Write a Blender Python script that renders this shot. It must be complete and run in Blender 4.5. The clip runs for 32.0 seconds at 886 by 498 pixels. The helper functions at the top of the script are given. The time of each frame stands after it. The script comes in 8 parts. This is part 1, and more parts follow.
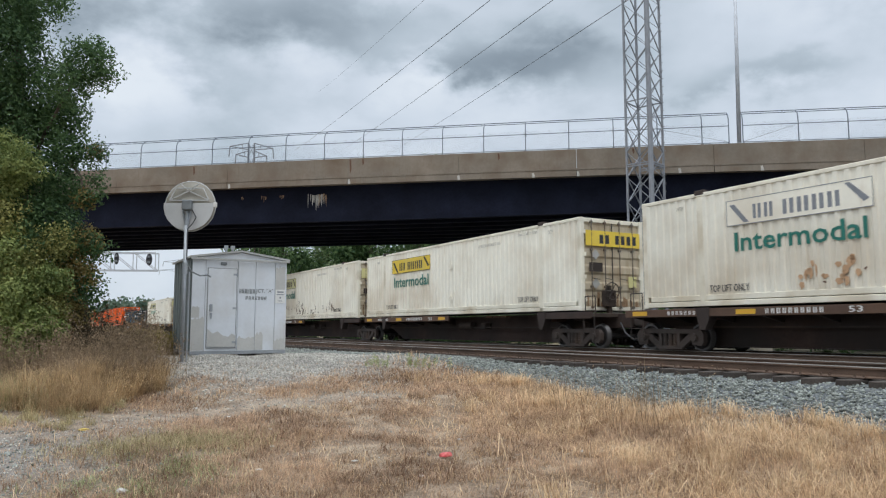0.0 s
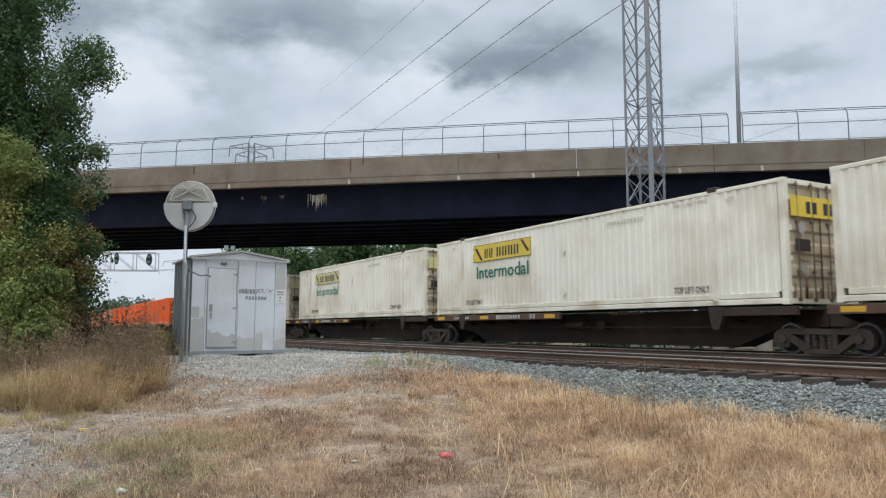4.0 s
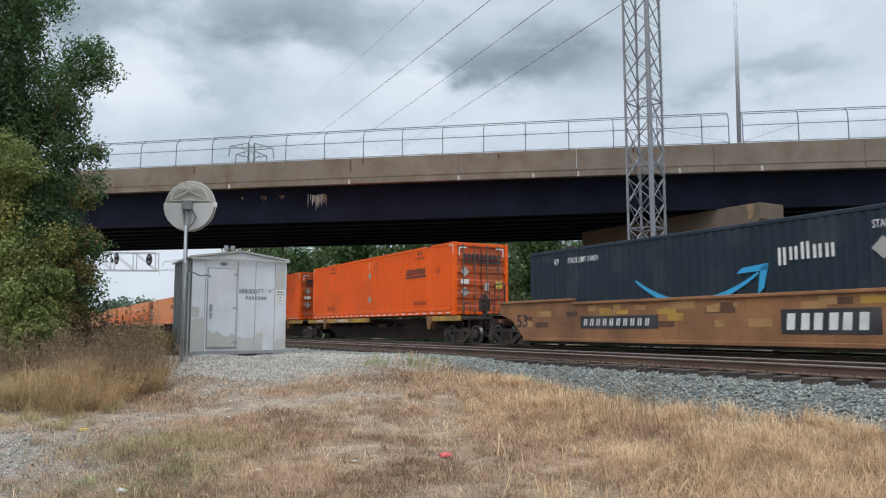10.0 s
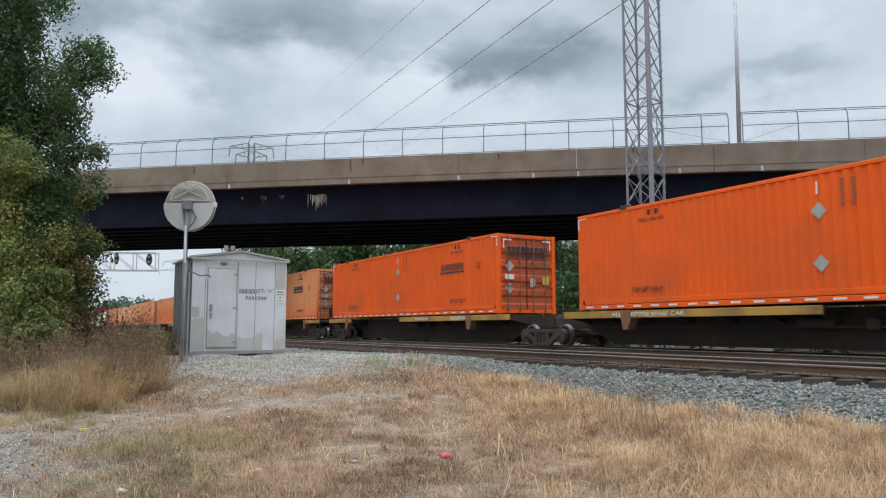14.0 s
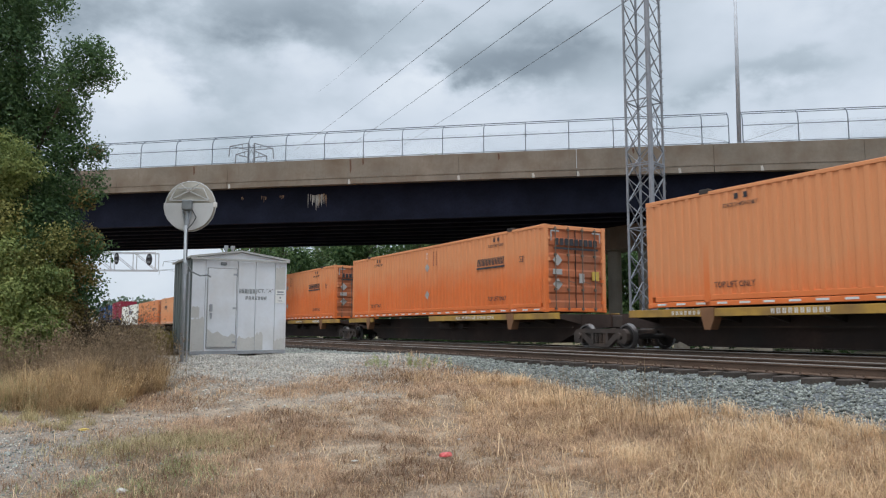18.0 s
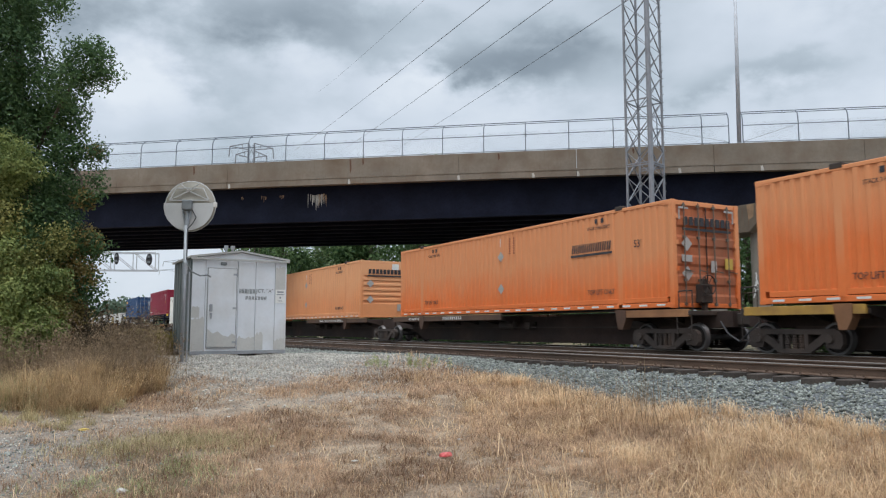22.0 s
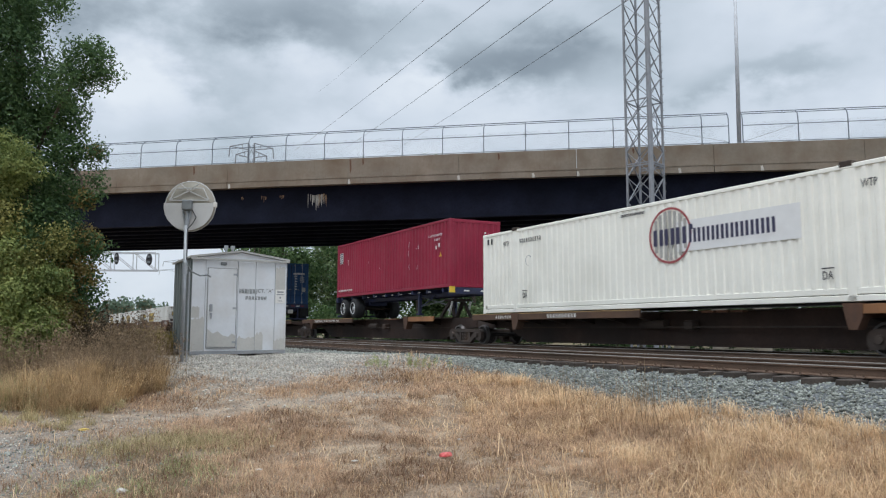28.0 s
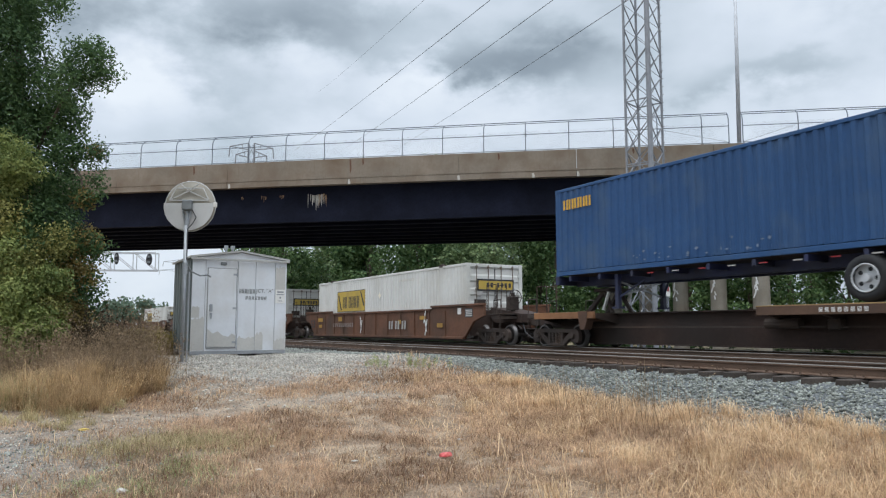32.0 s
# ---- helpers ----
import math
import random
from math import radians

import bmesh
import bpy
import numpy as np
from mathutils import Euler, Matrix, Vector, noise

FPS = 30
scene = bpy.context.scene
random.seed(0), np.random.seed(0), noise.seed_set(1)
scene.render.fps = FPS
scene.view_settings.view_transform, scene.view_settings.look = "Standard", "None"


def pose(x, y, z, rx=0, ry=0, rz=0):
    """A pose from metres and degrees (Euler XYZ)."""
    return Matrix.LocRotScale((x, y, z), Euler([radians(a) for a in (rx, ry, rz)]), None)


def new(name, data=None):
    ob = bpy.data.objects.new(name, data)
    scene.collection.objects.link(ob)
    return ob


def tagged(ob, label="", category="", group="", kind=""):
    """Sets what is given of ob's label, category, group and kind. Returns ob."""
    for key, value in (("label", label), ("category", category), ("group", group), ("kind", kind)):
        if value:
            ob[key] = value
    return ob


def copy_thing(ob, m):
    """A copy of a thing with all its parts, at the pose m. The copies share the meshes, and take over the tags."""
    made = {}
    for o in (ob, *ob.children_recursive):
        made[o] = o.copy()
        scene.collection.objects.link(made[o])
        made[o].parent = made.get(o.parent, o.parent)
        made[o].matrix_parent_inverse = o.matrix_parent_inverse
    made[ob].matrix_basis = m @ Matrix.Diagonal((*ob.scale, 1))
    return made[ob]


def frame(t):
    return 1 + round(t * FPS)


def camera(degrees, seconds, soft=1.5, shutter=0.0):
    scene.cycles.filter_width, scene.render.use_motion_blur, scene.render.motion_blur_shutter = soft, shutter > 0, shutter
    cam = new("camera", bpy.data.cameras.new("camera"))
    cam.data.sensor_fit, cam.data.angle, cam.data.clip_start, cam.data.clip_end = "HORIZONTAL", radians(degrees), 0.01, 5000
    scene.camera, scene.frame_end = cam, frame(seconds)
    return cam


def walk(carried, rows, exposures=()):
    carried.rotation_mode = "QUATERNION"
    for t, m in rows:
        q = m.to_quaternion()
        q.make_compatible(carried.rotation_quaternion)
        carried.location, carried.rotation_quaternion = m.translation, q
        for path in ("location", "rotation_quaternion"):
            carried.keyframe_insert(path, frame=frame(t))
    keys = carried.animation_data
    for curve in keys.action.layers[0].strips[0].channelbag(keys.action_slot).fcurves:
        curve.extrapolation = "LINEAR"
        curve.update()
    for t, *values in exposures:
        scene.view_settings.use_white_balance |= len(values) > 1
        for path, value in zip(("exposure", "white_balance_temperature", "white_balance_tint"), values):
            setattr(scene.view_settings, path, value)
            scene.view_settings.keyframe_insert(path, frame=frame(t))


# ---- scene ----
cam = camera(60.7, 32.0, soft=1.2, shutter=0.12)
EYE = 0.58                       # above the rail heads, which lie at z = 0
walk(cam, [(0.0, pose(0, 0, EYE, 96.0, 0, 0)), (32.0, pose(0, 0, EYE, 96.0, 0, 0))], exposures=[(0.0, -0.05), (8.0, -0.05), (9.5, 0.02), (10.5, 0.02), (11.5, -0.03), (26.0, -0.03), (29.5, 0.01), (30.0, 0.07), (31.0, 0.10), (32.0, 0.09)])

# ---- light: an overcast sky with a weak, wide sun ----
SUN_EL, SUN_AZ = 66, 194


def make_world():
    world = bpy.data.worlds.new("overcast_sky")
    scene.world = world
    world.use_nodes = True
    nt = world.node_tree
    nt.nodes.clear()
    N, L = nt.nodes.new, nt.links.new
    out, bg = N("ShaderNodeOutputWorld"), N("ShaderNodeBackground")
    sky = N("ShaderNodeTexSky")
    sky.sky_type, sky.sun_disc = "NISHITA", False
    sky.sun_elevation, sky.sun_rotation = radians(SUN_EL), radians(SUN_AZ)
    skyb = N("ShaderNodeVectorMath")
    skyb.operation = "SCALE"
    skyb.inputs["Scale"].default_value = 0.10
    L(sky.outputs[0], skyb.inputs[0])
    co, sep = N("ShaderNodeTexCoord"), N("ShaderNodeSeparateXYZ")
    L(co.outputs["Generated"], sep.inputs[0])

    def math_node(op, a, b=None, clamp=False):
        n = N("ShaderNodeMath")
        n.operation, n.use_clamp = op, clamp
        for i, v in enumerate((a, b)):
            if v is None:
                continue
            if isinstance(v, (int, float)):
                n.inputs[i].default_value = v
            else:
                L(v, n.inputs[i])
        return n.outputs[0]

    # clouds: soft large noise with finer edges, on the dome of directions
    mp = N("ShaderNodeMapping")
    mp.inputs["Scale"].default_value = (1.0, 1.0, 1.7)
    mp.inputs["Location"].default_value = (0.35, 0.2, 0.1)
    L(co.outputs["Generated"], mp.inputs[0])
    noise_a, noise_b = N("ShaderNodeTexNoise"), N("ShaderNodeTexNoise")
    for n, s, det, rg in ((noise_a, 2.6, 5, 0.50), (noise_b, 9.0, 6, 0.55)):
        n.inputs["Scale"].default_value, n.inputs["Detail"].default_value, n.inputs["Roughness"].default_value = s, det, rg
        L(mp.outputs[0], n.inputs["Vector"])
    wob = math_node("SUBTRACT", noise_b.outputs[0], 0.5)
    dens = math_node("ADD", math_node("MULTIPLY", math_node("SUBTRACT", noise_a.outputs[0], 0.5), 0.85), math_node("MULTIPLY", wob, 0.34))
    dens = math_node("ADD", dens, 0.46)
    # heavier and lighter banks: middle and half-sizes by the sideways and upward parts of the direction
    for cx, cz, rx, rz, amt in CLOUD_BANKS:
        dx = math_node("DIVIDE", math_node("SUBTRACT", math_node("ADD", sep.outputs[0], math_node("MULTIPLY", wob, 0.30)), cx), rx)
        dz = math_node("DIVIDE", math_node("SUBTRACT", math_node("ADD", sep.outputs[2], math_node("MULTIPLY", wob, 0.12)), cz), rz)
        r2 = math_node("ADD", math_node("MULTIPLY", dx, dx), math_node("MULTIPLY", dz, dz))
        bank = math_node("SUBTRACT", 1.0, math_node("MULTIPLY", r2, 0.6), True)
        bank = math_node("MULTIPLY", math_node("MULTIPLY", bank, bank), bank)
        dens = math_node("ADD", dens, math_node("MULTIPLY", bank, amt))
    ramp = N("ShaderNodeValToRGB")
    els = ramp.color_ramp.elements
    els[0].position, els[0].color = 0.24, (0.82, 0.89, 0.97, 1)
    els[1].position, els[1].color = 1.0, (0.205, 0.252, 0.305, 1)
    for p, c in ((0.42, (0.68, 0.76, 0.86, 1)), (0.58, (0.51, 0.595, 0.677, 1)), (0.80, (0.298, 0.362, 0.424, 1))):
        e = els.new(p)
        e.color = c
    L(dens, ramp.inputs[0])
    mix = N("ShaderNodeMixRGB")
    mix.inputs[0].default_value = 0.92
    L(skyb.outputs[0], mix.inputs[1]), L(ramp.outputs[0], mix.inputs[2])
    # an overcast sky is brightest overhead
    high = N("ShaderNodeMapRange")
    high.inputs[1].default_value, high.inputs[2].default_value = 0.42, 1.0
    high.inputs[3].default_value, high.inputs[4].default_value = 1.0, 2.9
    L(sep.outputs[2], high.inputs[0])
    L(mix.outputs[0], bg.inputs[0]), L(high.outputs[0], bg.inputs[1]), L(bg.outputs[0], out.inputs[0])


CLOUD_BANKS = [(-0.31, 0.385, 0.21, 0.060, 0.30), (-0.12, 0.385, 0.17, 0.058, 0.32), (0.10, 0.340, 0.15, 0.055, 0.38), (-0.38, 0.285, 0.12, 0.050, -0.26), (-0.02, 0.320, 0.07, 0.045, -0.16), (0.38, 0.37, 0.16, 0.08, -0.12),
               (-0.27, 0.425, 0.06, 0.025, -0.22), (0.38, 0.295, 0.10, 0.030, 0.20)]
make_world()
sun = new("sun", bpy.data.lights.new("sun", "SUN"))
sun.data.energy, sun.data.angle, sun.data.color = 1.65, radians(45), (1.0, 0.99, 0.98)
sun.matrix_world = pose(0, 0, 60, 90 - SUN_EL, 0, 180 - SUN_AZ)


# ---- materials ----
def mat(name, col, rough=0.75, metal=0.0, var=0.18, scale=1.5, bump=0.15, bscale=30.0, dirt=None, dirt_amt=0.45, dirt_scale=0.8,
        island=0.0, per_object=0.0, stretch=(1, 1, 1), streak=None, streak_amt=0.4):
    """A painted, stony or metal surface: two scales of tone, stains, vertical streaks and fine relief."""
    m = bpy.data.materials.new(name)
    m.use_nodes = True
    nt = m.node_tree
    N, L = nt.nodes.new, nt.links.new
    b = nt.nodes["Principled BSDF"]
    b.inputs["Roughness"].default_value, b.inputs["Metallic"].default_value = rough, metal
    co = N("ShaderNodeTexCoord")
    mp = N("ShaderNodeMapping")
    mp.inputs["Scale"].default_value = stretch
    L(co.outputs["Object"], mp.inputs[0])

    def noise_at(s, detail=4, vec=None):
        n = N("ShaderNodeTexNoise")
        n.inputs["Scale"].default_value, n.inputs["Detail"].default_value = s, detail
        L(vec if vec else mp.outputs[0], n.inputs["Vector"])
        return n.outputs[0]

    def mixc(fac, a, c, mode="MIX"):
        n = N("ShaderNodeMixRGB")
        n.blend_type = mode
        for i, v in ((0, fac), (1, a), (2, c)):
            if isinstance(v, (int, float)):
                n.inputs[i].default_value = v
            elif isinstance(v, tuple):
                n.inputs[i].default_value = (*v[:3], 1)
            else:
                L(v, n.inputs[i])
        return n.outputs[0]

    def spread(v, lo, hi):
        n = N("ShaderNodeMapRange")
        n.inputs[1].default_value, n.inputs[2].default_value = lo, hi
        L(v, n.inputs[0])
        return n.outputs[0]

    lo, hi = tuple(c * (1 - var) for c in col), tuple(min(1, c * (1 + var)) for c in col)
    c = mixc(spread(noise_at(scale), 0.3, 0.7), lo, hi)
    c = mixc(0.22 * var * 4, c, spread(noise_at(scale * 14, 3), 0.2, 0.6), "MULTIPLY")
    if dirt:
        c = mixc(spread(noise_at(dirt_scale, 6), 0.62 - dirt_amt * 0.3, 0.85 - dirt_amt * 0.2), c, dirt)
    if streak:
        mp2 = N("ShaderNodeMapping")
        mp2.inputs["Scale"].default_value = (5.0, 5.0, 0.35)
        L(co.outputs["Object"], mp2.inputs[0])
        c = mixc(spread(noise_at(1.6, 5, mp2.outputs[0]), 0.75 - streak_amt * 0.35, 1.0 - streak_amt * 0.2), c, streak)
    if island:
        g = N("ShaderNodeNewGeometry")
        h = N("ShaderNodeHueSaturation")
        L(c, h.inputs["Color"])
        mr = N("ShaderNodeMapRange")
        mr.inputs[3].default_value, mr.inputs[4].default_value = 1 - island, 1 + island
        L(g.outputs["Random Per Island"], mr.inputs[0]), L(mr.outputs[0], h.inputs["Value"])
        c = h.outputs[0]
    if per_object:
        g = N("ShaderNodeObjectInfo")
        h = N("ShaderNodeHueSaturation")
        L(c, h.inputs["Color"])
        mr = N("ShaderNodeMapRange")
        mr.inputs[3].default_value, mr.inputs[4].default_value = 1 - per_object, 1 + per_object
        L(g.outputs["Random"], mr.inputs[0]), L(mr.outputs[0], h.inputs["Value"])
        c = h.outputs[0]
    L(c, b.inputs["Base Color"])
    rr = N("ShaderNodeMapRange")
    rr.inputs[3].default_value, rr.inputs[4].default_value = max(0.05, rough - 0.12), min(1, rough + 0.12)
    L(noise_at(scale * 3), rr.inputs[0]), L(rr.outputs[0], b.inputs["Roughness"])
    if bump:
        bp = N("ShaderNodeBump")
        bp.inputs["Strength"].default_value, bp.inputs["Distance"].default_value = bump, 0.02
        L(noise_at(bscale, 5), bp.inputs["Height"]), L(bp.outputs[0], b.inputs["Normal"])
    return m


def leafy(name, a, b_, rough=0.6, tuft=0.0):
    """Foliage or grass: every leaf or blade has a tone of its own between two colours, and lets some light through."""
    m = bpy.data.materials.new(name)
    m.use_nodes = True
    nt = m.node_tree
    N, L = nt.nodes.new, nt.links.new
    b = nt.nodes["Principled BSDF"]
    b.inputs["Roughness"].default_value = rough
    b.inputs["Specular IOR Level"].default_value = 0.25
    g, r, n = N("ShaderNodeNewGeometry"), N("ShaderNodeValToRGB"), N("ShaderNodeTexNoise")
    co = N("ShaderNodeTexCoord")
    n.inputs["Scale"].default_value = 0.7
    L(co.outputs["Object"], n.inputs["Vector"])
    ad = N("ShaderNodeMath")
    ad.operation = "ADD"
    mu = N("ShaderNodeMath")
    mu.operation = "MULTIPLY_ADD"
    mu.inputs[1].default_value, mu.inputs[2].default_value = 1.6, -0.8
    L(n.outputs[0], mu.inputs[0]), L(mu.outputs[0], ad.inputs[0]), L(g.outputs["Random Per Island"], ad.inputs[1])
    tone = ad.outputs[0]
    if tuft:
        n2, m2, a2 = N("ShaderNodeTexNoise"), N("ShaderNodeMath"), N("ShaderNodeMath")
        n2.inputs["Scale"].default_value, n2.inputs["Detail"].default_value = 4.5, 3
        m2.operation, a2.operation = "MULTIPLY_ADD", "ADD"
        m2.inputs[1].default_value, m2.inputs[2].default_value = 2 * tuft, -tuft
        L(co.outputs["Object"], n2.inputs["Vector"]), L(n2.outputs[0], m2.inputs[0]), L(m2.outputs[0], a2.inputs[0]), L(tone, a2.inputs[1])
        tone = a2.outputs[0]
    L(tone, r.inputs[0])
    r.color_ramp.elements[0].color, r.color_ramp.elements[1].color = (*a, 1), (*b_, 1)
    L(r.outputs[0], b.inputs["Base Color"])
    tr, mx = N("ShaderNodeBsdfTranslucent"), N("ShaderNodeMixShader")
    mx.inputs[0].default_value = 0.42
    L(r.outputs[0], tr.inputs[0]), L(b.outputs[0], mx.inputs[1]), L(tr.outputs[0], mx.inputs[2])
    L(mx.outputs[0], nt.nodes["Material Output"].inputs[0])
    return m


M = {}
M["concrete"] = mat("bridge_concrete", (0.215, 0.178, 0.138), 0.9, var=0.16, scale=0.35, bump=0.25, bscale=6, dirt=(0.150, 0.106, 0.070), dirt_amt=0.6, dirt_scale=0.55,
                    streak=(0.150, 0.104, 0.070), streak_amt=0.46)
M["pier"] = mat("pier_concrete", (0.235, 0.212, 0.172), 0.9, var=0.14, scale=0.5, bump=0.2, bscale=8, dirt=(0.20, 0.165, 0.125), dirt_amt=0.5, streak=(0.22, 0.13, 0.08), streak_amt=0.35)
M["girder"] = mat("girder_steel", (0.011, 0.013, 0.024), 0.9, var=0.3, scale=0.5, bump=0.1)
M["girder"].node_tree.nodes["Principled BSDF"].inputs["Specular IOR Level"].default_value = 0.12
# rust-stained cap; the deck's shade over it is also in this darker base
M["pier_cap"] = mat("stained_pier_concrete", (0.155, 0.122, 0.088), 0.9, var=0.16, scale=0.5, bump=0.2, bscale=8, dirt=(0.13, 0.095, 0.065), dirt_amt=0.55, streak=(0.16, 0.09, 0.05), streak_amt=0.5)
M["wire"] = mat("grey_line_wire", (0.15, 0.16, 0.17), 0.6, var=0.1, bump=0.0)
M["dim_mark"] = mat("faint_dark_marking", (0.33, 0.085, 0.03), 0.6, var=0.15, scale=4, bump=0.0)
M["lip"] = mat("worn_tan_lip", (0.36, 0.23, 0.10), 0.75, var=0.2, scale=1.5, bump=0.1, dirt=(0.2, 0.12, 0.06), dirt_amt=0.5)
M["patch_tan"] = mat("tan_paint_patch", (0.40, 0.215, 0.085), 0.8, var=0.2, scale=2, bump=0.1)
M["grey_white"] = mat("dull_white_paint", (0.62, 0.615, 0.58), 0.55, var=0.06, scale=0.7, bump=0.05, dirt=(0.48, 0.46, 0.41), dirt_amt=0.5, dirt_scale=0.6)
M["galv"] = mat("galvanised_steel", (0.36, 0.38, 0.40), 0.5, 0.55, var=0.12, scale=4, bump=0.05)
M["fence_steel"] = mat("weathered_fence_steel", (0.13, 0.155, 0.19), 0.6, 0.1, var=0.15, scale=3, bump=0.05)
M["tower_steel"] = mat("weathered_zinc_steel", (0.25, 0.26, 0.28), 0.65, 0.3, var=0.15, scale=3, bump=0.05)
M["pale_steel"] = mat("pale_grey_steel", (0.50, 0.52, 0.55), 0.6, 0.1, var=0.1, scale=3, bump=0.03)
M["rust_side"] = mat("rust_brown_channel", (0.105, 0.057, 0.034), 0.8, var=0.2, scale=1, bump=0.1, dirt=(0.07, 0.04, 0.028), dirt_amt=0.5, dirt_scale=1.2)
M["white_paint"] = mat("white_steel_paint", (0.86, 0.815, 0.69), 0.55, var=0.05, scale=0.7, bump=0.05, dirt=(0.62, 0.53, 0.40), dirt_amt=0.6, dirt_scale=0.5,
                       streak=(0.56, 0.46, 0.33), streak_amt=0.42, per_object=0.05)
M["soiled_white"] = mat("soiled_white_paint", (0.56, 0.475, 0.34), 0.65, var=0.08, scale=0.9, bump=0.05, dirt=(0.40, 0.30, 0.19), dirt_amt=0.7, dirt_scale=1.0,
                        streak=(0.34, 0.23, 0.13), streak_amt=0.7)
M["clean_white"] = mat("clean_white_paint", (0.88, 0.86, 0.78), 0.5, var=0.04, scale=0.7, bump=0.05, dirt=(0.74, 0.72, 0.64), dirt_amt=0.4, dirt_scale=0.5,
                       streak=(0.70, 0.67, 0.58), streak_amt=0.3)
M["orange"] = mat("orange_paint", (0.85, 0.115, 0.007), 0.5, var=0.06, scale=0.6, bump=0.05, dirt=(0.62, 0.10, 0.02), dirt_amt=0.35, dirt_scale=0.4, per_object=0.05)


def faded(name, top, low):
    """Orange paint that the weather has bleached from the top down, unevenly."""
    m = mat(name, low, 0.6, var=0.06, scale=0.6, bump=0.05, per_object=0.05)
    nt = m.node_tree
    b = nt.nodes["Principled BSDF"]
    N, L = nt.nodes.new, nt.links.new
    src = b.inputs["Base Color"].links[0].from_socket
    co, sep, n, add, mr, mx = (N("ShaderNodeTexCoord"), N("ShaderNodeSeparateXYZ"), N("ShaderNodeTexNoise"), N("ShaderNodeMath"), N("ShaderNodeMapRange"),
                               N("ShaderNodeMixRGB"))
    oi, md = N("ShaderNodeObjectInfo"), N("ShaderNodeMath")
    md.operation = "MULTIPLY_ADD"
    md.inputs[1].default_value, md.inputs[2].default_value = 1.5, -0.6
    L(oi.outputs["Random"], md.inputs[0])
    L(co.outputs["Object"], sep.inputs[0]), L(co.outputs["Object"], n.inputs["Vector"])
    n.inputs["Scale"].default_value, n.inputs["Detail"].default_value = 1.3, 6
    add.operation = "ADD"
    ad2 = N("ShaderNodeMath")
    ad2.operation = "ADD"
    L(sep.outputs[2], ad2.inputs[0]), L(md.outputs[0], ad2.inputs[1])
    L(ad2.outputs[0], add.inputs[0]), L(n.outputs[0], add.inputs[1])
    mr.inputs[1].default_value, mr.inputs[2].default_value = 1.2, 2.3
    L(add.outputs[0], mr.inputs[0]), L(mr.outputs[0], mx.inputs[0])
    mx.inputs[2].default_value = (*top, 1)
    L(src, mx.inputs[1]), L(mx.outputs[0], b.inputs["Base Color"])
    return m


M["orange_faded"] = faded("faded_orange_paint", (0.70, 0.280, 0.120), (0.74, 0.182, 0.048))
M["orange_pale"] = faded("pale_orange_paint", (0.75, 0.36, 0.175), (0.75, 0.30, 0.125))
# door paints: grime, and a darker base for the shaded container ends
M["orange_door"] = mat("grimy_orange_paint", (0.56, 0.085, 0.010), 0.6, var=0.12, scale=0.8, bump=0.05, dirt=(0.26, 0.075, 0.03), dirt_amt=0.6, dirt_scale=0.7, streak=(0.22, 0.07, 0.03), streak_amt=0.45)
M["faded_door"] = mat("grimy_faded_orange_paint", (0.52, 0.15, 0.055), 0.7, var=0.15, scale=0.8, bump=0.05, dirt=(0.26, 0.10, 0.05), dirt_amt=0.65, dirt_scale=0.7, streak=(0.20, 0.08, 0.045), streak_amt=0.55)
M["shed_letter"] = mat("stencil_black", (0.10, 0.11, 0.10), 0.7, var=0.3, scale=9, bump=0.0, dirt=(0.32, 0.33, 0.33), dirt_amt=0.45, dirt_scale=6)
M["grimy_rod"] = mat("grimy_lock_rod", (0.17, 0.145, 0.115), 0.7, 0.2, var=0.2, scale=3, bump=0.05, dirt=(0.12, 0.07, 0.04), dirt_amt=0.5, dirt_scale=3)
M["rust_smear"] = mat("faded_rust_smear", (0.52, 0.32, 0.18), 0.85, var=0.2, scale=6, bump=0.05)
M["rust_wash"] = mat("brown_rust_wash", (0.30, 0.185, 0.10), 0.9, var=0.3, scale=5, bump=0.05)
M["worn_rail"] = mat("worn_cream_paint", (0.80, 0.745, 0.61), 0.65, var=0.08, scale=1.2, bump=0.05, dirt=(0.52, 0.42, 0.28), dirt_amt=0.55, dirt_scale=0.9)
M["navy"] = mat("navy_paint", (0.015, 0.028, 0.040), 0.5, var=0.1, scale=0.6, bump=0.05, dirt=(0.05, 0.06, 0.07), dirt_amt=0.35)
M["red"] = mat("dark_red_paint", (0.28, 0.021, 0.048), 0.5, var=0.12, scale=0.6, bump=0.05, dirt=(0.28, 0.036, 0.06), dirt_amt=0.5)
M["blue"] = mat("blue_paint", (0.026, 0.077, 0.188), 0.5, var=0.12, scale=0.6, bump=0.05, dirt=(0.06, 0.105, 0.18), dirt_amt=0.4, streak=(0.05, 0.08, 0.14), streak_amt=0.35)
M["brown"] = mat("rusty_brown_paint", (0.135, 0.058, 0.030), 0.8, var=0.25, scale=0.8, bump=0.2, dirt=(0.06, 0.038, 0.026), dirt_amt=0.55, dirt_scale=0.6,
                 streak=(0.06, 0.04, 0.03), streak_amt=0.4)
M["tan"] = mat("rusty_tan_paint", (0.33, 0.15, 0.062), 0.8, var=0.2, scale=0.8, bump=0.15, dirt=(0.16, 0.075, 0.035), dirt_amt=0.65, dirt_scale=0.6,
               streak=(0.12, 0.06, 0.03), streak_amt=0.4)
M["yellow"] = mat("worn_yellow_paint", (0.45, 0.255, 0.045), 0.7, var=0.15, scale=1, bump=0.1, dirt=(0.20, 0.11, 0.04), dirt_amt=0.6, dirt_scale=1.2)
M["logo_yellow"] = mat("yellow_decal", (0.76, 0.54, 0.055), 0.5, var=0.06, scale=1, bump=0.0, dirt=(0.62, 0.50, 0.16), dirt_amt=0.4)
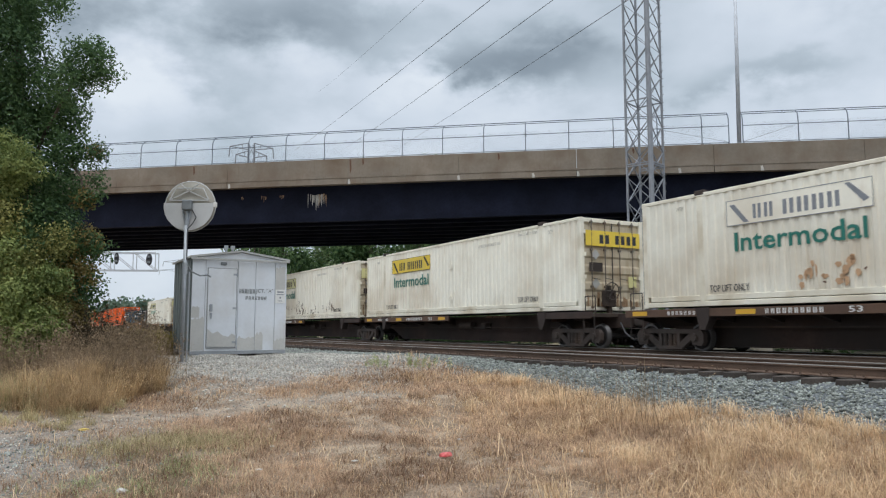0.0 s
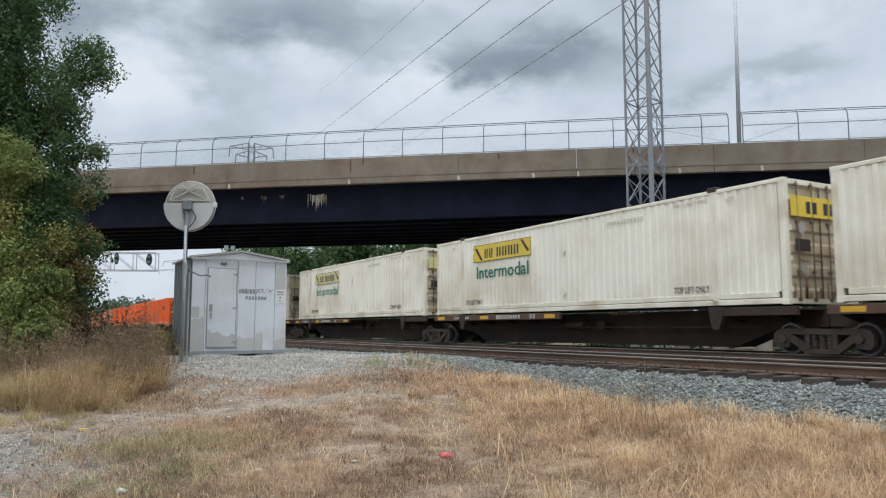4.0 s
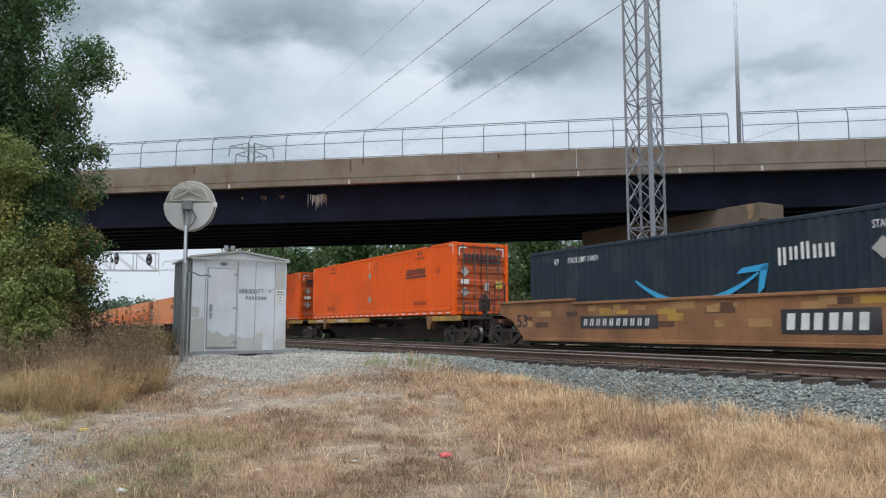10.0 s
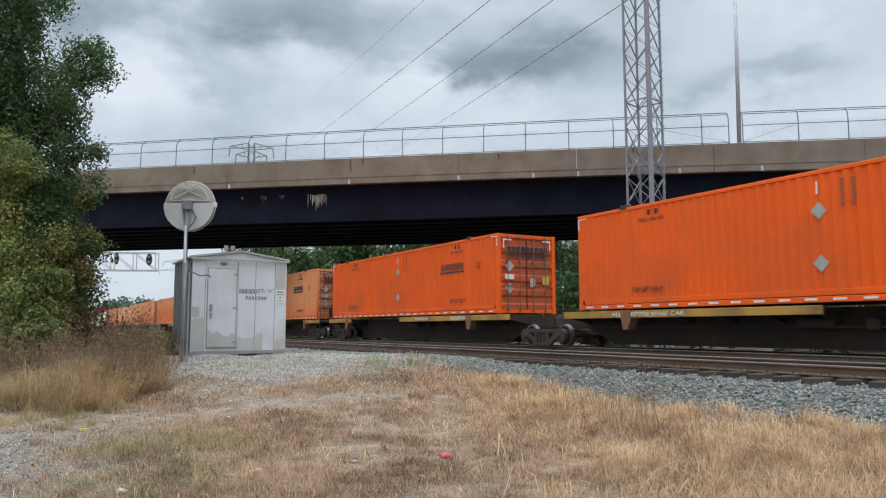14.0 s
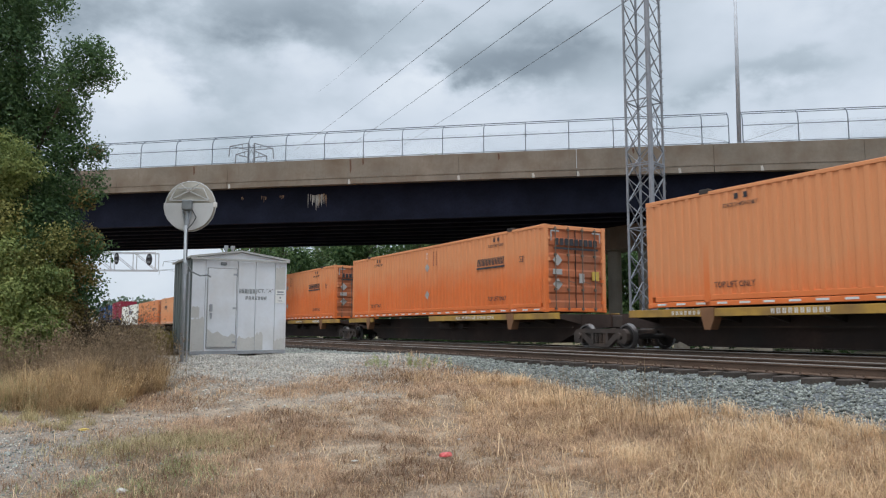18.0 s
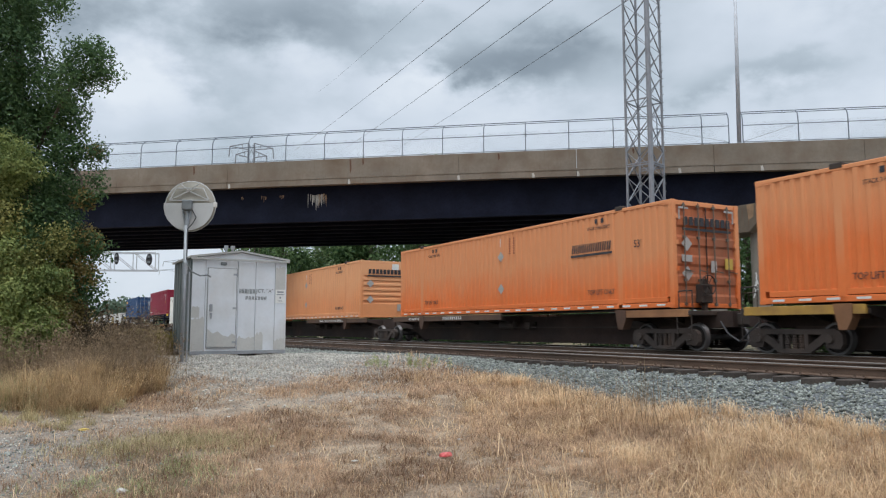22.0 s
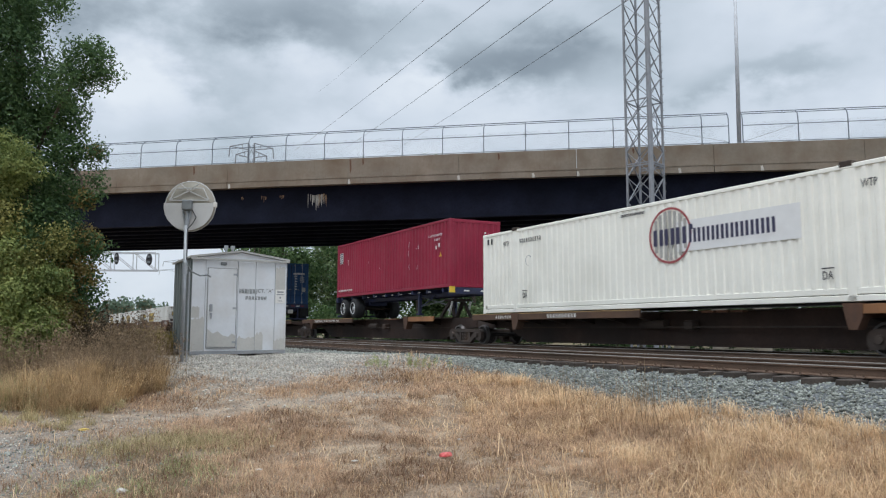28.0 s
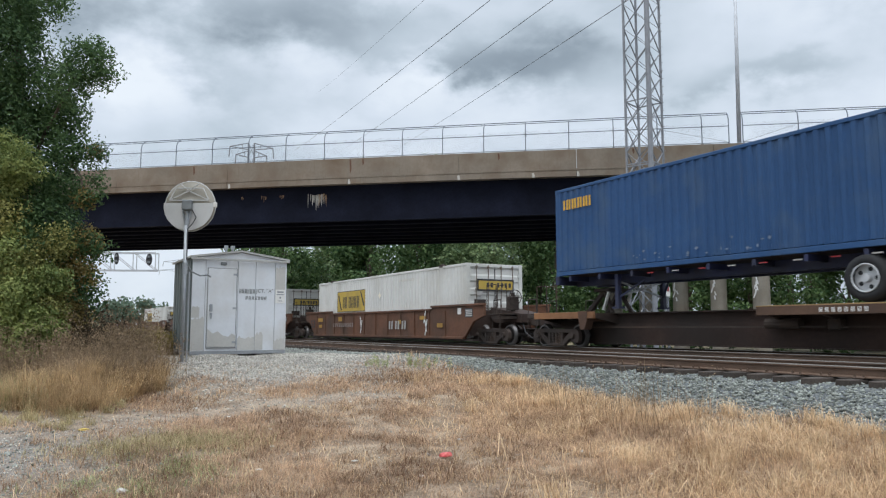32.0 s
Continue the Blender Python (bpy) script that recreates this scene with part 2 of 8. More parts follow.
M["logo_pale"] = mat("bleached_yellow_decal", (0.66, 0.60, 0.27), 0.5, var=0.06, scale=1, bump=0.0, dirt=(0.62, 0.58, 0.40), dirt_amt=0.5)
M["logo_dull"] = mat("dull_yellow_decal", (0.52, 0.36, 0.06), 0.6, var=0.12, scale=1.5, bump=0.0, dirt=(0.36, 0.26, 0.08), dirt_amt=0.5)
M["lilac_dim"] = mat("dim_worn_marking", (0.26, 0.22, 0.20), 0.7, var=0.2, scale=3, bump=0.0)
M["paper"] = mat("dirty_paper", (0.52, 0.51, 0.48), 0.8, var=0.15, scale=9, bump=0.1)
M["scuff"] = mat("scuffed_blue_paint", (0.16, 0.20, 0.27), 0.7, var=0.25, scale=5, bump=0.0)
M["under"] = mat("grimy_underframe", (0.045, 0.032, 0.025), 0.85, var=0.3, scale=1.2, bump=0.2, dirt=(0.085, 0.05, 0.032), dirt_amt=0.5)
M["truck_iron"] = mat("grimy_cast_iron", (0.052, 0.039, 0.032), 0.8, 0.1, var=0.25, scale=3, bump=0.2, dirt=(0.075, 0.05, 0.038), dirt_amt=0.5)
M["wheel"] = mat("wheel_steel", (0.035, 0.028, 0.025), 0.7, 0.3, var=0.2, scale=3, bump=0.05)
M["tread"] = mat("polished_tread", (0.15, 0.14, 0.135), 0.45, 0.7, var=0.05, scale=3, bump=0.0)
M["black"] = mat("black_lettering", (0.025, 0.025, 0.03), 0.6, var=0.2, scale=4, bump=0.0, dirt=(0.08, 0.075, 0.07), dirt_amt=0.4)
M["grey_letter"] = mat("bleached_grey_lettering", (0.22, 0.23, 0.25), 0.6, var=0.1, scale=4, bump=0.0)
M["faint_letter"] = mat("faint_weathered_lettering", (0.50, 0.475, 0.41), 0.65, var=0.2, scale=6, bump=0.0, dirt=(0.66, 0.62, 0.52), dirt_amt=0.5, dirt_scale=4)
M["green"] = mat("green_lettering", (0.018, 0.16, 0.12), 0.55, var=0.12, scale=3, bump=0.0)
M["green_pale"] = mat("bleached_green_lettering", (0.10, 0.33, 0.22), 0.55, var=0.2, scale=3, bump=0.0, dirt=(0.35, 0.48, 0.38), dirt_amt=0.5, dirt_scale=2)
M["white_mark"] = mat("white_marking", (0.74, 0.73, 0.70), 0.6, var=0.08, scale=3, bump=0.0, dirt=(0.5, 0.45, 0.38), dirt_amt=0.35)
M["silver"] = mat("grey_placard", (0.40, 0.385, 0.36), 0.6, 0.1, var=0.12, scale=5, bump=0.0)
M["sky_blue"] = mat("light_blue_decal", (0.03, 0.34, 0.62), 0.5, var=0.05, scale=3, bump=0.0)
M["indigo"] = mat("indigo_decal", (0.035, 0.032, 0.075), 0.5, var=0.08, scale=3, bump=0.0)
M["ring_red"] = mat("dull_red_decal", (0.33, 0.07, 0.075), 0.5, var=0.08, scale=3, bump=0.0)
M["lilac"] = mat("pale_grey_patch", (0.74, 0.735, 0.725), 0.5, var=0.04, scale=3, bump=0.0)
M["chip"] = mat("rust_scab", (0.125, 0.060, 0.036), 0.9, var=0.3, scale=8, bump=0.2)
M["rubber"] = mat("tyre_rubber", (0.018, 0.018, 0.019), 0.85, var=0.2, scale=6, bump=0.1)
M["rim"] = mat("white_wheel_rim", (0.55, 0.56, 0.57), 0.45, 0.3, var=0.1, scale=6, bump=0.0)
M["chassis"] = mat("dark_blue_chassis_paint", (0.022, 0.028, 0.075), 0.6, var=0.15, scale=1, bump=0.05, dirt=(0.03, 0.03, 0.035), dirt_amt=0.5)
M["lamp_red"] = mat("red_reflector", (0.26, 0.018, 0.022), 0.3, var=0.05, scale=6, bump=0.0)
M["amber"] = mat("amber_mark", (0.65, 0.36, 0.03), 0.5, var=0.05, scale=6, bump=0.0)
M["rail"] = mat("rail_steel", (0.135, 0.085, 0.058), 0.75, 0.2, var=0.18, scale=2, bump=0.1, dirt=(0.08, 0.055, 0.04), dirt_amt=0.5)
M["rail_head"] = mat("worn_rail_head", (0.36, 0.33, 0.30), 0.5, 0.15, var=0.12, scale=2, bump=0.03)
M["tie"] = mat("weathered_timber", (0.052, 0.040, 0.032), 0.9, var=0.3, scale=2, bump=0.4, bscale=20, dirt=(0.09, 0.078, 0.066), dirt_amt=0.5, per_object=0.3, stretch=(4, 1, 4))
M["stone"] = mat("grey_ballast", (0.218, 0.230, 0.203), 0.9, var=0.2, scale=2, bump=0.1, island=0.55)
M["pale_stone"] = mat("pale_limestone", (0.41, 0.385, 0.335), 0.9, var=0.2, scale=2, bump=0.1, island=0.45)
M["shed"] = mat("white_sheet_steel", (0.68, 0.705, 0.735), 0.5, 0.1, var=0.06, scale=0.9, bump=0.03, dirt=(0.50, 0.48, 0.44), dirt_amt=0.45, dirt_scale=0.6, streak=(0.5, 0.48, 0.44), streak_amt=0.3)
M["shed_roof"] = mat("grey_roof_steel", (0.40, 0.40, 0.38), 0.6, 0.1, var=0.1, scale=0.9, bump=0.03, dirt=(0.30, 0.29, 0.26), dirt_amt=0.5)
M["sill"] = mat("dark_brown_sill", (0.045, 0.025, 0.018), 0.85, var=0.3, scale=0.8, bump=0.2, dirt=(0.03, 0.022, 0.018), dirt_amt=0.6, dirt_scale=0.6)
# left wall and its ribs: darker and greener than the white front
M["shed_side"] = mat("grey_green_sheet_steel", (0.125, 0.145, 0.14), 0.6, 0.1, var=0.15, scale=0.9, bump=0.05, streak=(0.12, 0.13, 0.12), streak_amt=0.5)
M["shed_buff"] = mat("buff_overpaint", (0.50, 0.49, 0.46), 0.7, var=0.1, scale=1.2, bump=0.03)
M["dark_joint"] = mat("dark_seam", (0.26, 0.26, 0.26), 0.8, var=0.1, bump=0.0)
M["dish_plate"] = mat("white_dish_plate", (0.50, 0.50, 0.49), 0.5, var=0.06, scale=2, bump=0.02)
M["dish_mesh"] = mat("dingy_dish_back", (0.33, 0.31, 0.26), 0.65, var=0.14, scale=3, bump=0.03, dirt=(0.28, 0.26, 0.21), dirt_amt=0.5, dirt_scale=2)
M["grey_box"] = mat("grey_enamel", (0.20, 0.215, 0.22), 0.5, 0.2, var=0.1, scale=4, bump=0.02)
M["cable"] = mat("black_cable", (0.03, 0.03, 0.032), 0.6, var=0.1, bump=0.0)
M["lime"] = mat("lime_deposit", (0.46, 0.44, 0.40), 0.9, var=0.2, scale=3, bump=0.2)
M["rust_lime"] = mat("brown_lime_deposit", (0.30, 0.19, 0.11), 0.9, var=0.2, scale=3, bump=0.2)
M["bark"] = mat("grey_bark", (0.10, 0.08, 0.06), 0.95, var=0.3, scale=4, bump=0.6, bscale=14, stretch=(1, 1, 0.3))
M["leaf"] = leafy("ivy_leaf", (0.034, 0.072, 0.032), (0.115, 0.19, 0.072))
M["leaf_light"] = leafy("young_leaf", (0.10, 0.145, 0.042), (0.32, 0.36, 0.125))
M["leaf_green_gold"] = leafy("gold_green_leaf", (0.12, 0.135, 0.04), (0.42, 0.40, 0.14))
M["leaf_far"] = leafy("woodland_leaf", (0.040, 0.086, 0.034), (0.145, 0.22, 0.082))
# woodland leaf lightened in its colour for the haze over the left trees
M["leaf_haze_pale"] = leafy("pale_woodland_leaf", (0.10, 0.165, 0.08), (0.28, 0.36, 0.17))
M["leaf_brown"] = leafy("dying_leaf", (0.11, 0.09, 0.03), (0.34, 0.26, 0.09))
M["weed"] = leafy("brown_weed", (0.15, 0.108, 0.07), (0.40, 0.295, 0.19), 0.9)
M["dry"] = leafy("dry_grass", (0.23, 0.13, 0.068), (0.81, 0.58, 0.36), 0.85, 0.7)
M["dry_red"] = leafy("reddish_dry_grass", (0.155, 0.089, 0.054), (0.67, 0.468, 0.31), 0.85, 0.8)
M["green_grass"] = leafy("green_grass", (0.22, 0.22, 0.08), (0.54, 0.50, 0.24), 0.8)
M["rank_straw"] = leafy("rank_straw", (0.26, 0.17, 0.085), (0.74, 0.54, 0.31), 0.85, 0.6)
M["olive"] = leafy("olive_grass", (0.24, 0.20, 0.10), (0.62, 0.53, 0.31), 0.85, 0.5)
M["straw"] = leafy("bleached_straw", (0.47, 0.32, 0.18), (0.86, 0.66, 0.43), 0.85, 0.4)
M["fresh_grass"] = leafy("fresh_grass", (0.22, 0.25, 0.10), (0.56, 0.58, 0.32), 0.8, 0.5)
# distance haze is mixed into these bluish leaf tones
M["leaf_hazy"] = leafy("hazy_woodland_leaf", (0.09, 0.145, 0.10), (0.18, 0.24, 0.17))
M["bark_twig"] = leafy("dark_twigs", (0.05, 0.042, 0.03), (0.15, 0.115, 0.07), 0.9)
M["far_hill"] = mat("distant_wood", (0.075, 0.11, 0.085), 0.95, var=0.4, scale=0.12, bump=0.0)


for _n in ("orange", "orange_faded", "orange_pale", "navy", "blue", "red"):
    M[_n].node_tree.nodes["Principled BSDF"].inputs["Specular IOR Level"].default_value = 0.28


# ---- building helpers ----
def part(name, bm, material, parent, label="", smooth=False):
    """Links a bmesh as one mesh object under a thing or a part."""
    me = bpy.data.meshes.new(name)
    bm.to_mesh(me)
    bm.free()
    me.materials.append(material)
    if smooth:
        me.shade_smooth()
    ob = new(name, me)
    ob.parent = parent
    if label:
        tagged(ob, label)
    if name in SMALL_MARKS:
        tagged(ob, kind="stuff")
    return ob


SMALL_MARKS = ("number_block", "name_block", "address_block", "emblem_block", "reflector_tape", "rust_scab", "lift_mark", "corner_mark", "worn_lettering", "scratch", "lime_stain", "scrawl",
               "climbing_ladder")


def mesh_part(name, me, material, parent, label=""):
    me.materials.clear()
    me.materials.append(material)
    ob = new(name, me)
    ob.parent = parent
    if label:
        tagged(ob, label)
    return ob


def thing(name, m, label, category, group="", kind=""):
    ob = new(name)
    ob.empty_display_size = 0.3
    ob.matrix_world = m
    return tagged(ob, label, category, group, kind)


def B():
    return bmesh.new()


def bx(bm, x0, x1, y0, y1, z0, z1, chamfer=0.0):
    """Adds a box, with cut edges if asked."""
    if chamfer <= 0:
        v = [bm.verts.new((x, y, z)) for x in (x0, x1) for y in (y0, y1) for z in (z0, z1)]
        for f in ((0, 1, 3, 2), (4, 6, 7, 5), (0, 4, 5, 1), (2, 3, 7, 6), (0, 2, 6, 4), (1, 5, 7, 3)):
            bm.faces.new([v[i] for i in f])
        return bm
    c = chamfer
    lo, hi = (x0, y0, z0), (x1, y1, z1)
    vs = {}
    for sx in (0, 1):
        for sy in (0, 1):
            for sz in (0, 1):
                s = (sx, sy, sz)
                for ax in range(3):
                    p = [hi[i] - c if s[i] else lo[i] + c for i in range(3)]
                    p[ax] = hi[ax] if s[ax] else lo[ax]
                    vs[s, ax] = bm.verts.new(p)
    for ax in range(3):
        a, b = [i for i in range(3) if i != ax]
        for sd in (0, 1):
            q = []
            for u, w in ((0, 0), (1, 0), (1, 1), (0, 1)):
                s = [0, 0, 0]
                s[ax], s[a], s[b] = sd, u, w
                q.append(vs[tuple(s), ax])
            bm.faces.new(q)
    for ax in range(3):
        a, b = [i for i in range(3) if i != ax]
        for u in (0, 1):
            for w in (0, 1):
                s0, s1 = [0, 0, 0], [0, 0, 0]
                s0[a], s0[b], s1[a], s1[b], s1[ax] = u, w, u, w, 1
                bm.faces.new([vs[tuple(s0), a], vs[tuple(s1), a], vs[tuple(s1), b], vs[tuple(s0), b]])
    for s in [(i, j, k) for i in (0, 1) for j in (0, 1) for k in (0, 1)]:
        bm.faces.new([vs[s, 0], vs[s, 1], vs[s, 2]])
    bmesh.ops.recalc_face_normals(bm, faces=bm.faces)
    return bm


def tube(bm, p, q, r, n=8, r2=None, cap=True):
    """A round bar from p to q."""
    p, q = Vector(p), Vector(q)
    r2 = r if r2 is None else r2
    z = (q - p).normalized()
    x = z.orthogonal().normalized()
    y = z.cross(x)
    a = [bm.verts.new(p + r * (math.cos(t) * x + math.sin(t) * y)) for t in [2 * math.pi * i / n for i in range(n)]]
    b = [bm.verts.new(q + r2 * (math.cos(t) * x + math.sin(t) * y)) for t in [2 * math.pi * i / n for i in range(n)]]
    for i in range(n):
        bm.faces.new((a[i], a[(i + 1) % n], b[(i + 1) % n], b[i]))
    if cap:
        bm.faces.new(a[::-1])
        bm.faces.new(b)
    return bm


def bar(bm, p, q, w, h=None):
    """A square or flat bar from p to q."""
    h = w if h is None else h
    p, q = Vector(p), Vector(q)
    z = (q - p).normalized()
    x = z.cross(Vector((0, 0, 1)))
    x = x.normalized() if x.length > 1e-4 else Vector((1, 0, 0))
    y = z.cross(x)
    c = [(-w / 2, -h / 2), (w / 2, -h / 2), (w / 2, h / 2), (-w / 2, h / 2)]
    a = [bm.verts.new(p + x * i + y * j) for i, j in c]
    b = [bm.verts.new(q + x * i + y * j) for i, j in c]
    for i in range(4):
        bm.faces.new((a[i], a[(i + 1) % 4], b[(i + 1) % 4], b[i]))
    bm.faces.new(a[::-1])
    bm.faces.new(b)
    return bm


def prism(bm, pts, y0, y1):
    """Extrudes an outline in x and z from y0 to y1."""
    a = [bm.verts.new((x, y0, z)) for x, z in pts]
    b = [bm.verts.new((x, y1, z)) for x, z in pts]
    k = len(pts)
    bm.faces.new(a)
    bm.faces.new(b[::-1])
    for i in range(k):
        bm.faces.new((a[i], b[i], b[(i + 1) % k], a[(i + 1) % k]))
    bmesh.ops.recalc_face_normals(bm, faces=bm.faces)
    return bm


def plate(bm, pts, y, t=0.004):
    """A thin sheet outline in x and z, standing in front of y."""
    return prism(bm, pts, y - t, y)


def ring(bm, c, r0, r1, y, n=28, t=0.004, a0=0.0, a1=2 * math.pi):
    """A flat ring or arc in x and z."""
    for i in range(n):
        u, w = a0 + (a1 - a0) * i / n, a0 + (a1 - a0) * (i + 1) / n
        plate(bm, [(c[0] + r0 * math.cos(u), c[1] + r0 * math.sin(u)), (c[0] + r1 * math.cos(u), c[1] + r1 * math.sin(u)),
                   (c[0] + r1 * math.cos(w), c[1] + r1 * math.sin(w)), (c[0] + r0 * math.cos(w), c[1] + r0 * math.sin(w))], y, t)
    bmesh.ops.remove_doubles(bm, verts=bm.verts, dist=0.0005)
    return bm


TEXTS = {}


def words(text, width, height):
    """A mesh of the words in the built-in font, set in x and z, facing -y, from the lower left corner."""
    key = (text, round(width, 3), round(height, 3))
    if key not in TEXTS:
        cu = bpy.data.curves.new("words", "FONT")
        cu.body, cu.resolution_u, cu.extrude, cu.offset = text, 2, 0.002, (0.014 if len(text) == 10 else 0.002)
        tmp = bpy.data.objects.new("words", cu)
        me = bpy.data.meshes.new_from_object(tmp)
        bpy.data.objects.remove(tmp)
        bpy.data.curves.remove(cu)
        n = len(me.vertices)
        co = np.empty(n * 3, np.float32)
        me.vertices.foreach_get("co", co)
        co = co.reshape(-1, 3)
        lo, hi = co.min(0), co.max(0)
        out = np.empty_like(co)
        out[:, 0] = (co[:, 0] - lo[0]) / max(1e-6, hi[0] - lo[0]) * width
        out[:, 1] = -co[:, 2]
        out[:, 2] = (co[:, 1] - lo[1]) / max(1e-6, hi[1] - lo[1]) * height
        me.vertices.foreach_set("co", out.ravel())
        me.update()
        TEXTS[key] = me
    return TEXTS[key].copy()


def lettering(name, text, x, y, z, width, height, material, parent, turn=0.0):
    ob = mesh_part(name, words(text, width, height), material, parent)
    ob.matrix_local = pose(x, y, z, 0, 0, turn)
    return tagged(ob, kind="stuff") if height < 0.25 else ob


def blocks(bm, x, z, width, height, count, y, slant=0.0, gap=0.22):
    """A row of plain upright bars in the place of a name or a number."""
    w = width / count
    for i in range(count):
        a, b = x + i * w, x + (i + 1 - gap) * w
        s, third = slant * height, (b - a) * 0.36
        for p, q in ((a, a + third), (b - third, b)):
            plate(bm, [(p, z), (q, z), (q + s, z + height), (p + s, z + height)], y)
    return bm


def strips(name, co, faces, material, parent=None, smooth=False):
    """A mesh from computed vertex and face arrays: quads or triangles."""
    me = bpy.data.meshes.new(name)
    co, faces = np.asarray(co, np.float32), np.asarray(faces, np.int32)
    k = faces.shape[1]
    me.vertices.add(len(co))
    me.vertices.foreach_set("co", co.ravel())
    me.loops.add(faces.size)
    me.loops.foreach_set("vertex_index", faces.ravel())
    me.polygons.add(len(faces))
    me.polygons.foreach_set("loop_start", np.arange(0, faces.size, k, dtype=np.int32))
    me.update(calc_edges=True)
    me.materials.append(material)
    if smooth:
        me.shade_smooth()
    ob = new(name, me)
    ob.parent = parent
    return ob


rng = np.random.default_rng(11)

# ---- the lie of the land: the track's own axes, u along it and d away from the camera ----
TRACK_TURN = -60.541
TRACK = pose(0, 0, 0, 0, 0, TRACK_TURN)
DX, DY = math.cos(radians(60.541)), -math.sin(radians(60.541))     # along the track, the way the train goes
NEAR_TRACK, TRAIN_TRACK = 12.05, 16.32


def smooth(a, b, v):
    t = np.clip((v - a) / (b - a), 0, 1)
    return t * t * (3 - 2 * t)


def land(x, y):
    """Height of the ground."""
    x, y = np.asarray(x, float), np.asarray(y, float)
    d = -DY * x + DX * y
    z = np.interp(d, [-5, 1, 6, 8.9, 10.3, 10.62, 10.9, 18.7, 20.6, 40], [-0.95, -0.93, -0.76, -0.63, -0.34, -0.295, -0.255, -0.25, -0.75, -0.8])
    pad = np.where(y < 18.5, -0.10 - 0.062 * (18.5 - y), -0.10 - 0.02 * (y - 18.5))
    w = 1 - smooth(-2.5, 3.5, x - 0.10 * (y - 8))
    w = w * (1 - smooth(24, 40, y)) * smooth(-24, -14, x)
    zp = np.maximum(z, pad)
    z = np.where(d < 10.4, z * (1 - w) + zp * w, z)
    z = z + np.where((d < 8.9), 0.035 * np.sin(x * 1.3 + 0.4) * np.cos(y * 0.9) + 0.02 * np.sin(3.1 * x + 2.0 * y) + 0.005 * np.sin(7.3 * x - 3.1 * y) * np.sin(5.9 * y + 2.2 * x), 0)
    return z


# ---- ground ----
def ground_material():
    m = bpy.data.materials.new("soil_and_litter")
    m.use_nodes = True
    nt = m.node_tree
    N, L = nt.nodes.new, nt.links.new
    b = nt.nodes["Principled BSDF"]
    b.inputs["Roughness"].default_value = 0.95
    co, at = N("ShaderNodeTexCoord"), N("ShaderNodeAttribute")
    at.attribute_name = "cover"
    sep = N("ShaderNodeSeparateColor")
    L(at.outputs["Color"], sep.inputs[0])

    def noise_at(s, d=6):
        n = N("ShaderNodeTexNoise")
        n.inputs["Scale"].default_value, n.inputs["Detail"].default_value = s, d
        L(co.outputs["Object"], n.inputs["Vector"])
        return n.outputs[0]

    def ramp(v, *stops):
        r = N("ShaderNodeValToRGB")
        e = r.color_ramp.elements
        e[0].position, e[0].color = stops[0][0], (*stops[0][1], 1)
        e[1].position, e[1].color = stops[-1][0], (*stops[-1][1], 1)
        for p, c in stops[1:-1]:
            x = e.new(p)
            x.color = (*c, 1)
        L(v, r.inputs[0])
        return r.outputs[0]

    def mix(f, a, c, mode="MIX"):
        n = N("ShaderNodeMixRGB")
        n.blend_type = mode
        L(f, n.inputs[0]), L(a, n.inputs[1]), L(c, n.inputs[2])
        return n.outputs[0]

    soil = ramp(noise_at(3.2), (0.30, (0.19, 0.135, 0.09)), (0.5, (0.34, 0.25, 0.17)), (0.72, (0.50, 0.39, 0.275)))
    fine = ramp(noise_at(48, 6), (0.34, (0.30, 0.29, 0.28)), (0.60, (1, 1, 1)))
    green = ramp(noise_at(5), (0.3, (0.13, 0.105, 0.055)), (0.7, (0.22, 0.19, 0.10)))
    pale = ramp(noise_at(26, 4), (0.3, (0.16, 0.145, 0.125)), (0.52, (0.33, 0.31, 0.28)), (0.7, (0.50, 0.48, 0.44)))
    dark = ramp(noise_at(20, 4), (0.3, (0.055, 0.06, 0.062)), (0.7, (0.20, 0.215, 0.22)))
    c = mix(sep.outputs[1], soil, green)
    c = mix(sep.outputs[0], c, pale)
    c = mix(sep.outputs[2], c, dark)
    one = N("ShaderNodeValue")
    one.outputs[0].default_value = 0.8
    c = mix(one.outputs[0], c, fine, "MULTIPLY")
    L(c, b.inputs["Base Color"])
    bp = N("ShaderNodeBump")
    bp.inputs["Strength"].default_value, bp.inputs["Distance"].default_value = 0.8, 0.05
    L(noise_at(24, 6), bp.inputs["Height"]), L(bp.outputs[0], b.inputs["Normal"])
    return m


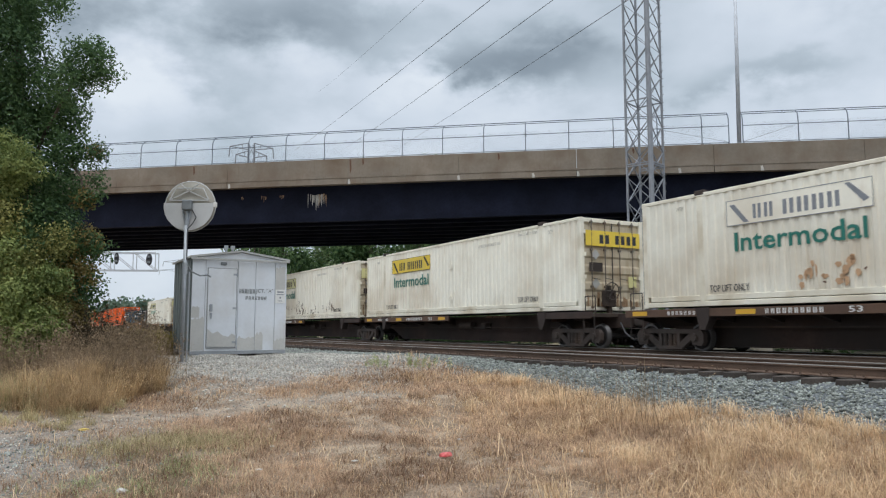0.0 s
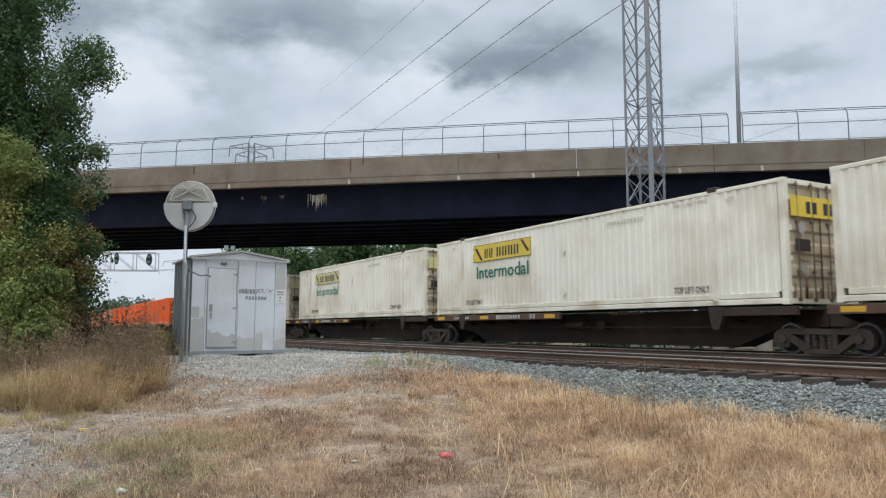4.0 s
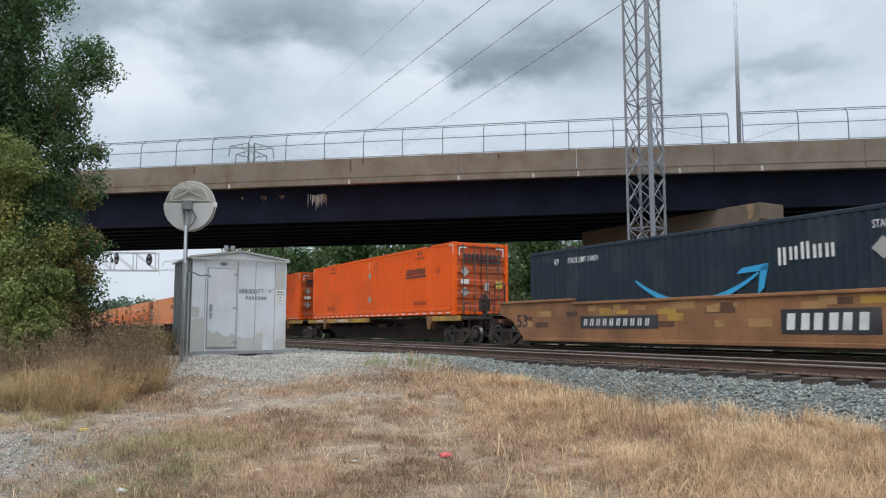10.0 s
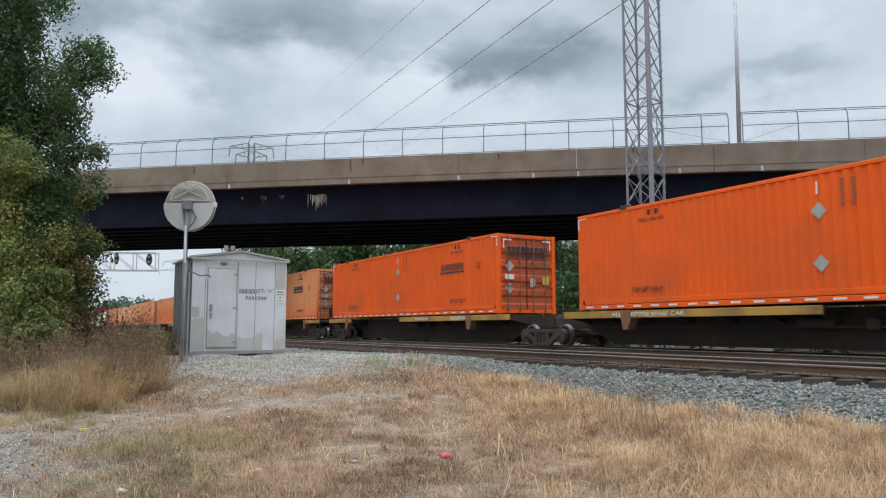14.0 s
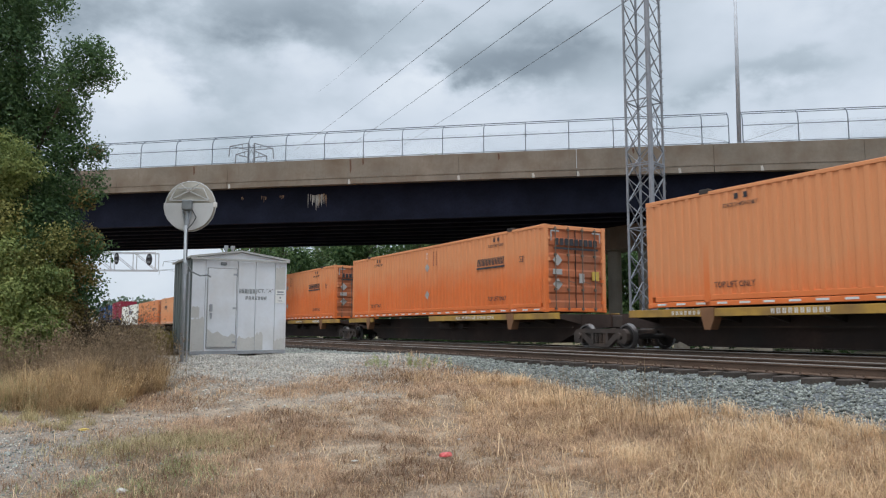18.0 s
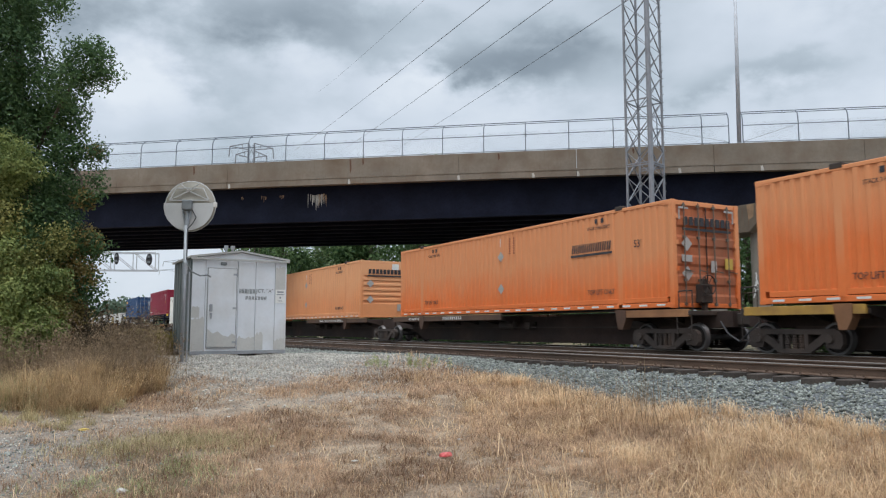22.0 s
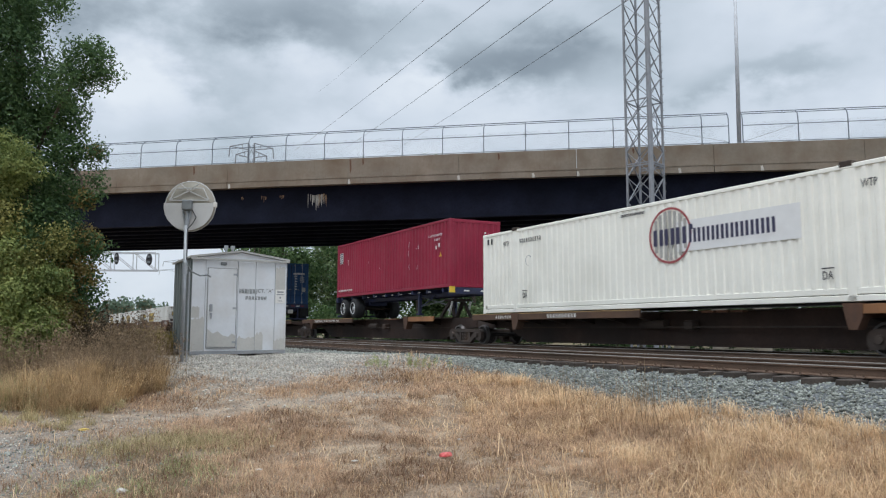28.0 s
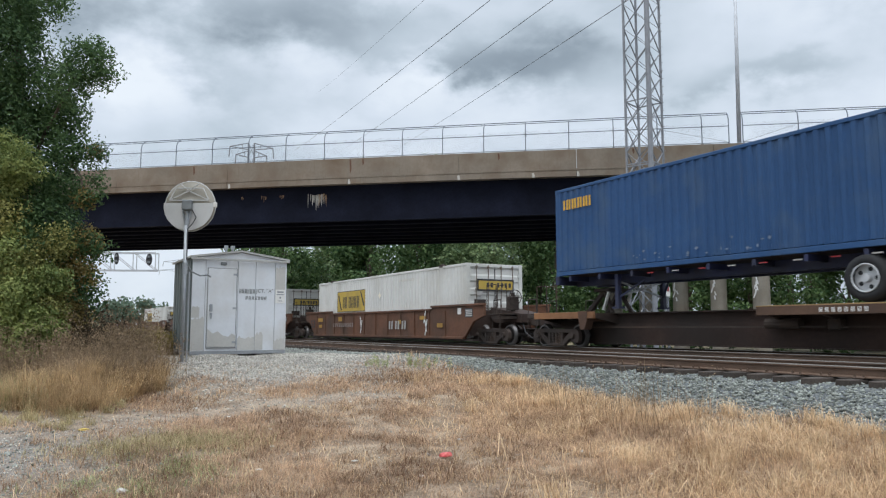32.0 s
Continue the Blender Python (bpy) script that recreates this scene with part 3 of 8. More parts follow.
def cover(x, y):
    """How much pale gravel, green and grey ballast lies at a place; behind the tracks the ballast tone is painted
    shade.
    """
    d = -DY * x + DX * y
    pad = np.exp(-(((x + 4.4) / 3.4) ** 2 + ((y - 17.0) / np.where(y < 17, 4.1, 5.2)) ** 2) ** 1.5)
    lane = np.exp(-((y - 10.2 - 0.62 * np.maximum(x + 3.9, 0) - 0.1 * (x + 5)) / 0.75) ** 2) * (x < -0.8) * 0.14
    corner = np.exp(-((((x + 4.9) / 1.5) ** 2 + ((y - 7.5) / 1.9) ** 2) ** 1.4))
    strip = np.exp(-((d - 8.6) / 0.8) ** 2) * 0.5
    wob = 0.22 * np.sin(2.3 * x + 1.1 * y) * np.sin(1.7 * y - 0.8 * x) + 0.15 * np.sin(5.1 * x) * np.sin(4.7 * y + 1)
    gravel = np.clip(pad * 1.15 + lane + corner * 0.9 + strip + wob * (pad + lane + corner + strip), 0, 1)
    green = np.clip(0.85 * np.exp(-(((x + 2.9) / 1.0) ** 2 + ((y - 7.1) / 1.0) ** 2)) + 0.8 * np.exp(-(((x + 8.3) / 1.6) ** 2 + ((y - 12.4) / 1.6) ** 2)) + wob * 0.5 + 0.9 * smooth(31, 33, d), 0, 0.9)
    # past the far track this dark cover stands in for shade behind the train
    ballast = np.maximum(smooth(8.5, 9.2, d + wob * 0.6) * (1 - smooth(30.0, 33.0, d)), 0.32 * corner)
    return gravel * (1 - ballast), green * (1 - gravel), ballast


def make_ground():
    xs = np.concatenate([[-2500, -900, -350, -160, -90, -60, -45], np.arange(-34, -14, 0.8), np.arange(-14, 16, 0.16), np.arange(16, 40, 0.9), [48, 65, 100, 180, 400, 1000, 2500]])
    ys = np.concatenate([[-600, -150, -40, -12, -4, 0, 2], np.arange(3, 30, 0.16), np.arange(30, 80, 1.2), [90, 110, 150, 220, 350, 600, 1200, 3000]])
    X, Y = np.meshgrid(xs, ys)
    Z = land(X, Y)
    co = np.stack([X, Y, Z], -1).reshape(-1, 3)
    nx, ny = len(xs), len(ys)
    i = (np.arange(ny - 1)[:, None] * nx + np.arange(nx - 1)[None]).ravel()
    faces = np.stack([i, i + 1, i + nx + 1, i + nx], 1)
    ob = strips("ground", co, faces, ground_material(), smooth=True)
    g, gr, ba = cover(X.ravel(), Y.ravel())
    at = ob.data.color_attributes.new("cover", "FLOAT_COLOR", "POINT")
    at.data.foreach_set("color", np.stack([g, gr, ba, np.ones_like(g)], 1).astype(np.float32).ravel())
    tagged(ob, "brown soil with dry grass, pale gravel and grey ballast", "ground", kind="structure")


make_ground()


# ---- rails ----
RAIL = [(-0.07, -0.17), (0.07, -0.17), (0.07, -0.155), (0.012, -0.135), (0.012, -0.045), (0.036, -0.035), (0.036, -0.012), (-0.036, -0.012), (-0.036, -0.035), (-0.012, -0.045),
        (-0.012, -0.135), (-0.07, -0.155)]


def make_track(name, d, label):
    root = thing(name, TRACK @ Matrix.Translation((0, d, 0)), label, "railway track", kind="structure")
    for side in (-0.755, 0.755):
        bm = B()
        a = [bm.verts.new((-420, side + y, z)) for y, z in RAIL]
        b = [bm.verts.new((60, side + y, z)) for y, z in RAIL]
        k = len(RAIL)
        for i in range(k):
            bm.faces.new((a[i], a[(i + 1) % k], b[(i + 1) % k], b[i]))
        bm.faces.new(a), bm.faces.new(b)
        bmesh.ops.recalc_face_normals(bm, faces=bm.faces)
        r = part("rail", bm, M["rail"], root)
        bm = B()
        bx(bm, -420, 60, side - 0.034, side + 0.034, -0.012, 0.0)
        part("rail_head", bm, M["rail_head"], r, "worn bright rail head")
    return root


near_track = make_track("railway_track", NEAR_TRACK, "empty railway track with brown rails on dark timber sleepers")
far_track = make_track("railway_track", TRAIN_TRACK, "railway track under the passing freight train")

# ---- the road bridge: s along its near edge, y across it, z from the rails ----
SPAN = 0.76                      # size of the bridge's own unit, in metres, reckoned from the height of the eye
SPAN_FIT = pose(0, 0, EYE) @ Matrix.Scale(SPAN, 4) @ pose(0, 0, -EYE)
BRIDGE = SPAN_FIT @ pose(10.38, 53.3, 0, 0, 0, math.degrees(math.atan2(-0.2012, 0.9796)))


def deck_top(s):
    return 13.56 - 0.002 * max(0, s + 25) - 0.00013 * max(0, s + 25) ** 2


def girder_rise(s):
    """The girders grow shallower towards the far end of the span."""
    return 0.012 * max(0.0, s + 12)


def slab(bm, s0, s1, y0, y1, off0, off1, step=5.0, rise=(0, 0)):
    """A long solid that follows the deck's slight arch; rise says whether its two heights follow the girders' lower edge."""
    k = max(1, round((s1 - s0) / step))
    ring_prev = None
    for i in range(k + 1):
        s = s0 + (s1 - s0) * i / k
        z = deck_top(s)
        a, b = z + off0 + rise[0] * girder_rise(s), z + off1 + rise[1] * girder_rise(s)
        q = [bm.verts.new(p) for p in ((s, y0, a), (s, y1, a), (s, y1, b), (s, y0, b))]
        if ring_prev:
            for j in range(4):
                bm.faces.new((ring_prev[j], ring_prev[(j + 1) % 4], q[(j + 1) % 4], q[j]))
        else:
            bm.faces.new(q)
        ring_prev = q
    bm.faces.new(ring_prev[::-1])
    bmesh.ops.recalc_face_normals(bm, faces=bm.faces)
    return bm


def make_bridge():
    root = thing("road_bridge", BRIDGE, "concrete road bridge with dark steel girders over the railway", "bridge", kind="structure")
    joints = [-75, -57, -47.5, -37.8, -28, -18.0, -9.4, -0.8, 8.6, 18.2, 27.9, 45, 70]
    for a, b in zip(joints, joints[1:]):
        part("parapet_panel", slab(B(), a + 0.012, b - 0.012, 0, 0.32, 0, -1.45), M["concrete"], root)
        part("ledge", slab(B(), a + 0.02, b - 0.02, -0.07, 0.5, -1.45, -1.98), M["concrete"], root)
    part("drip_edge", slab(B(), -75, 70, -0.10, 0.02, -1.43, -1.52), M["concrete"], root)
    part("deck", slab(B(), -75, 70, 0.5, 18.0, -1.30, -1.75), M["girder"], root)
    part("far_parapet", slab(B(), -75, 70, 18.0, 18.4, 0.0, -1.98), M["concrete"], root)
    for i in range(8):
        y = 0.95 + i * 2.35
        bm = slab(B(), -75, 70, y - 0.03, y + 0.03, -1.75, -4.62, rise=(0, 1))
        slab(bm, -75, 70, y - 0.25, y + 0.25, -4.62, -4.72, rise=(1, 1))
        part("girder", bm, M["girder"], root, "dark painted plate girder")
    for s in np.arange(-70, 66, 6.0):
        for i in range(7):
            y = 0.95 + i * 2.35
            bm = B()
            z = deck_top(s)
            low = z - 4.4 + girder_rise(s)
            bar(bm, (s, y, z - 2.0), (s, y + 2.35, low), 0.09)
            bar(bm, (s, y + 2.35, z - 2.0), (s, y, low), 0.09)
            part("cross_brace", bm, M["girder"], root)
    # lime run down from the deck joint over the first girder
    for s, n, h, mm in ((-21.6, 9, 1.45, "lime"), (-20.7, 5, 1.1, "rust_lime"), (-25.5, 3, 0.75, "rust_lime"), (-27.2, 2, 0.3, "rust_lime"), (-24.0, 3, 0.35, "rust_lime")):
        bm = B()
        for i in range(n):
            w, x = rng.uniform(0.05, 0.16), s + i * 0.16 + rng.uniform(-0.04, 0.04)
            hh = h * rng.uniform(0.35, 1.0)
            z = deck_top(s) - 2.5 - rng.uniform(0, 0.15)
            plate(bm, [(x, z), (x + w, z), (x + w * 0.8, z - hh * 0.6), (x + w * 0.5, z - hh), (x + w * 0.2, z - hh * 0.7)], 0.915, 0.01)
        part("lime_stain", bm, M[mm], root, "whitish lime drips on the girder")
    for s in (-30.6, -27.9, -18.0, -9.5, -4.0, -0.8, 6.2, 11.6):
        bm = B()
        z = deck_top(s) - 1.98
        plate(bm, [(s, z + 0.32), (s + 0.16, z + 0.34), (s + 0.22, z - 0.02), (s + 0.03, z - 0.03)], -0.072, 0.006)
        part("lime_stain", bm, M["lime"], root)
    for s, h in ((-17.9, 1.1), (-16.9, 0.5), (-31.0, 0.7), (-6.5, 0.5), (3.1, 0.4)):
        bm = B()
        z = deck_top(s)
        plate(bm, [(s, z - 0.1), (s + 0.12, z - 0.1), (s + 0.17, z - 0.1 - h * 0.7), (s + 0.05, z - 0.1 - h)], -0.003, 0.004)
        part("rust_stain", bm, M["chip"], root, "dark rusty streak")
    return root


bridge = make_bridge()

FENCE_S = [-41.6, -38.98, -35.81, -32.65, -29.46, -26.34, -23.19, -20.01, -16.86, -13.78, -10.67, -7.55, -4.46, -1.32, 1.83, 4.87, 7.88, 9.67]
FENCE_RIGHT = [10.59, 14.19, 17.33, 20.51, 23.6, 26.7, 29.8, 32.9]


def make_fence():
    def curve(s):
        z = deck_top(s)
        return [(s, 0.16, z), (s, 0.16, z + 1.50), (s, 0.19, z + 1.74), (s, 0.29, z + 1.97), (s, 0.46, z + 2.17), (s, 0.70, z + 2.33), (s, 0.98, z + 2.44)]

    def at_height(s, name):
        if name in ("mid", "low"):
            return (s, 0.16, deck_top(s) + {"mid": 1.28, "low": 0.10}[name])
        return curve(s)[{"top": 6, "bend": 4}[name]]
    for ss, gap in ((FENCE_S, -1), (FENCE_RIGHT, 0)):
        root = thing("fence", BRIDGE, "galvanised steel fence with inward curved posts on the bridge parapet", "fence", "fences on the bridge")
        for s in ss:
            bm = B()
            c = curve(s)
            for p, q in zip(c, c[1:]):
                tube(bm, p, q, 0.036, 6)
            bx(bm, s - 0.10, s + 0.10, 0.08, 0.24, deck_top(s), deck_top(s) + 0.03)
            part("post", bm, M["fence_steel"], root)
        for name, r in (("top", 0.03), ("bend", 0.026), ("mid", 0.027), ("low", 0.027)):
            for s, q in zip(ss, ss[1:]):
                bm = B()
                tube(bm, at_height(s, name), at_height(q, name), r, 6)
                part("fence_rail", bm, M["fence_steel"], root)
        # slack bracing cables in the panels beside the lamp post
        pair = (ss[-3], ss[-1]) if gap else (ss[0], ss[1])
        z0, z1 = (1.25, 0.12) if gap else (0.12, 1.25)
        bm = B()
        tube(bm, (pair[0], 0.14, deck_top(pair[0]) + z0), (pair[1], 0.14, deck_top(pair[1]) + z1), 0.012, 5)
        part("brace_cable", bm, M["fence_steel"], root)
        # woven wire between the rails
        co, f = [], []
        for s in np.arange(ss[0], ss[-1] - 1.5, 0.11):
            for lean in (1, -1):
                a = s if lean > 0 else s + 1.4
                b = s + 1.4 if lean > 0 else s
                k = len(co)
                w = 0.0022
                co += [(a - w, 0.15, deck_top(a) + 0.1), (a + w, 0.15, deck_top(a) + 0.1), (b + w, 0.15, deck_top(b) + 1.50), (b - w, 0.15, deck_top(b) + 1.50)]
                f.append((k, k + 1, k + 2, k + 3))
        tagged(strips("wire_mesh", co, f, M["fence_steel"], root), "fine woven wire mesh", kind="stuff")
    return root


make_fence()


def make_lamp_post():
    s = 10.38
    root = thing("street_lamp", BRIDGE @ Matrix.Translation((s, 0.45, deck_top(s) - 0.2)), "tall grey steel lamp post in a gap of the fence", "lamp post")
    bm = B()
    tube(bm, (0, 0, 0), (0.16, 0, 14), 0.15, 14, 0.10)
    part("pole", bm, M["pale_steel"], root, smooth=True)
    bm = B()
    tube(bm, (0, 0, 0), (0, 0, 0.3), 0.22, 14, 0.17)
    part("base", bm, M["pale_steel"], root)
    bm = B()
    tube(bm, (0, 0, 13.9), (0, 2.6, 14.6), 0.05, 8)
    part("arm", bm, M["pale_steel"], root)
    bm = B()
    bx(bm, -0.16, 0.16, 2.4, 3.1, 14.5, 14.68, 0.05)
    part("lamp_head", bm, M["pale_steel"], root)


make_lamp_post()


def make_pier():
    """The pier runs along the railway, square to nothing on the bridge."""
    m = SPAN_FIT @ TRACK @ Matrix.Translation((-33.15, 43.55, 0))
    root = thing("bridge_pier", m, "buff concrete bridge pier with a heavy cap on round columns", "bridge pier", kind="structure")
    zc = deck_top(15) - 4.72 + girder_rise(15)
    bm = B()
    prism(bm, [(0.55, zc - 0.02), (0.55, zc - 1.1), (-0.35, zc - 1.9), (-16.6, zc - 1.9), (-17.4, zc - 1.1), (-17.4, zc - 0.02)], -1.2, 1.2)
    bmesh.ops.bevel(bm, geom=list(bm.edges), offset=0.03, segments=1, affect="EDGES")
    part("cap", bm, M["pier_cap"], root)
    for i in range(5):
        bm = B()
        x = -0.55 - i * 3.55
        tube(bm, (x, 0, -1.7), (x, 0, zc - 1.85), 0.56, 20)
        c = part("column", bm, M["pier"], root, smooth=False)
        for z, h, w in ((2.6, 1.1, 0.05), (3.1, 0.5, 0.05)):
            if i > 2:
                break
            bm = B()
            for k in range(4):
                a = rng.uniform(-0.25, 0.25)
                plate(bm, [(x + a, z + k * 0.3), (x + a + 0.1, z + k * 0.3 + 0.02), (x + a * 0.4 + 0.12, z + k * 0.3 + 0.3), (x + a * 0.4, z + k * 0.3 + 0.3)], -0.565, 0.01)
            part("scrawl", bm, M["white_mark"], c, "pale painted scrawl")
        if i == 0:
            bm = B()
            plate(bm, [(-0.5, zc - 0.05), (0.1, zc - 0.05), (0.02, zc - 0.9), (-0.35, zc - 1.1)], -1.203, 0.004)
            part("rust_stain", bm, M["rust_lime"], root)
    return root


make_pier()


# ---- lattice towers and wires ----
def lattice(root, half, z0, z1, panel, leg, brace, taper=1.0, zz=None):
    """Four legs with crossed bracing on each face."""
    cs = [(-half, -half), (half, -half), (half, half), (-half, half)]

    def at(i, z):
        k = 1 + (taper - 1) * (z - z0) / (z1 - z0)
        return (cs[i % 4][0] * k, cs[i % 4][1] * k, z)
    for i in range(4):
        bm = B()
        bar(bm, at(i, z0), at(i, z1), leg)
        part("leg", bm, M["tower_steel"], root)
    k = max(1, round((z1 - z0) / panel))
    for j in range(k):
        a, b = z0 + (z1 - z0) * j / k, z0 + (z1 - z0) * (j + 1) / k
        for i in range(4):
            bm = B()
            bar(bm, at(i, a), at(i + 1, b), brace, brace * 0.5)
            bar(bm, at(i + 1, a), at(i, b), brace, brace * 0.5)
            if j % 5 == 0:
                bar(bm, at(i, a), at(i + 1, a), brace)
            part("brace", bm, M["tower_steel"], root)


def make_tower():
    x, y = 9.30, 34.2
    g = -0.8
    root = thing("lattice_tower", pose(x, y, 0, 0, 0, 47), "slender grey galvanised lattice tower beside the railway", "lattice tower")
    lattice(root, 0.60, g, 24.0, 1.18, 0.085, 0.05)
    bm = B()
    tube(bm, (-0.60, -0.60, g), (-0.60, -0.60, 24), 0.115, 10)
    part("riser_pipe", bm, M["tower_steel"], root, "grey cable riser pipe")
    bm = B()
    for z in (7.95, 8.05):
        for a, b in (((-0.62, -0.62), (0.62, -0.62)), ((0.62, -0.62), (0.62, 0.62)), ((-0.62, 0.62), (-0.62, -0.62))):
            bar(bm, (*a, z), (*b, z), 0.05)
    part("platform_ring", bm, M["tower_steel"], root)
    for a, w, mm in ((0.05, 0.62, "white_mark"), (0.35, 0.22, "lamp_red")):
        bm = B()
        bx(bm, a, a + w, -0.70 - (0.01 if mm == "lamp_red" else 0), -0.68, 2.02 + (0.22 if mm == "lamp_red" else 0), 2.45)
        part("sign", bm, M[mm], root, "small white and red warning sign")
    bm = B()
    for z in np.arange(1.5, 23, 0.38):
        bar(bm, (0.60, -0.72, z), (0.60, -0.60, z), 0.02)
    part("climbing_ladder", bm, M["tower_steel"], root)
    for ox in (-1, 1):
        bm = B()
        bar(bm, (0, 0, 23.0), (ox * 2.6, 0, 23.6), 0.10)
        part("cross_arm", bm, M["tower_steel"], root)


make_tower()


def make_far_tower(x, y, top, arms, half):
    root = thing("pylon", pose(x, y, -1.0, 0, 0, 12), "distant grey lattice pylon with cross arms", "pylon", "distant pylons")
    lattice(root, half, 0, top, 2.8, 0.22, 0.12, 0.55)
    for z, w in arms:
        for s in (-1, 1):
            bm = B()
            bar(bm, (s * half * 0.5, 0, z + 0.9), (s * w, 0, z), 0.16)
            bar(bm, (s * half * 0.5, 0, z - 0.5), (s * w, 0, z), 0.16)
            for k in (0.35, 0.7):
                bar(bm, (s * (half * 0.5 + (w - half * 0.5) * k), 0, z + 0.9 * (1 - k)), (s * (half * 0.5 + (w - half * 0.5) * k), 0, z - 0.5 * (1 - k)), 0.1)
            part("cross_arm", bm, M["tower_steel"], root)
            bm = B()
            tube(bm, (s * w, 0, z), (s * w * 1.04, 0, z - 2.1), 0.12, 6)
            part("insulator", bm, M["tower_steel"], root)
    return root


make_far_tower(-38.7, 150, 38.8, ((38.0, 4.2), (36.4, 3.0)), 1.0)
make_far_tower(-122, 352, 33.5, ((32.5, 8.0), (28.5, 9.5)), 2.6)


def make_wire(a, b, sag, r):
    bm = B()
    a, b = Vector(a), Vector(b)
    prev = None
    for i in range(25):
        t = i / 24
        p = a.lerp(b, t) - Vector((0, 0, sag * 4 * t * (1 - t)))
        if prev is not None:
            tube(bm, prev, p, r, 5, cap=False)
        prev = p
    bmesh.ops.remove_doubles(bm, verts=bm.verts, dist=0.001)
    me = bpy.data.meshes.new("power_line")
    bm.to_mesh(me)
    bm.free()
    me.materials.append(M["wire"])
    tagged(new("power_line", me), "thin dark overhead power line", "power line", "overhead power lines")


for a_, b_, r_ in (((-30.15, 150, 36.23), (5.98, 28, 16.98), 0.019), ((-21.01, 150, 35.99), (8.29, 28, 16.63), 0.019), ((-14.71, 150, 33.44), (11.15, 28, 16.26), 0.019),
                   ((-25.79, 150, 48.2), (1.16, 28, 15.36), 0.009)):
    end = Vector(b_) + (Vector(b_) - Vector(a_)) * 0.35
    make_wire(a_, end, 0.5, r_)


def make_gantry():
    root = thing("signal_gantry", pose(-36.0, 86.0, 0, 0, 0, 4), "grey lattice signal gantry with black oval signal heads over the tracks", "signal gantry")
    z0, z1, n = 7.15, 9.15, 7
    for y in (-0.6, 0.6):
        for z in (z0, z1):
            bm = B()
            bar(bm, (-14, y, z), (3.3, y, z), 0.13)
            part("chord", bm, M["pale_steel"], root)
        for i in range(n):
            a, b = -14 + 17.3 * i / n, -14 + 17.3 * (i + 1) / n
            bm = B()
            bar(bm, (a, y, z1), (b, y, z0), 0.08)
            bar(bm, (b, y, z0), (b, y, z1), 0.09)
            part("brace", bm, M["pale_steel"], root)
    for x, z, w in ((-0.95, 8.45, 0.26), (2.65, 8.35, 0.34)):
        bm = B()
        plate(bm, [(w * math.cos(a), 0.68 * math.sin(a)) for a in np.linspace(0, 2 * math.pi, 25)[:-1]], 0.0, 0.05)
        o = part("signal_head", bm, M["black"], root, "black oval signal backboard")
        o.matrix_local = Matrix.Translation((x, -0.75, z))
        bm = B()
        tube(bm, (0, -0.05, 0.3), (0, -0.3, 0.3), 0.13, 10)
        tube(bm, (0, -0.05, -0.3), (0, -0.3, -0.3), 0.13, 10)
        h = part("signal_hood", bm, M["grey_box"], o)
    bm = B()
    bar(bm, (-13.5, 0, -1), (-13.5, 0, z1), 0.5)
    part("mast", bm, M["pale_steel"], root)
    for x in (-1.0, 2.0):
        bm = B()
        tube(bm, (x, -0.6, z1), (x, -0.6, z1 + 1.1), 0.03, 6)
        part("handrail_post", bm, M["pale_steel"], root)


make_gantry()


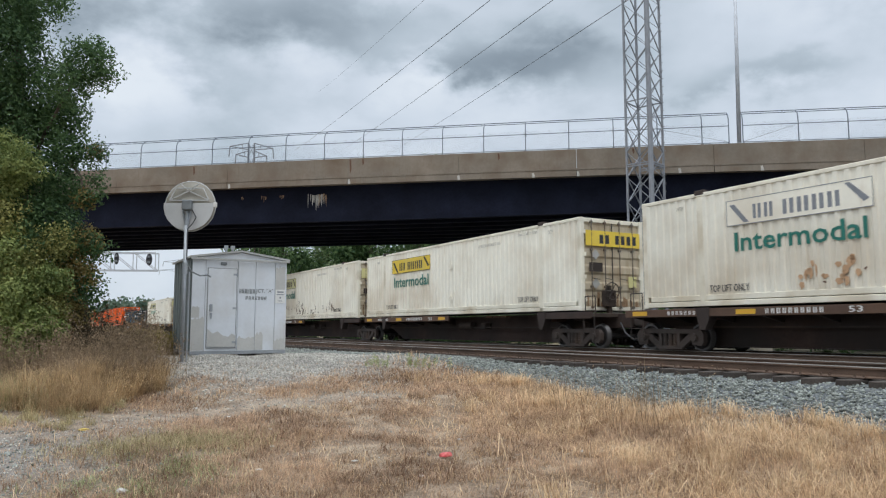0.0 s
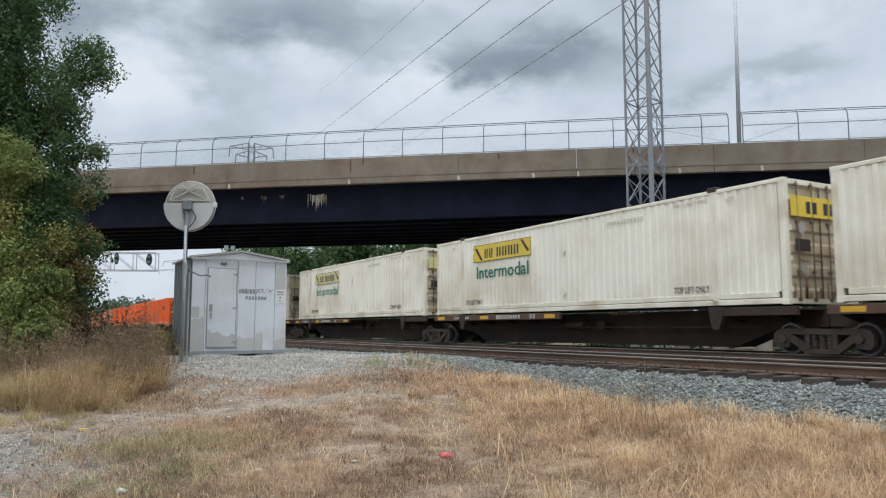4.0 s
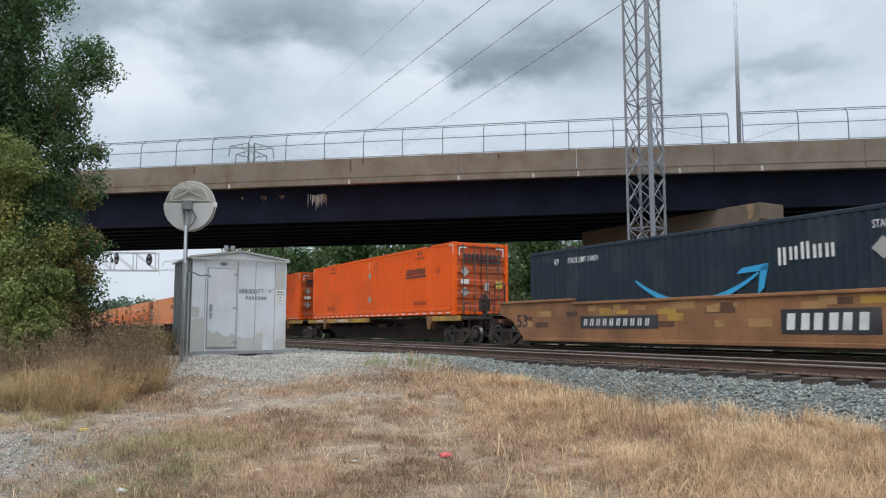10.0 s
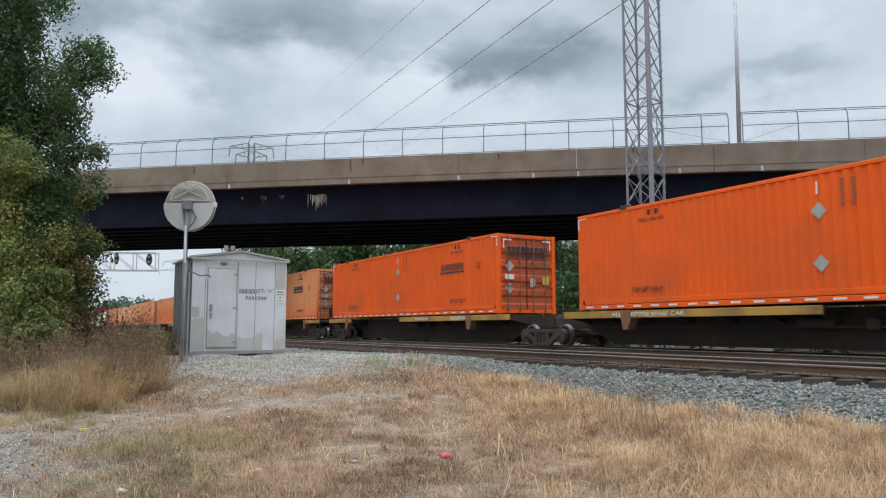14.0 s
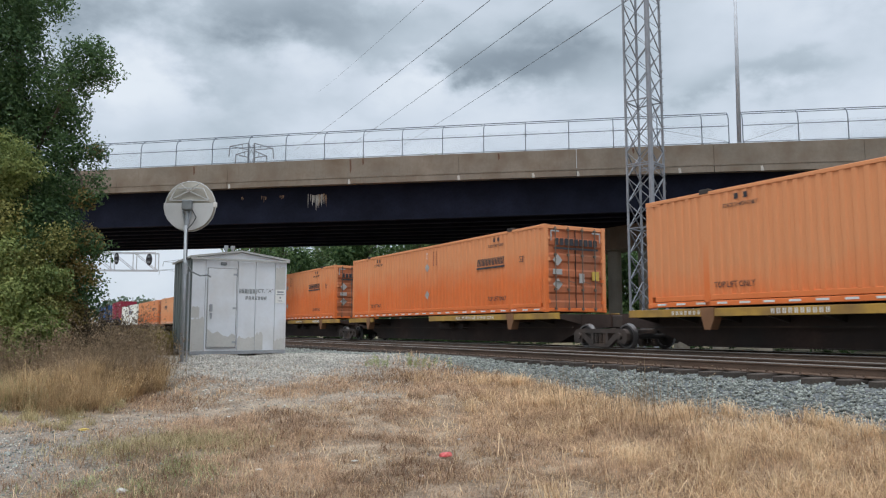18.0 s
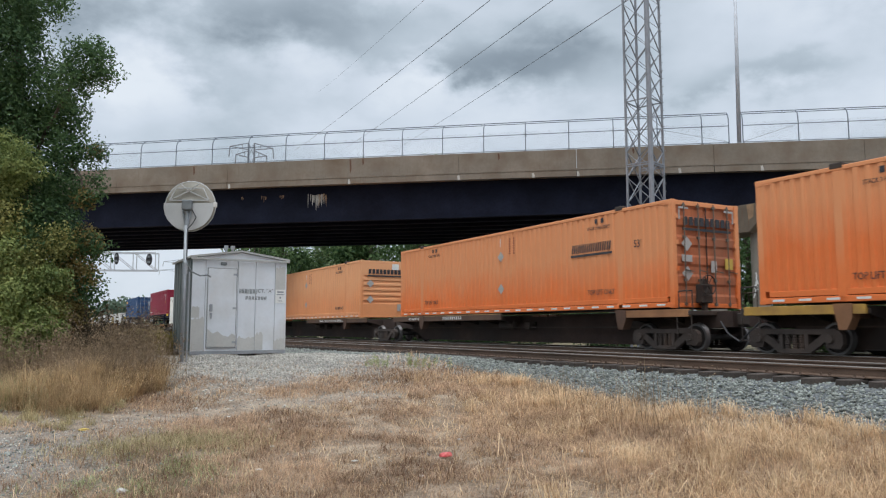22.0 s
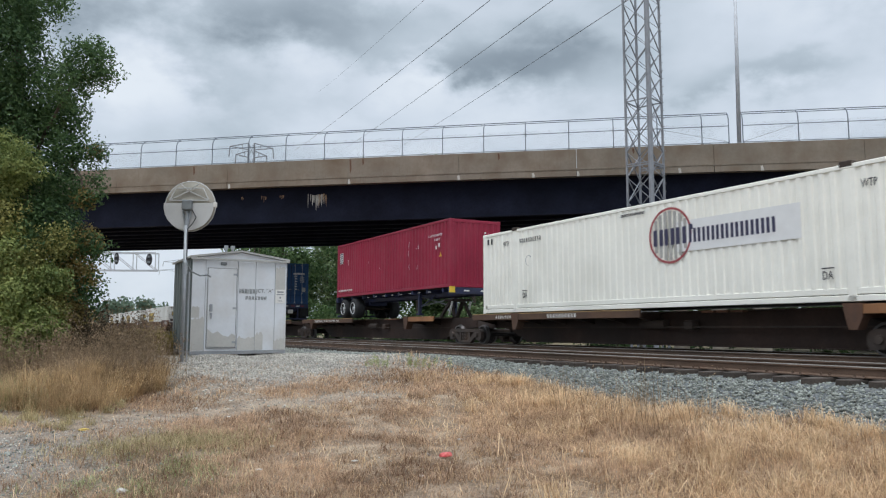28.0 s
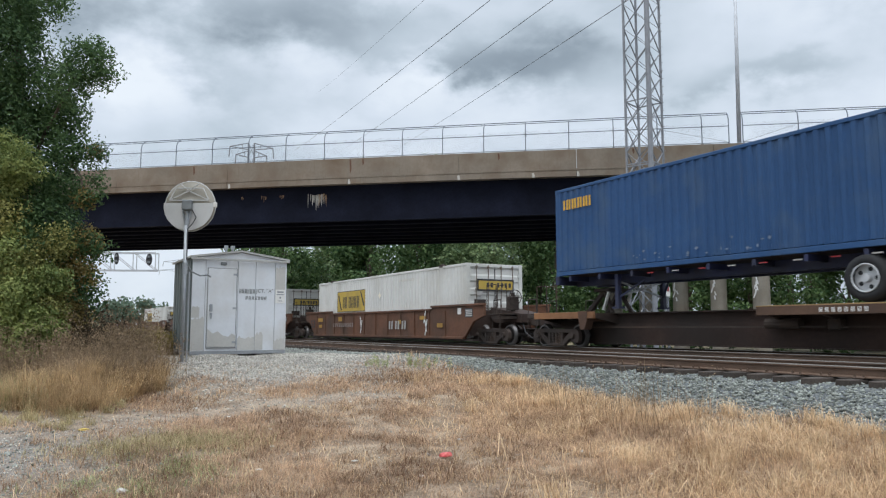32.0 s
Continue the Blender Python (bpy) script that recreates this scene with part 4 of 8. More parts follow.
# ---- the equipment shed ----
def make_shed():
    m = pose(-6.34, 19.1, -0.05, 0, 0, 29.5)
    root = thing("equipment_shed", m, "white sheet-steel equipment shed with low gable roof and worn lettering", "shed")
    W, D_, H = 2.46, 2.46, 2.42
    seams = [0.0, 0.33, 1.16, 1.62, 2.14, W]
    for a, b in zip(seams, seams[1:]):
        bm2 = B()
        bx(bm2, a + 0.004, b - 0.004, 0.0, 0.04, 0.06, H, 0.006)
        part("wall_panel", bm2, M["shed"], root)
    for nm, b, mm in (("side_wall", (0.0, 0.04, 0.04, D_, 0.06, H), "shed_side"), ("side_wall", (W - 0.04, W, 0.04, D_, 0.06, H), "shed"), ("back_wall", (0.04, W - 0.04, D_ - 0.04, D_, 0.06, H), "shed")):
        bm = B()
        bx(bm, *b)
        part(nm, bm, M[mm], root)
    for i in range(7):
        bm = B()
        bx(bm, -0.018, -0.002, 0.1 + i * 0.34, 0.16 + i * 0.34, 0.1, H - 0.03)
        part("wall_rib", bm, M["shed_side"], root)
    bm = B()
    pk = H + 0.21
    prism(bm, [(-0.06, H), (-0.06, H + 0.05), (W / 2, pk + 0.03), (W + 0.06, H + 0.05), (W + 0.06, H), (W / 2, pk - 0.02)], -0.07, D_ + 0.05)
    part("roof", bm, M["shed_roof"], root, "shallow grey gable roof")
    bm = B()
    prism(bm, [(0.01, H), (W / 2, pk - 0.03), (W - 0.01, H)], -0.002, 0.03)
    part("gable", bm, M["shed"], root)
    bm = B()
    bx(bm, -0.05, W + 0.05, -0.085, -0.055, H - 0.045, H + 0.006, 0.004)
    part("eave_trim", bm, M["shed_roof"], root)
    # the door: leaf, frame, handle, hinges
    bm = B()
    bx(bm, 0.395, 1.115, -0.03, -0.004, 0.16, 2.16, 0.008)
    door = part("door", bm, M["shed"], root, "closed white steel door")
    bm = B()
    for b in ((0.378, 0.391, 0.14, 2.18), (1.119, 1.130, 0.14, 2.18)):
        bx(bm, b[0], b[1], -0.018, -0.002, b[2], b[3])
    bx(bm, 0.378, 1.130, -0.022, -0.002, 2.165, 2.180)
    bx(bm, 0.378, 1.130, -0.03, -0.002, 0.13, 0.150)
    part("door_frame", bm, M["dark_joint"], root, "dark door joint")
    bm = B()
    bx(bm, 0.44, 0.52, -0.05, -0.03, 1.06, 1.25, 0.01)
    tube(bm, (0.48, -0.05, 1.0), (0.48, -0.09, 1.0), 0.03, 10)
    bar(bm, (0.48, -0.085, 1.0), (0.48, -0.085, 0.88), 0.03)
    part("handle", bm, M["galv"], door, "grey latch handle with padlock")
    for z in (0.28, 1.15, 2.02):
        bm = B()
        tube(bm, (1.125, -0.035, z - 0.06), (1.125, -0.035, z + 0.06), 0.014, 8)
        bx(bm, 1.03, 1.125, -0.037, -0.03, z - 0.025, z + 0.025)
        part("hinge", bm, M["galv"], door)
    # buff overpaint along the foot, with stepped edges
    for x0, x1, z0, z1 in ((0.005, 0.33, 0.08, 0.92), (1.17, 1.62, 0.08, 0.42), (1.63, 1.84, 0.08, 0.52), (2.12, 2.45, 0.08, 0.36), (0.005, 0.20, 0.9, 1.2), (2.15, 2.42, 1.55, 2.28)):
        bm = B()
        pts = [(x0, z0), (x1, z0)] + [(x1 + (x0 - x1) * k / 9, z1 + rng.uniform(-0.07, 0.03)) for k in range(10)]
        plate(bm, pts, -0.001, 0.002)
        part("overpaint", bm, M["shed_buff"], root, "buff patch of old paint")
    bm = B()
    plate(bm, [(0.40, 0.17), (1.11, 0.17), (1.11, 0.46), (1.02, 0.50), (0.93, 0.42), (0.80, 0.45), (0.66, 0.56), (0.55, 0.50), (0.40, 0.62)], -0.031, 0.002)
    part("overpaint", bm, M["shed_buff"], door, "buff patch of old paint")
    lettering("lettering", 'JCT. "A"', 1.63, -0.006, 1.54, 0.46, 0.13, M["shed_letter"], root)
    bm = B()
    blocks(bm, 1.20, 1.54, 0.42, 0.12, 6, -0.003, 0, 0.3)
    part("worn_lettering", bm, M["shed_letter"], root, "worn black stencilled lettering")
    bm = B()
    blocks(bm, 1.36, 1.38, 0.58, 0.09, 7, -0.003, 0.1, 0.4)
    part("worn_lettering", bm, M["shed_letter"], root)
    bm = B()
    bx(bm, 2.155, 2.415, -0.012, -0.002, 1.30, 1.66, 0.003)
    s = part("notice", bm, M["white_mark"], root, "white printed notice")
    for z, w, h in ((1.58, 0.18, 0.035), (1.52, 0.2, 0.02), (1.42, 0.04, 0.05), (1.35, 0.12, 0.02)):
        bm = B()
        plate(bm, [(2.285 - w / 2, z), (2.285 + w / 2, z), (2.285 + w / 2, z + h), (2.285 - w / 2, z + h)], -0.0125, 0.002)
        part("notice_line", bm, M["grey_letter"], s)
    bm = B()
    bx(bm, 0.70, 0.86, -0.03, -0.002, 2.255, 2.335, 0.01)
    part("door_lamp", bm, M["grey_box"], root, "small grey bulkhead fitting")
    bm = B()
    bx(bm, 0.0, W, 0.0, D_, -0.02, 0.06)
    part("floor_frame", bm, M["galv"], root)
    for x, y in ((0.03, 0.02), (2.26, 0.02), (0.03, 2.3), (2.26, 2.3)):
        bm = B()
        bx(bm, x, x + 0.2, y, y + 0.14, -0.16, -0.02, 0.01)
        for k in range(3):
            bx(bm, x - 0.012, x + 0.212, y - 0.012, y, -0.15 + k * 0.045, -0.13 + k * 0.045)
        part("support_block", bm, M["galv"], root)
    for x in (0.98, 1.16):
        bm = B()
        tube(bm, (W / 2 - 1.05 + x, 1.4, H + 0.12), (W / 2 - 1.05 + x, 1.4, H + 0.42), 0.035, 8)
        tube(bm, (W / 2 - 1.05 + x, 1.4, H + 0.40), (W / 2 - 1.05 + x, 1.4, H + 0.50), 0.06, 8)
        part("roof_vent", bm, M["galv"], root)
    return root


make_shed()


def make_dish():
    root = thing("antenna_mast", pose(-5.80, 16.95, -0.20, 0, 0, 0), "round dish antenna seen from behind on a grey steel pole", "dish antenna")
    zc = 3.56
    bm = B()
    tube(bm, (0, 0, -0.05), (0, 0, 3.1), 0.042, 12)
    part("pole", bm, M["galv"], root, smooth=True)
    bm = B()
    tube(bm, (0, 0, 2.0), (0, 0, 2.25), 0.058, 12)
    tube(bm, (0, 0, 0.0), (0, 0, 0.04), 0.1, 12)
    part("collar", bm, M["galv"], root)
    # dish: a shallow bowl that opens away, its upper part bare ribs and skin, its lower part a white plate
    R = 0.575
    bm = B()
    prev = None
    for i in range(7):
        r = R * i / 6
        y = 0.06 + 0.10 * (r / R) ** 2
        cur = [bm.verts.new((0.02 + r * math.cos(a), y, zc + r * math.sin(a))) for a in [2 * math.pi * k / 40 for k in range(40)]] if i else [bm.verts.new((0.02, y, zc))]
        if prev:
            for k in range(40):
                if len(prev) == 1:
                    bm.faces.new((prev[0], cur[k], cur[(k + 1) % 40]))
                else:
                    bm.faces.new((prev[k], cur[k], cur[(k + 1) % 40], prev[(k + 1) % 40]))
        prev = cur
    bowl = part("dish", bm, M["dish_mesh"], root, "dingy off-white dish back", smooth=True)
    bm = B()
    for k in range(40):
        a, b = 2 * math.pi * k / 40, 2 * math.pi * (k + 1) / 40
        tube(bm, (0.02 + R * math.cos(a), 0.165, zc + R * math.sin(a)), (0.02 + R * math.cos(b), 0.165, zc + R * math.sin(b)), 0.013, 6, cap=False)
    part("rim", bm, M["dish_plate"], bowl)
    pts = [(0.02 + R * 0.99 * math.cos(a), zc + R * 0.99 * math.sin(a)) for a in np.linspace(radians(-186), radians(6), 28)]
    part("cover_plate", plate(B(), pts, 0.052, 0.006), M["dish_plate"], bowl, "smooth white lower plate")
    bm = B()
    for a, b in (((-0.44, 0.12), (0.0, 0.34)), ((0.0, 0.34), (0.46, 0.12)), ((-0.44, 0.12), (0.46, 0.12)), ((-0.2, 0.50), (0.0, 0.34)), ((0.22, 0.50), (0.0, 0.34)), ((-0.3, 0.40), (0.3, 0.40)),
                 ((-0.30, 0.40), (-0.44, 0.12)), ((0.32, 0.40), (0.46, 0.12))):
        bar(bm, (0.02 + a[0], 0.045, zc + a[1]), (0.02 + b[0], 0.045, zc + b[1]), 0.03, 0.02)
    part("back_frame", bm, M["dish_plate"], bowl, "pale triangular strut frame")
    bm = B()
    bx(bm, -0.09, 0.12, -0.10, 0.04, zc - 0.12, zc + 0.11, 0.015)
    part("radio_box", bm, M["grey_box"], root, "grey radio unit")
    bm = B()
    for s in (-1, 1):
        bar(bm, (0.0, 0, 3.0), (s * 0.10, 0.02, zc - 0.1), 0.03)
    bar(bm, (0, 0, 3.0), (0.02, 0.0, zc - 0.1), 0.06)
    part("bracket", bm, M["galv"], root)
    bm = B()
    bx(bm, 0.58, 0.66, 0.03, 0.08, zc - 0.04, zc + 0.07, 0.008)
    part("marker", bm, M["white_mark"], root, "small white side marker")
    bm = B()
    pts = [Vector(p) for p in ((0.12, -0.02, zc - 0.1), (0.22, -0.02, zc - 0.28), (0.15, -0.02, zc - 0.42), (0.05, -0.04, 3.02), (0.05, -0.04, 2.3))]
    for p, q in zip(pts, pts[1:]):
        tube(bm, p, q, 0.012, 6)
    part("cable", bm, M["cable"], root)
    bm = B()
    pts = [Vector(p) for p in ((0.045, 0, 2.22), (0.12, 0.1, 2.06), (0.25, 0.3, 1.98), (0.33, 0.6, 2.02), (0.28, 1.0, 2.0))]
    for p, q in zip(pts, pts[1:]):
        tube(bm, p, q, 0.018, 8)
    part("conduit", bm, M["grey_box"], root)
    bm = B()
    tube(bm, (0.09, 0.05, -0.02), (0.09, 0.05, 2.05), 0.02, 8)
    part("conduit", bm, M["galv"], root)


make_dish()


# ---- the freight train ----
# how far the train has come, second by second
RUN = [(0, 0.0), (2, 20.85), (3.5, 36.5), (5.5, 57.40), (8, 83.80), (10, 104.98), (12, 126.08), (14.5, 152.60), (16.5, 173.60), (18, 189.53), (20, 211.00), (22, 232.50), (24, 254.05), (25.5, 270.22),
       (27.5, 291.75), (29, 307.90), (31, 329.2), (32, 339.91)]
MOVERS, WHEELS = [], []
C_LEN, C_W, C_H = 16.154, 2.60, 2.896
FLOOR_Z = 1.115


def at_track(x, z=0.0):
    return TRACK @ Matrix.Translation((x, TRAIN_TRACK, z))


def moving(ob, x, z=0.0):
    """Puts a thing on the train at its place at the start, and notes it for motions()."""
    ob.matrix_world = at_track(x, z)
    MOVERS.append((ob, x, z))
    return ob


def corrugated(bm, x0, x1, z0, z1, y, depth, pitch, out=-1, flat=0.34):
    """A sheet with trapezoid ribs along x."""
    k = max(1, round((x1 - x0) / pitch))
    p = (x1 - x0) / k
    prof = []
    for i in range(k):
        a = x0 + i * p
        prof += [(a, 0), (a + p * flat, 0), (a + p * (flat + 0.13), 1), (a + p * (0.87), 1)]
    prof.append((x1, 0))
    lo = [bm.verts.new((x, y - out * depth * d, z0)) for x, d in prof]
    hi = [bm.verts.new((x, y - out * depth * d, z1)) for x, d in prof]
    for i in range(len(prof) - 1):
        bm.faces.new((lo[i], lo[i + 1], hi[i + 1], hi[i]))
    return bm


def ribbed_end(bm, x, y0, y1, z0, z1, rows, depth, out=1):
    """An end panel with level ribs."""
    h = (z1 - z0) / rows
    prof = []
    for i in range(rows):
        a = z0 + i * h
        prof += [(a, 0), (a + h * 0.35, 0), (a + h * 0.48, 1), (a + h * 0.87, 1)]
    prof.append((z1, 0))
    a = [bm.verts.new((x - out * depth * d, y0, z)) for z, d in prof]
    b = [bm.verts.new((x - out * depth * d, y1, z)) for z, d in prof]
    for i in range(len(prof) - 1):
        bm.faces.new((a[i], b[i], b[i + 1], a[i + 1]))
    return bm


def diamond(bm, x, z, r, y):
    return plate(bm, [(x - r, z), (x, z - r), (x + r, z), (x, z + r)], y)


def diamond_end(bm, y, z, r, x):
    a = [bm.verts.new((x + t, y + i, z + j)) for t in (0, 0.005) for i, j in ((-r, 0), (0, -r), (r, 0), (0, r))]
    bm.faces.new(a[4:])
    for i in range(4):
        bm.faces.new((a[i], a[(i + 1) % 4], a[4 + (i + 1) % 4], a[4 + i]))
    return bm


# paints for door ends, with grime and the ends' shade in their colour
GRIMY_SHADED_DOORS = {M["white_paint"].name: M["soiled_white"], M["orange"].name: M["orange_door"], M["orange_faded"].name: M["faded_door"]}


def make_container(label, paint, style, length=C_LEN, height=C_H, width=C_W, depth=0.032, doors=True, pitch=0.27, group="containers on the train", posts=True, rails=None):
    root = thing("shipping_container", pose(0, 0, 0), label, "container", group)
    L_, H_, w = length, height, width / 2
    rails = rails or paint
    rod = M["galv"] if paint in (M["navy"], M["blue"]) else M["grimy_rod"]
    px = (2.02, L_ - 2.02) if posts else ()
    spans = [0.16, *px, L_ - 0.16]
    zb, zt = (0.30 if posts else 0.17), H_ - 0.10
    near = None
    for side in (-1, 1):
        bm = B()
        for a, b in zip(spans, spans[1:]):
            pad = 0.09 if posts else 0.0
            corrugated(bm, a + (pad if a in px else 0), b - (pad if b in px else 0), zb, zt, side * (w - 0.006), depth, pitch, side)
        s = part("side_wall", bm, paint, root)
        near = near or s
        bm = B()
        bx(bm, 0.05, L_ - 0.05, side * w if side < 0 else w - 0.07, side * w + 0.07 if side < 0 else w, H_ - 0.10, H_ - 0.002, 0.012)
        part("top_rail", bm, rails, root)
        bm = B()
        y0, y1 = (side * w, side * w + 0.09) if side < 0 else (w - 0.09, w)
        bx(bm, 0.10, L_ - 0.10, y0, y1, 0.02, 0.15, 0.012)
        if posts:
            for a, b in zip(spans, spans[1:]):
                bx(bm, a + 0.1, b - 0.1, y0 + 0.004, y1, 0.165, zb, 0.01)
        part("bottom_rail", bm, rails, root)
        for x in px:
            bm = B()
            bx(bm, x - 0.10, x + 0.10, side * w if side < 0 else w - 0.09, side * w + 0.09 if side < 0 else w, 0.02, H_ - 0.10, 0.015)
            part("lift_post", bm, rails, root)
            bm = B()
            bx(bm, x - 0.15, x + 0.15, side * w - 0.01 if side < 0 else w - 0.17, side * w + 0.17 if side < 0 else w + 0.01, H_ - 0.06, H_ + 0.07, 0.015)
            part("lift_casting", bm, M["under"] if side < 0 else rails, root, "dark lifting casting")
        for x in (0.0, L_ - 0.16):
            bm = B()
            bx(bm, x, x + 0.16, side * (w - 0.002) if side < 0 else w - 0.16, side * (w - 0.002) + 0.16 if side < 0 else w - 0.002, 0.10, H_ - 0.10, 0.015)
            part("corner_post", bm, rails, root)
            for z in (0.0, H_ - 0.12):
                bm = B()
                bx(bm, x - 0.003, x + 0.163, side * (w + 0.003) if side < 0 else w - 0.163, side * (w + 0.003) + 0.166 if side < 0 else w + 0.003, z, z + 0.12, 0.01)
                part("corner_casting", bm, rails, root)
    bm = B()
    corrugated(bm, 0.1, L_ - 0.1, -w + 0.06, w - 0.06, 0, 0.02, 0.5)
    for v in bm.verts:
        v.co = Vector((v.co.x, v.co.z, H_ - 0.03 + v.co.y))
    part("roof", bm, paint, root)
    bm = B()
    bx(bm, 0.1, L_ - 0.1, -w + 0.09, w - 0.09, 0.03, 0.16)
    part("floor", bm, M["under"], root)
    part("end_wall", ribbed_end(B(), 0.02, -w + 0.16, w - 0.16, 0.12, H_ - 0.1, 8, 0.03, -1), paint, root)
    xe = L_ - 0.02
    bm = B()
    bx(bm, xe - 0.08, xe, -w + 0.16, w - 0.16, 0.02, 0.14, 0.01)
    part("door_sill", bm, rails, root)
    bm = B()
    bx(bm, xe - 0.08, xe, -w + 0.16, w - 0.16, H_ - 0.14, H_ - 0.01, 0.01)
    part("door_header", bm, rails, root)
    if doors:
        for y0, y1 in ((-w + 0.165, -0.006), (0.006, w - 0.165)):
            d = part("door", ribbed_end(B(), xe - 0.02, y0, y1, 0.145, H_ - 0.145, 5, 0.035), GRIMY_SHADED_DOORS.get(paint.name, paint), root)
            for f in (0.24, 0.72):
                y = y0 + (y1 - y0) * f
                bm = B()
                tube(bm, (xe + 0.03, y, 0.06), (xe + 0.03, y, H_ - 0.06), 0.017, 8)
                part("lock_rod", bm, rod, d, "steel lock rod")
                for z in (0.12, 0.75, 1.9, H_ - 0.14):
                    part("rod_bracket", bx(B(), xe - 0.01, xe + 0.045, y - 0.045, y + 0.045, z - 0.035, z + 0.035), rod, d)
                bm = B()
                bar(bm, (xe + 0.05, y, 1.02), (xe + 0.05, y + 0.30, 0.98), 0.035, 0.015)
                part("door_handle", bm, rod, d)
            ys = y0 if y0 < -0.1 else y1
            for z in (0.35, 1.05, 1.75, 2.45):
                part("hinge", bx(B(), xe - 0.01, xe + 0.03, ys - 0.05, ys + 0.05, z - 0.06, z + 0.06), rails, d)
        bm = B()
        bx(bm, xe - 0.015, xe + 0.004, -0.012, 0.012, 0.145, H_ - 0.145)
        part("door_gasket", bm, M["rubber"], root)
    else:
        if style == "box_end":
            bm = B()
            corrugated(bm, -w + 0.16, w - 0.16, 0.14, H_ - 0.14, 0, 0.035, 0.25)
            for v in bm.verts:
                v.co = Vector((xe - v.co.y, v.co.x, v.co.z))
        else:
            bm = ribbed_end(B(), xe, -w + 0.16, w - 0.16, 0.62, H_ - 0.75, 6, 0.05)
            bx(bm, xe - 0.06, xe, -w + 0.16, w - 0.16, 0.14, 0.62)
            bx(bm, xe - 0.06, xe, -w + 0.16, w - 0.16, H_ - 0.75, H_ - 0.14)
        part("front_wall", bm, paint, root)
    return root, near


def white_box(first, decal, letters, faint, rust, low=0.0, paint=None):
    root, near = make_container("dirty white corrugated container with yellow panel and green lettering" if not faint else
                                "dirty white corrugated container with outlined panel and green lettering", paint or M["white_paint"], "white", rails=None if paint else M["worn_rail"])
    y = -C_W / 2 - 0.002
    # panel with its plain emblem
    bm = B()
    plate(bm, [(2.86, 1.93), (6.5, 1.93), (6.5, 2.55), (2.86, 2.55)], y, 0.004)
    pan = part("name_panel", bm, decal, root, "yellow name panel" if not faint else "bleached name panel")
    bm = B()
    for a, b, c, d in ((2.86, 6.5, 2.535, 2.55), (2.86, 6.5, 1.93, 1.945), (2.86, 2.875, 1.93, 2.55), (6.485, 6.5, 1.93, 2.55)):
        plate(bm, [(a, c), (b, c), (b, d), (a, d)], y - 0.005, 0.003)
    plate(bm, [(3.35, 1.98), (3.50, 1.98), (3.10, 2.44), (2.95, 2.44)], y - 0.005, 0.003)
    plate(bm, [(5.90, 2.50), (6.02, 2.50), (6.42, 2.12), (6.30, 2.06)], y - 0.005, 0.003)
    part("panel_outline", bm, M["black"] if not faint else M["grey_letter"], pan)
    bm = B()
    blocks(bm, 3.62, 2.04, 0.62, 0.34, 2, y - 0.005, 0, 0.3)
    blocks(bm, 4.42, 2.04, 1.45, 0.34, 4, y - 0.005, 0, 0.26)
    part("name_block", bm, M["black"] if not faint else M["grey_letter"], pan)
    if low:
        pan.matrix_local = Matrix.Translation((0, 0, -2.08)) @ Matrix.Diagonal((1, 1, 1.72, 1))
    lettering("lettering", "Intermodal", 3.06, y, 1.30, 3.28, 0.46, letters, near)
    for x in (2.27, C_LEN - 3.35):
        lettering("lettering", "TOP LIFT ONLY", x, y, 0.36, 1.16, 0.17, M["black"], near)
    lettering("lettering", "STACK LIMIT 3 HIGH", 12.85, y, 2.62, 1.1, 0.09, M["faint_letter"], near)
    lettering("lettering", "WTP", 14.55, y, 2.52, 0.24, 0.12, M["faint_letter"], near)
    lettering("lettering", "WTP", 1.25, y, 2.50, 0.24, 0.12, M["faint_letter"], near)
    bm = B()
    blocks(bm, 10.3, 2.45, 1.5, 0.11, 11, y, 0, 0.45)
    part("number_block", bm, M["faint_letter"], near)
    for z in (1.93, 0.62):
        bm = B()
        diamond(bm, 8.2, z, 0.16, y)
        part("placard", bm, M["worn_rail"], near, "blank diamond placard")
    bm = B()
    r = np.random.default_rng(first)
    spots = [(r.uniform(2.6, 13.9), r.uniform(0.36, 0.75)) for _ in range(1 + rust // 5)]
    for i in range(rust):
        cx, cz = spots[i % len(spots)]
        x, z = cx + r.normal(0, 0.35), max(0.36, cz + r.normal(0, 0.10 if i % 4 else 0.45))
        a, b = r.uniform(0.015, 0.075), r.uniform(0.03, 0.19)
        plate(bm, [(x + a * k * math.cos(v), z + b * k * math.sin(v)) for v, k in zip(np.linspace(0, 2 * math.pi, 9)[:-1], r.uniform(0.35, 1.1, 8))], y, 0.003)
    if rust:
        part("rust_scab", bm, M["chip"], near, "dark rust scabs")
    bm = B()
    for i in range(20 if faint else 0):
        x, z = (r.uniform(4.7, 6.1), r.uniform(0.42, 1.0)) if faint else (r.uniform(0.4, 15.6), r.uniform(0.30, 0.5))
        a, b = r.uniform(0.02, 0.10), r.uniform(0.06, 0.2)
        plate(bm, [(x - a, z), (x - a * 0.3, z - b), (x + a, z - b * 0.5), (x + a * 0.7, z + b * 0.4), (x - a * 0.6, z + b * 0.5)], y, 0.0025)
    if faint:
        part("rust_stain", bm, M["rust_smear"], near, "faded orange rust smears")
    else:
        bm.free()
    bm = B()
    for i in range(16):
        yy, z = r.uniform(-1.05, 1.0), 0.15
        a, b = r.uniform(0.03, 0.10), r.uniform(0.08, 0.45) * (1.3 if yy < -0.4 else 1.0)
        bx(bm, C_LEN - 0.012, C_LEN - 0.006 + 0.002 * (i % 4), yy, yy + a, z, z + b)
    part("rust_wash", bm, M["rust_wash"], root, "brown rust washed over the foot of the doors")
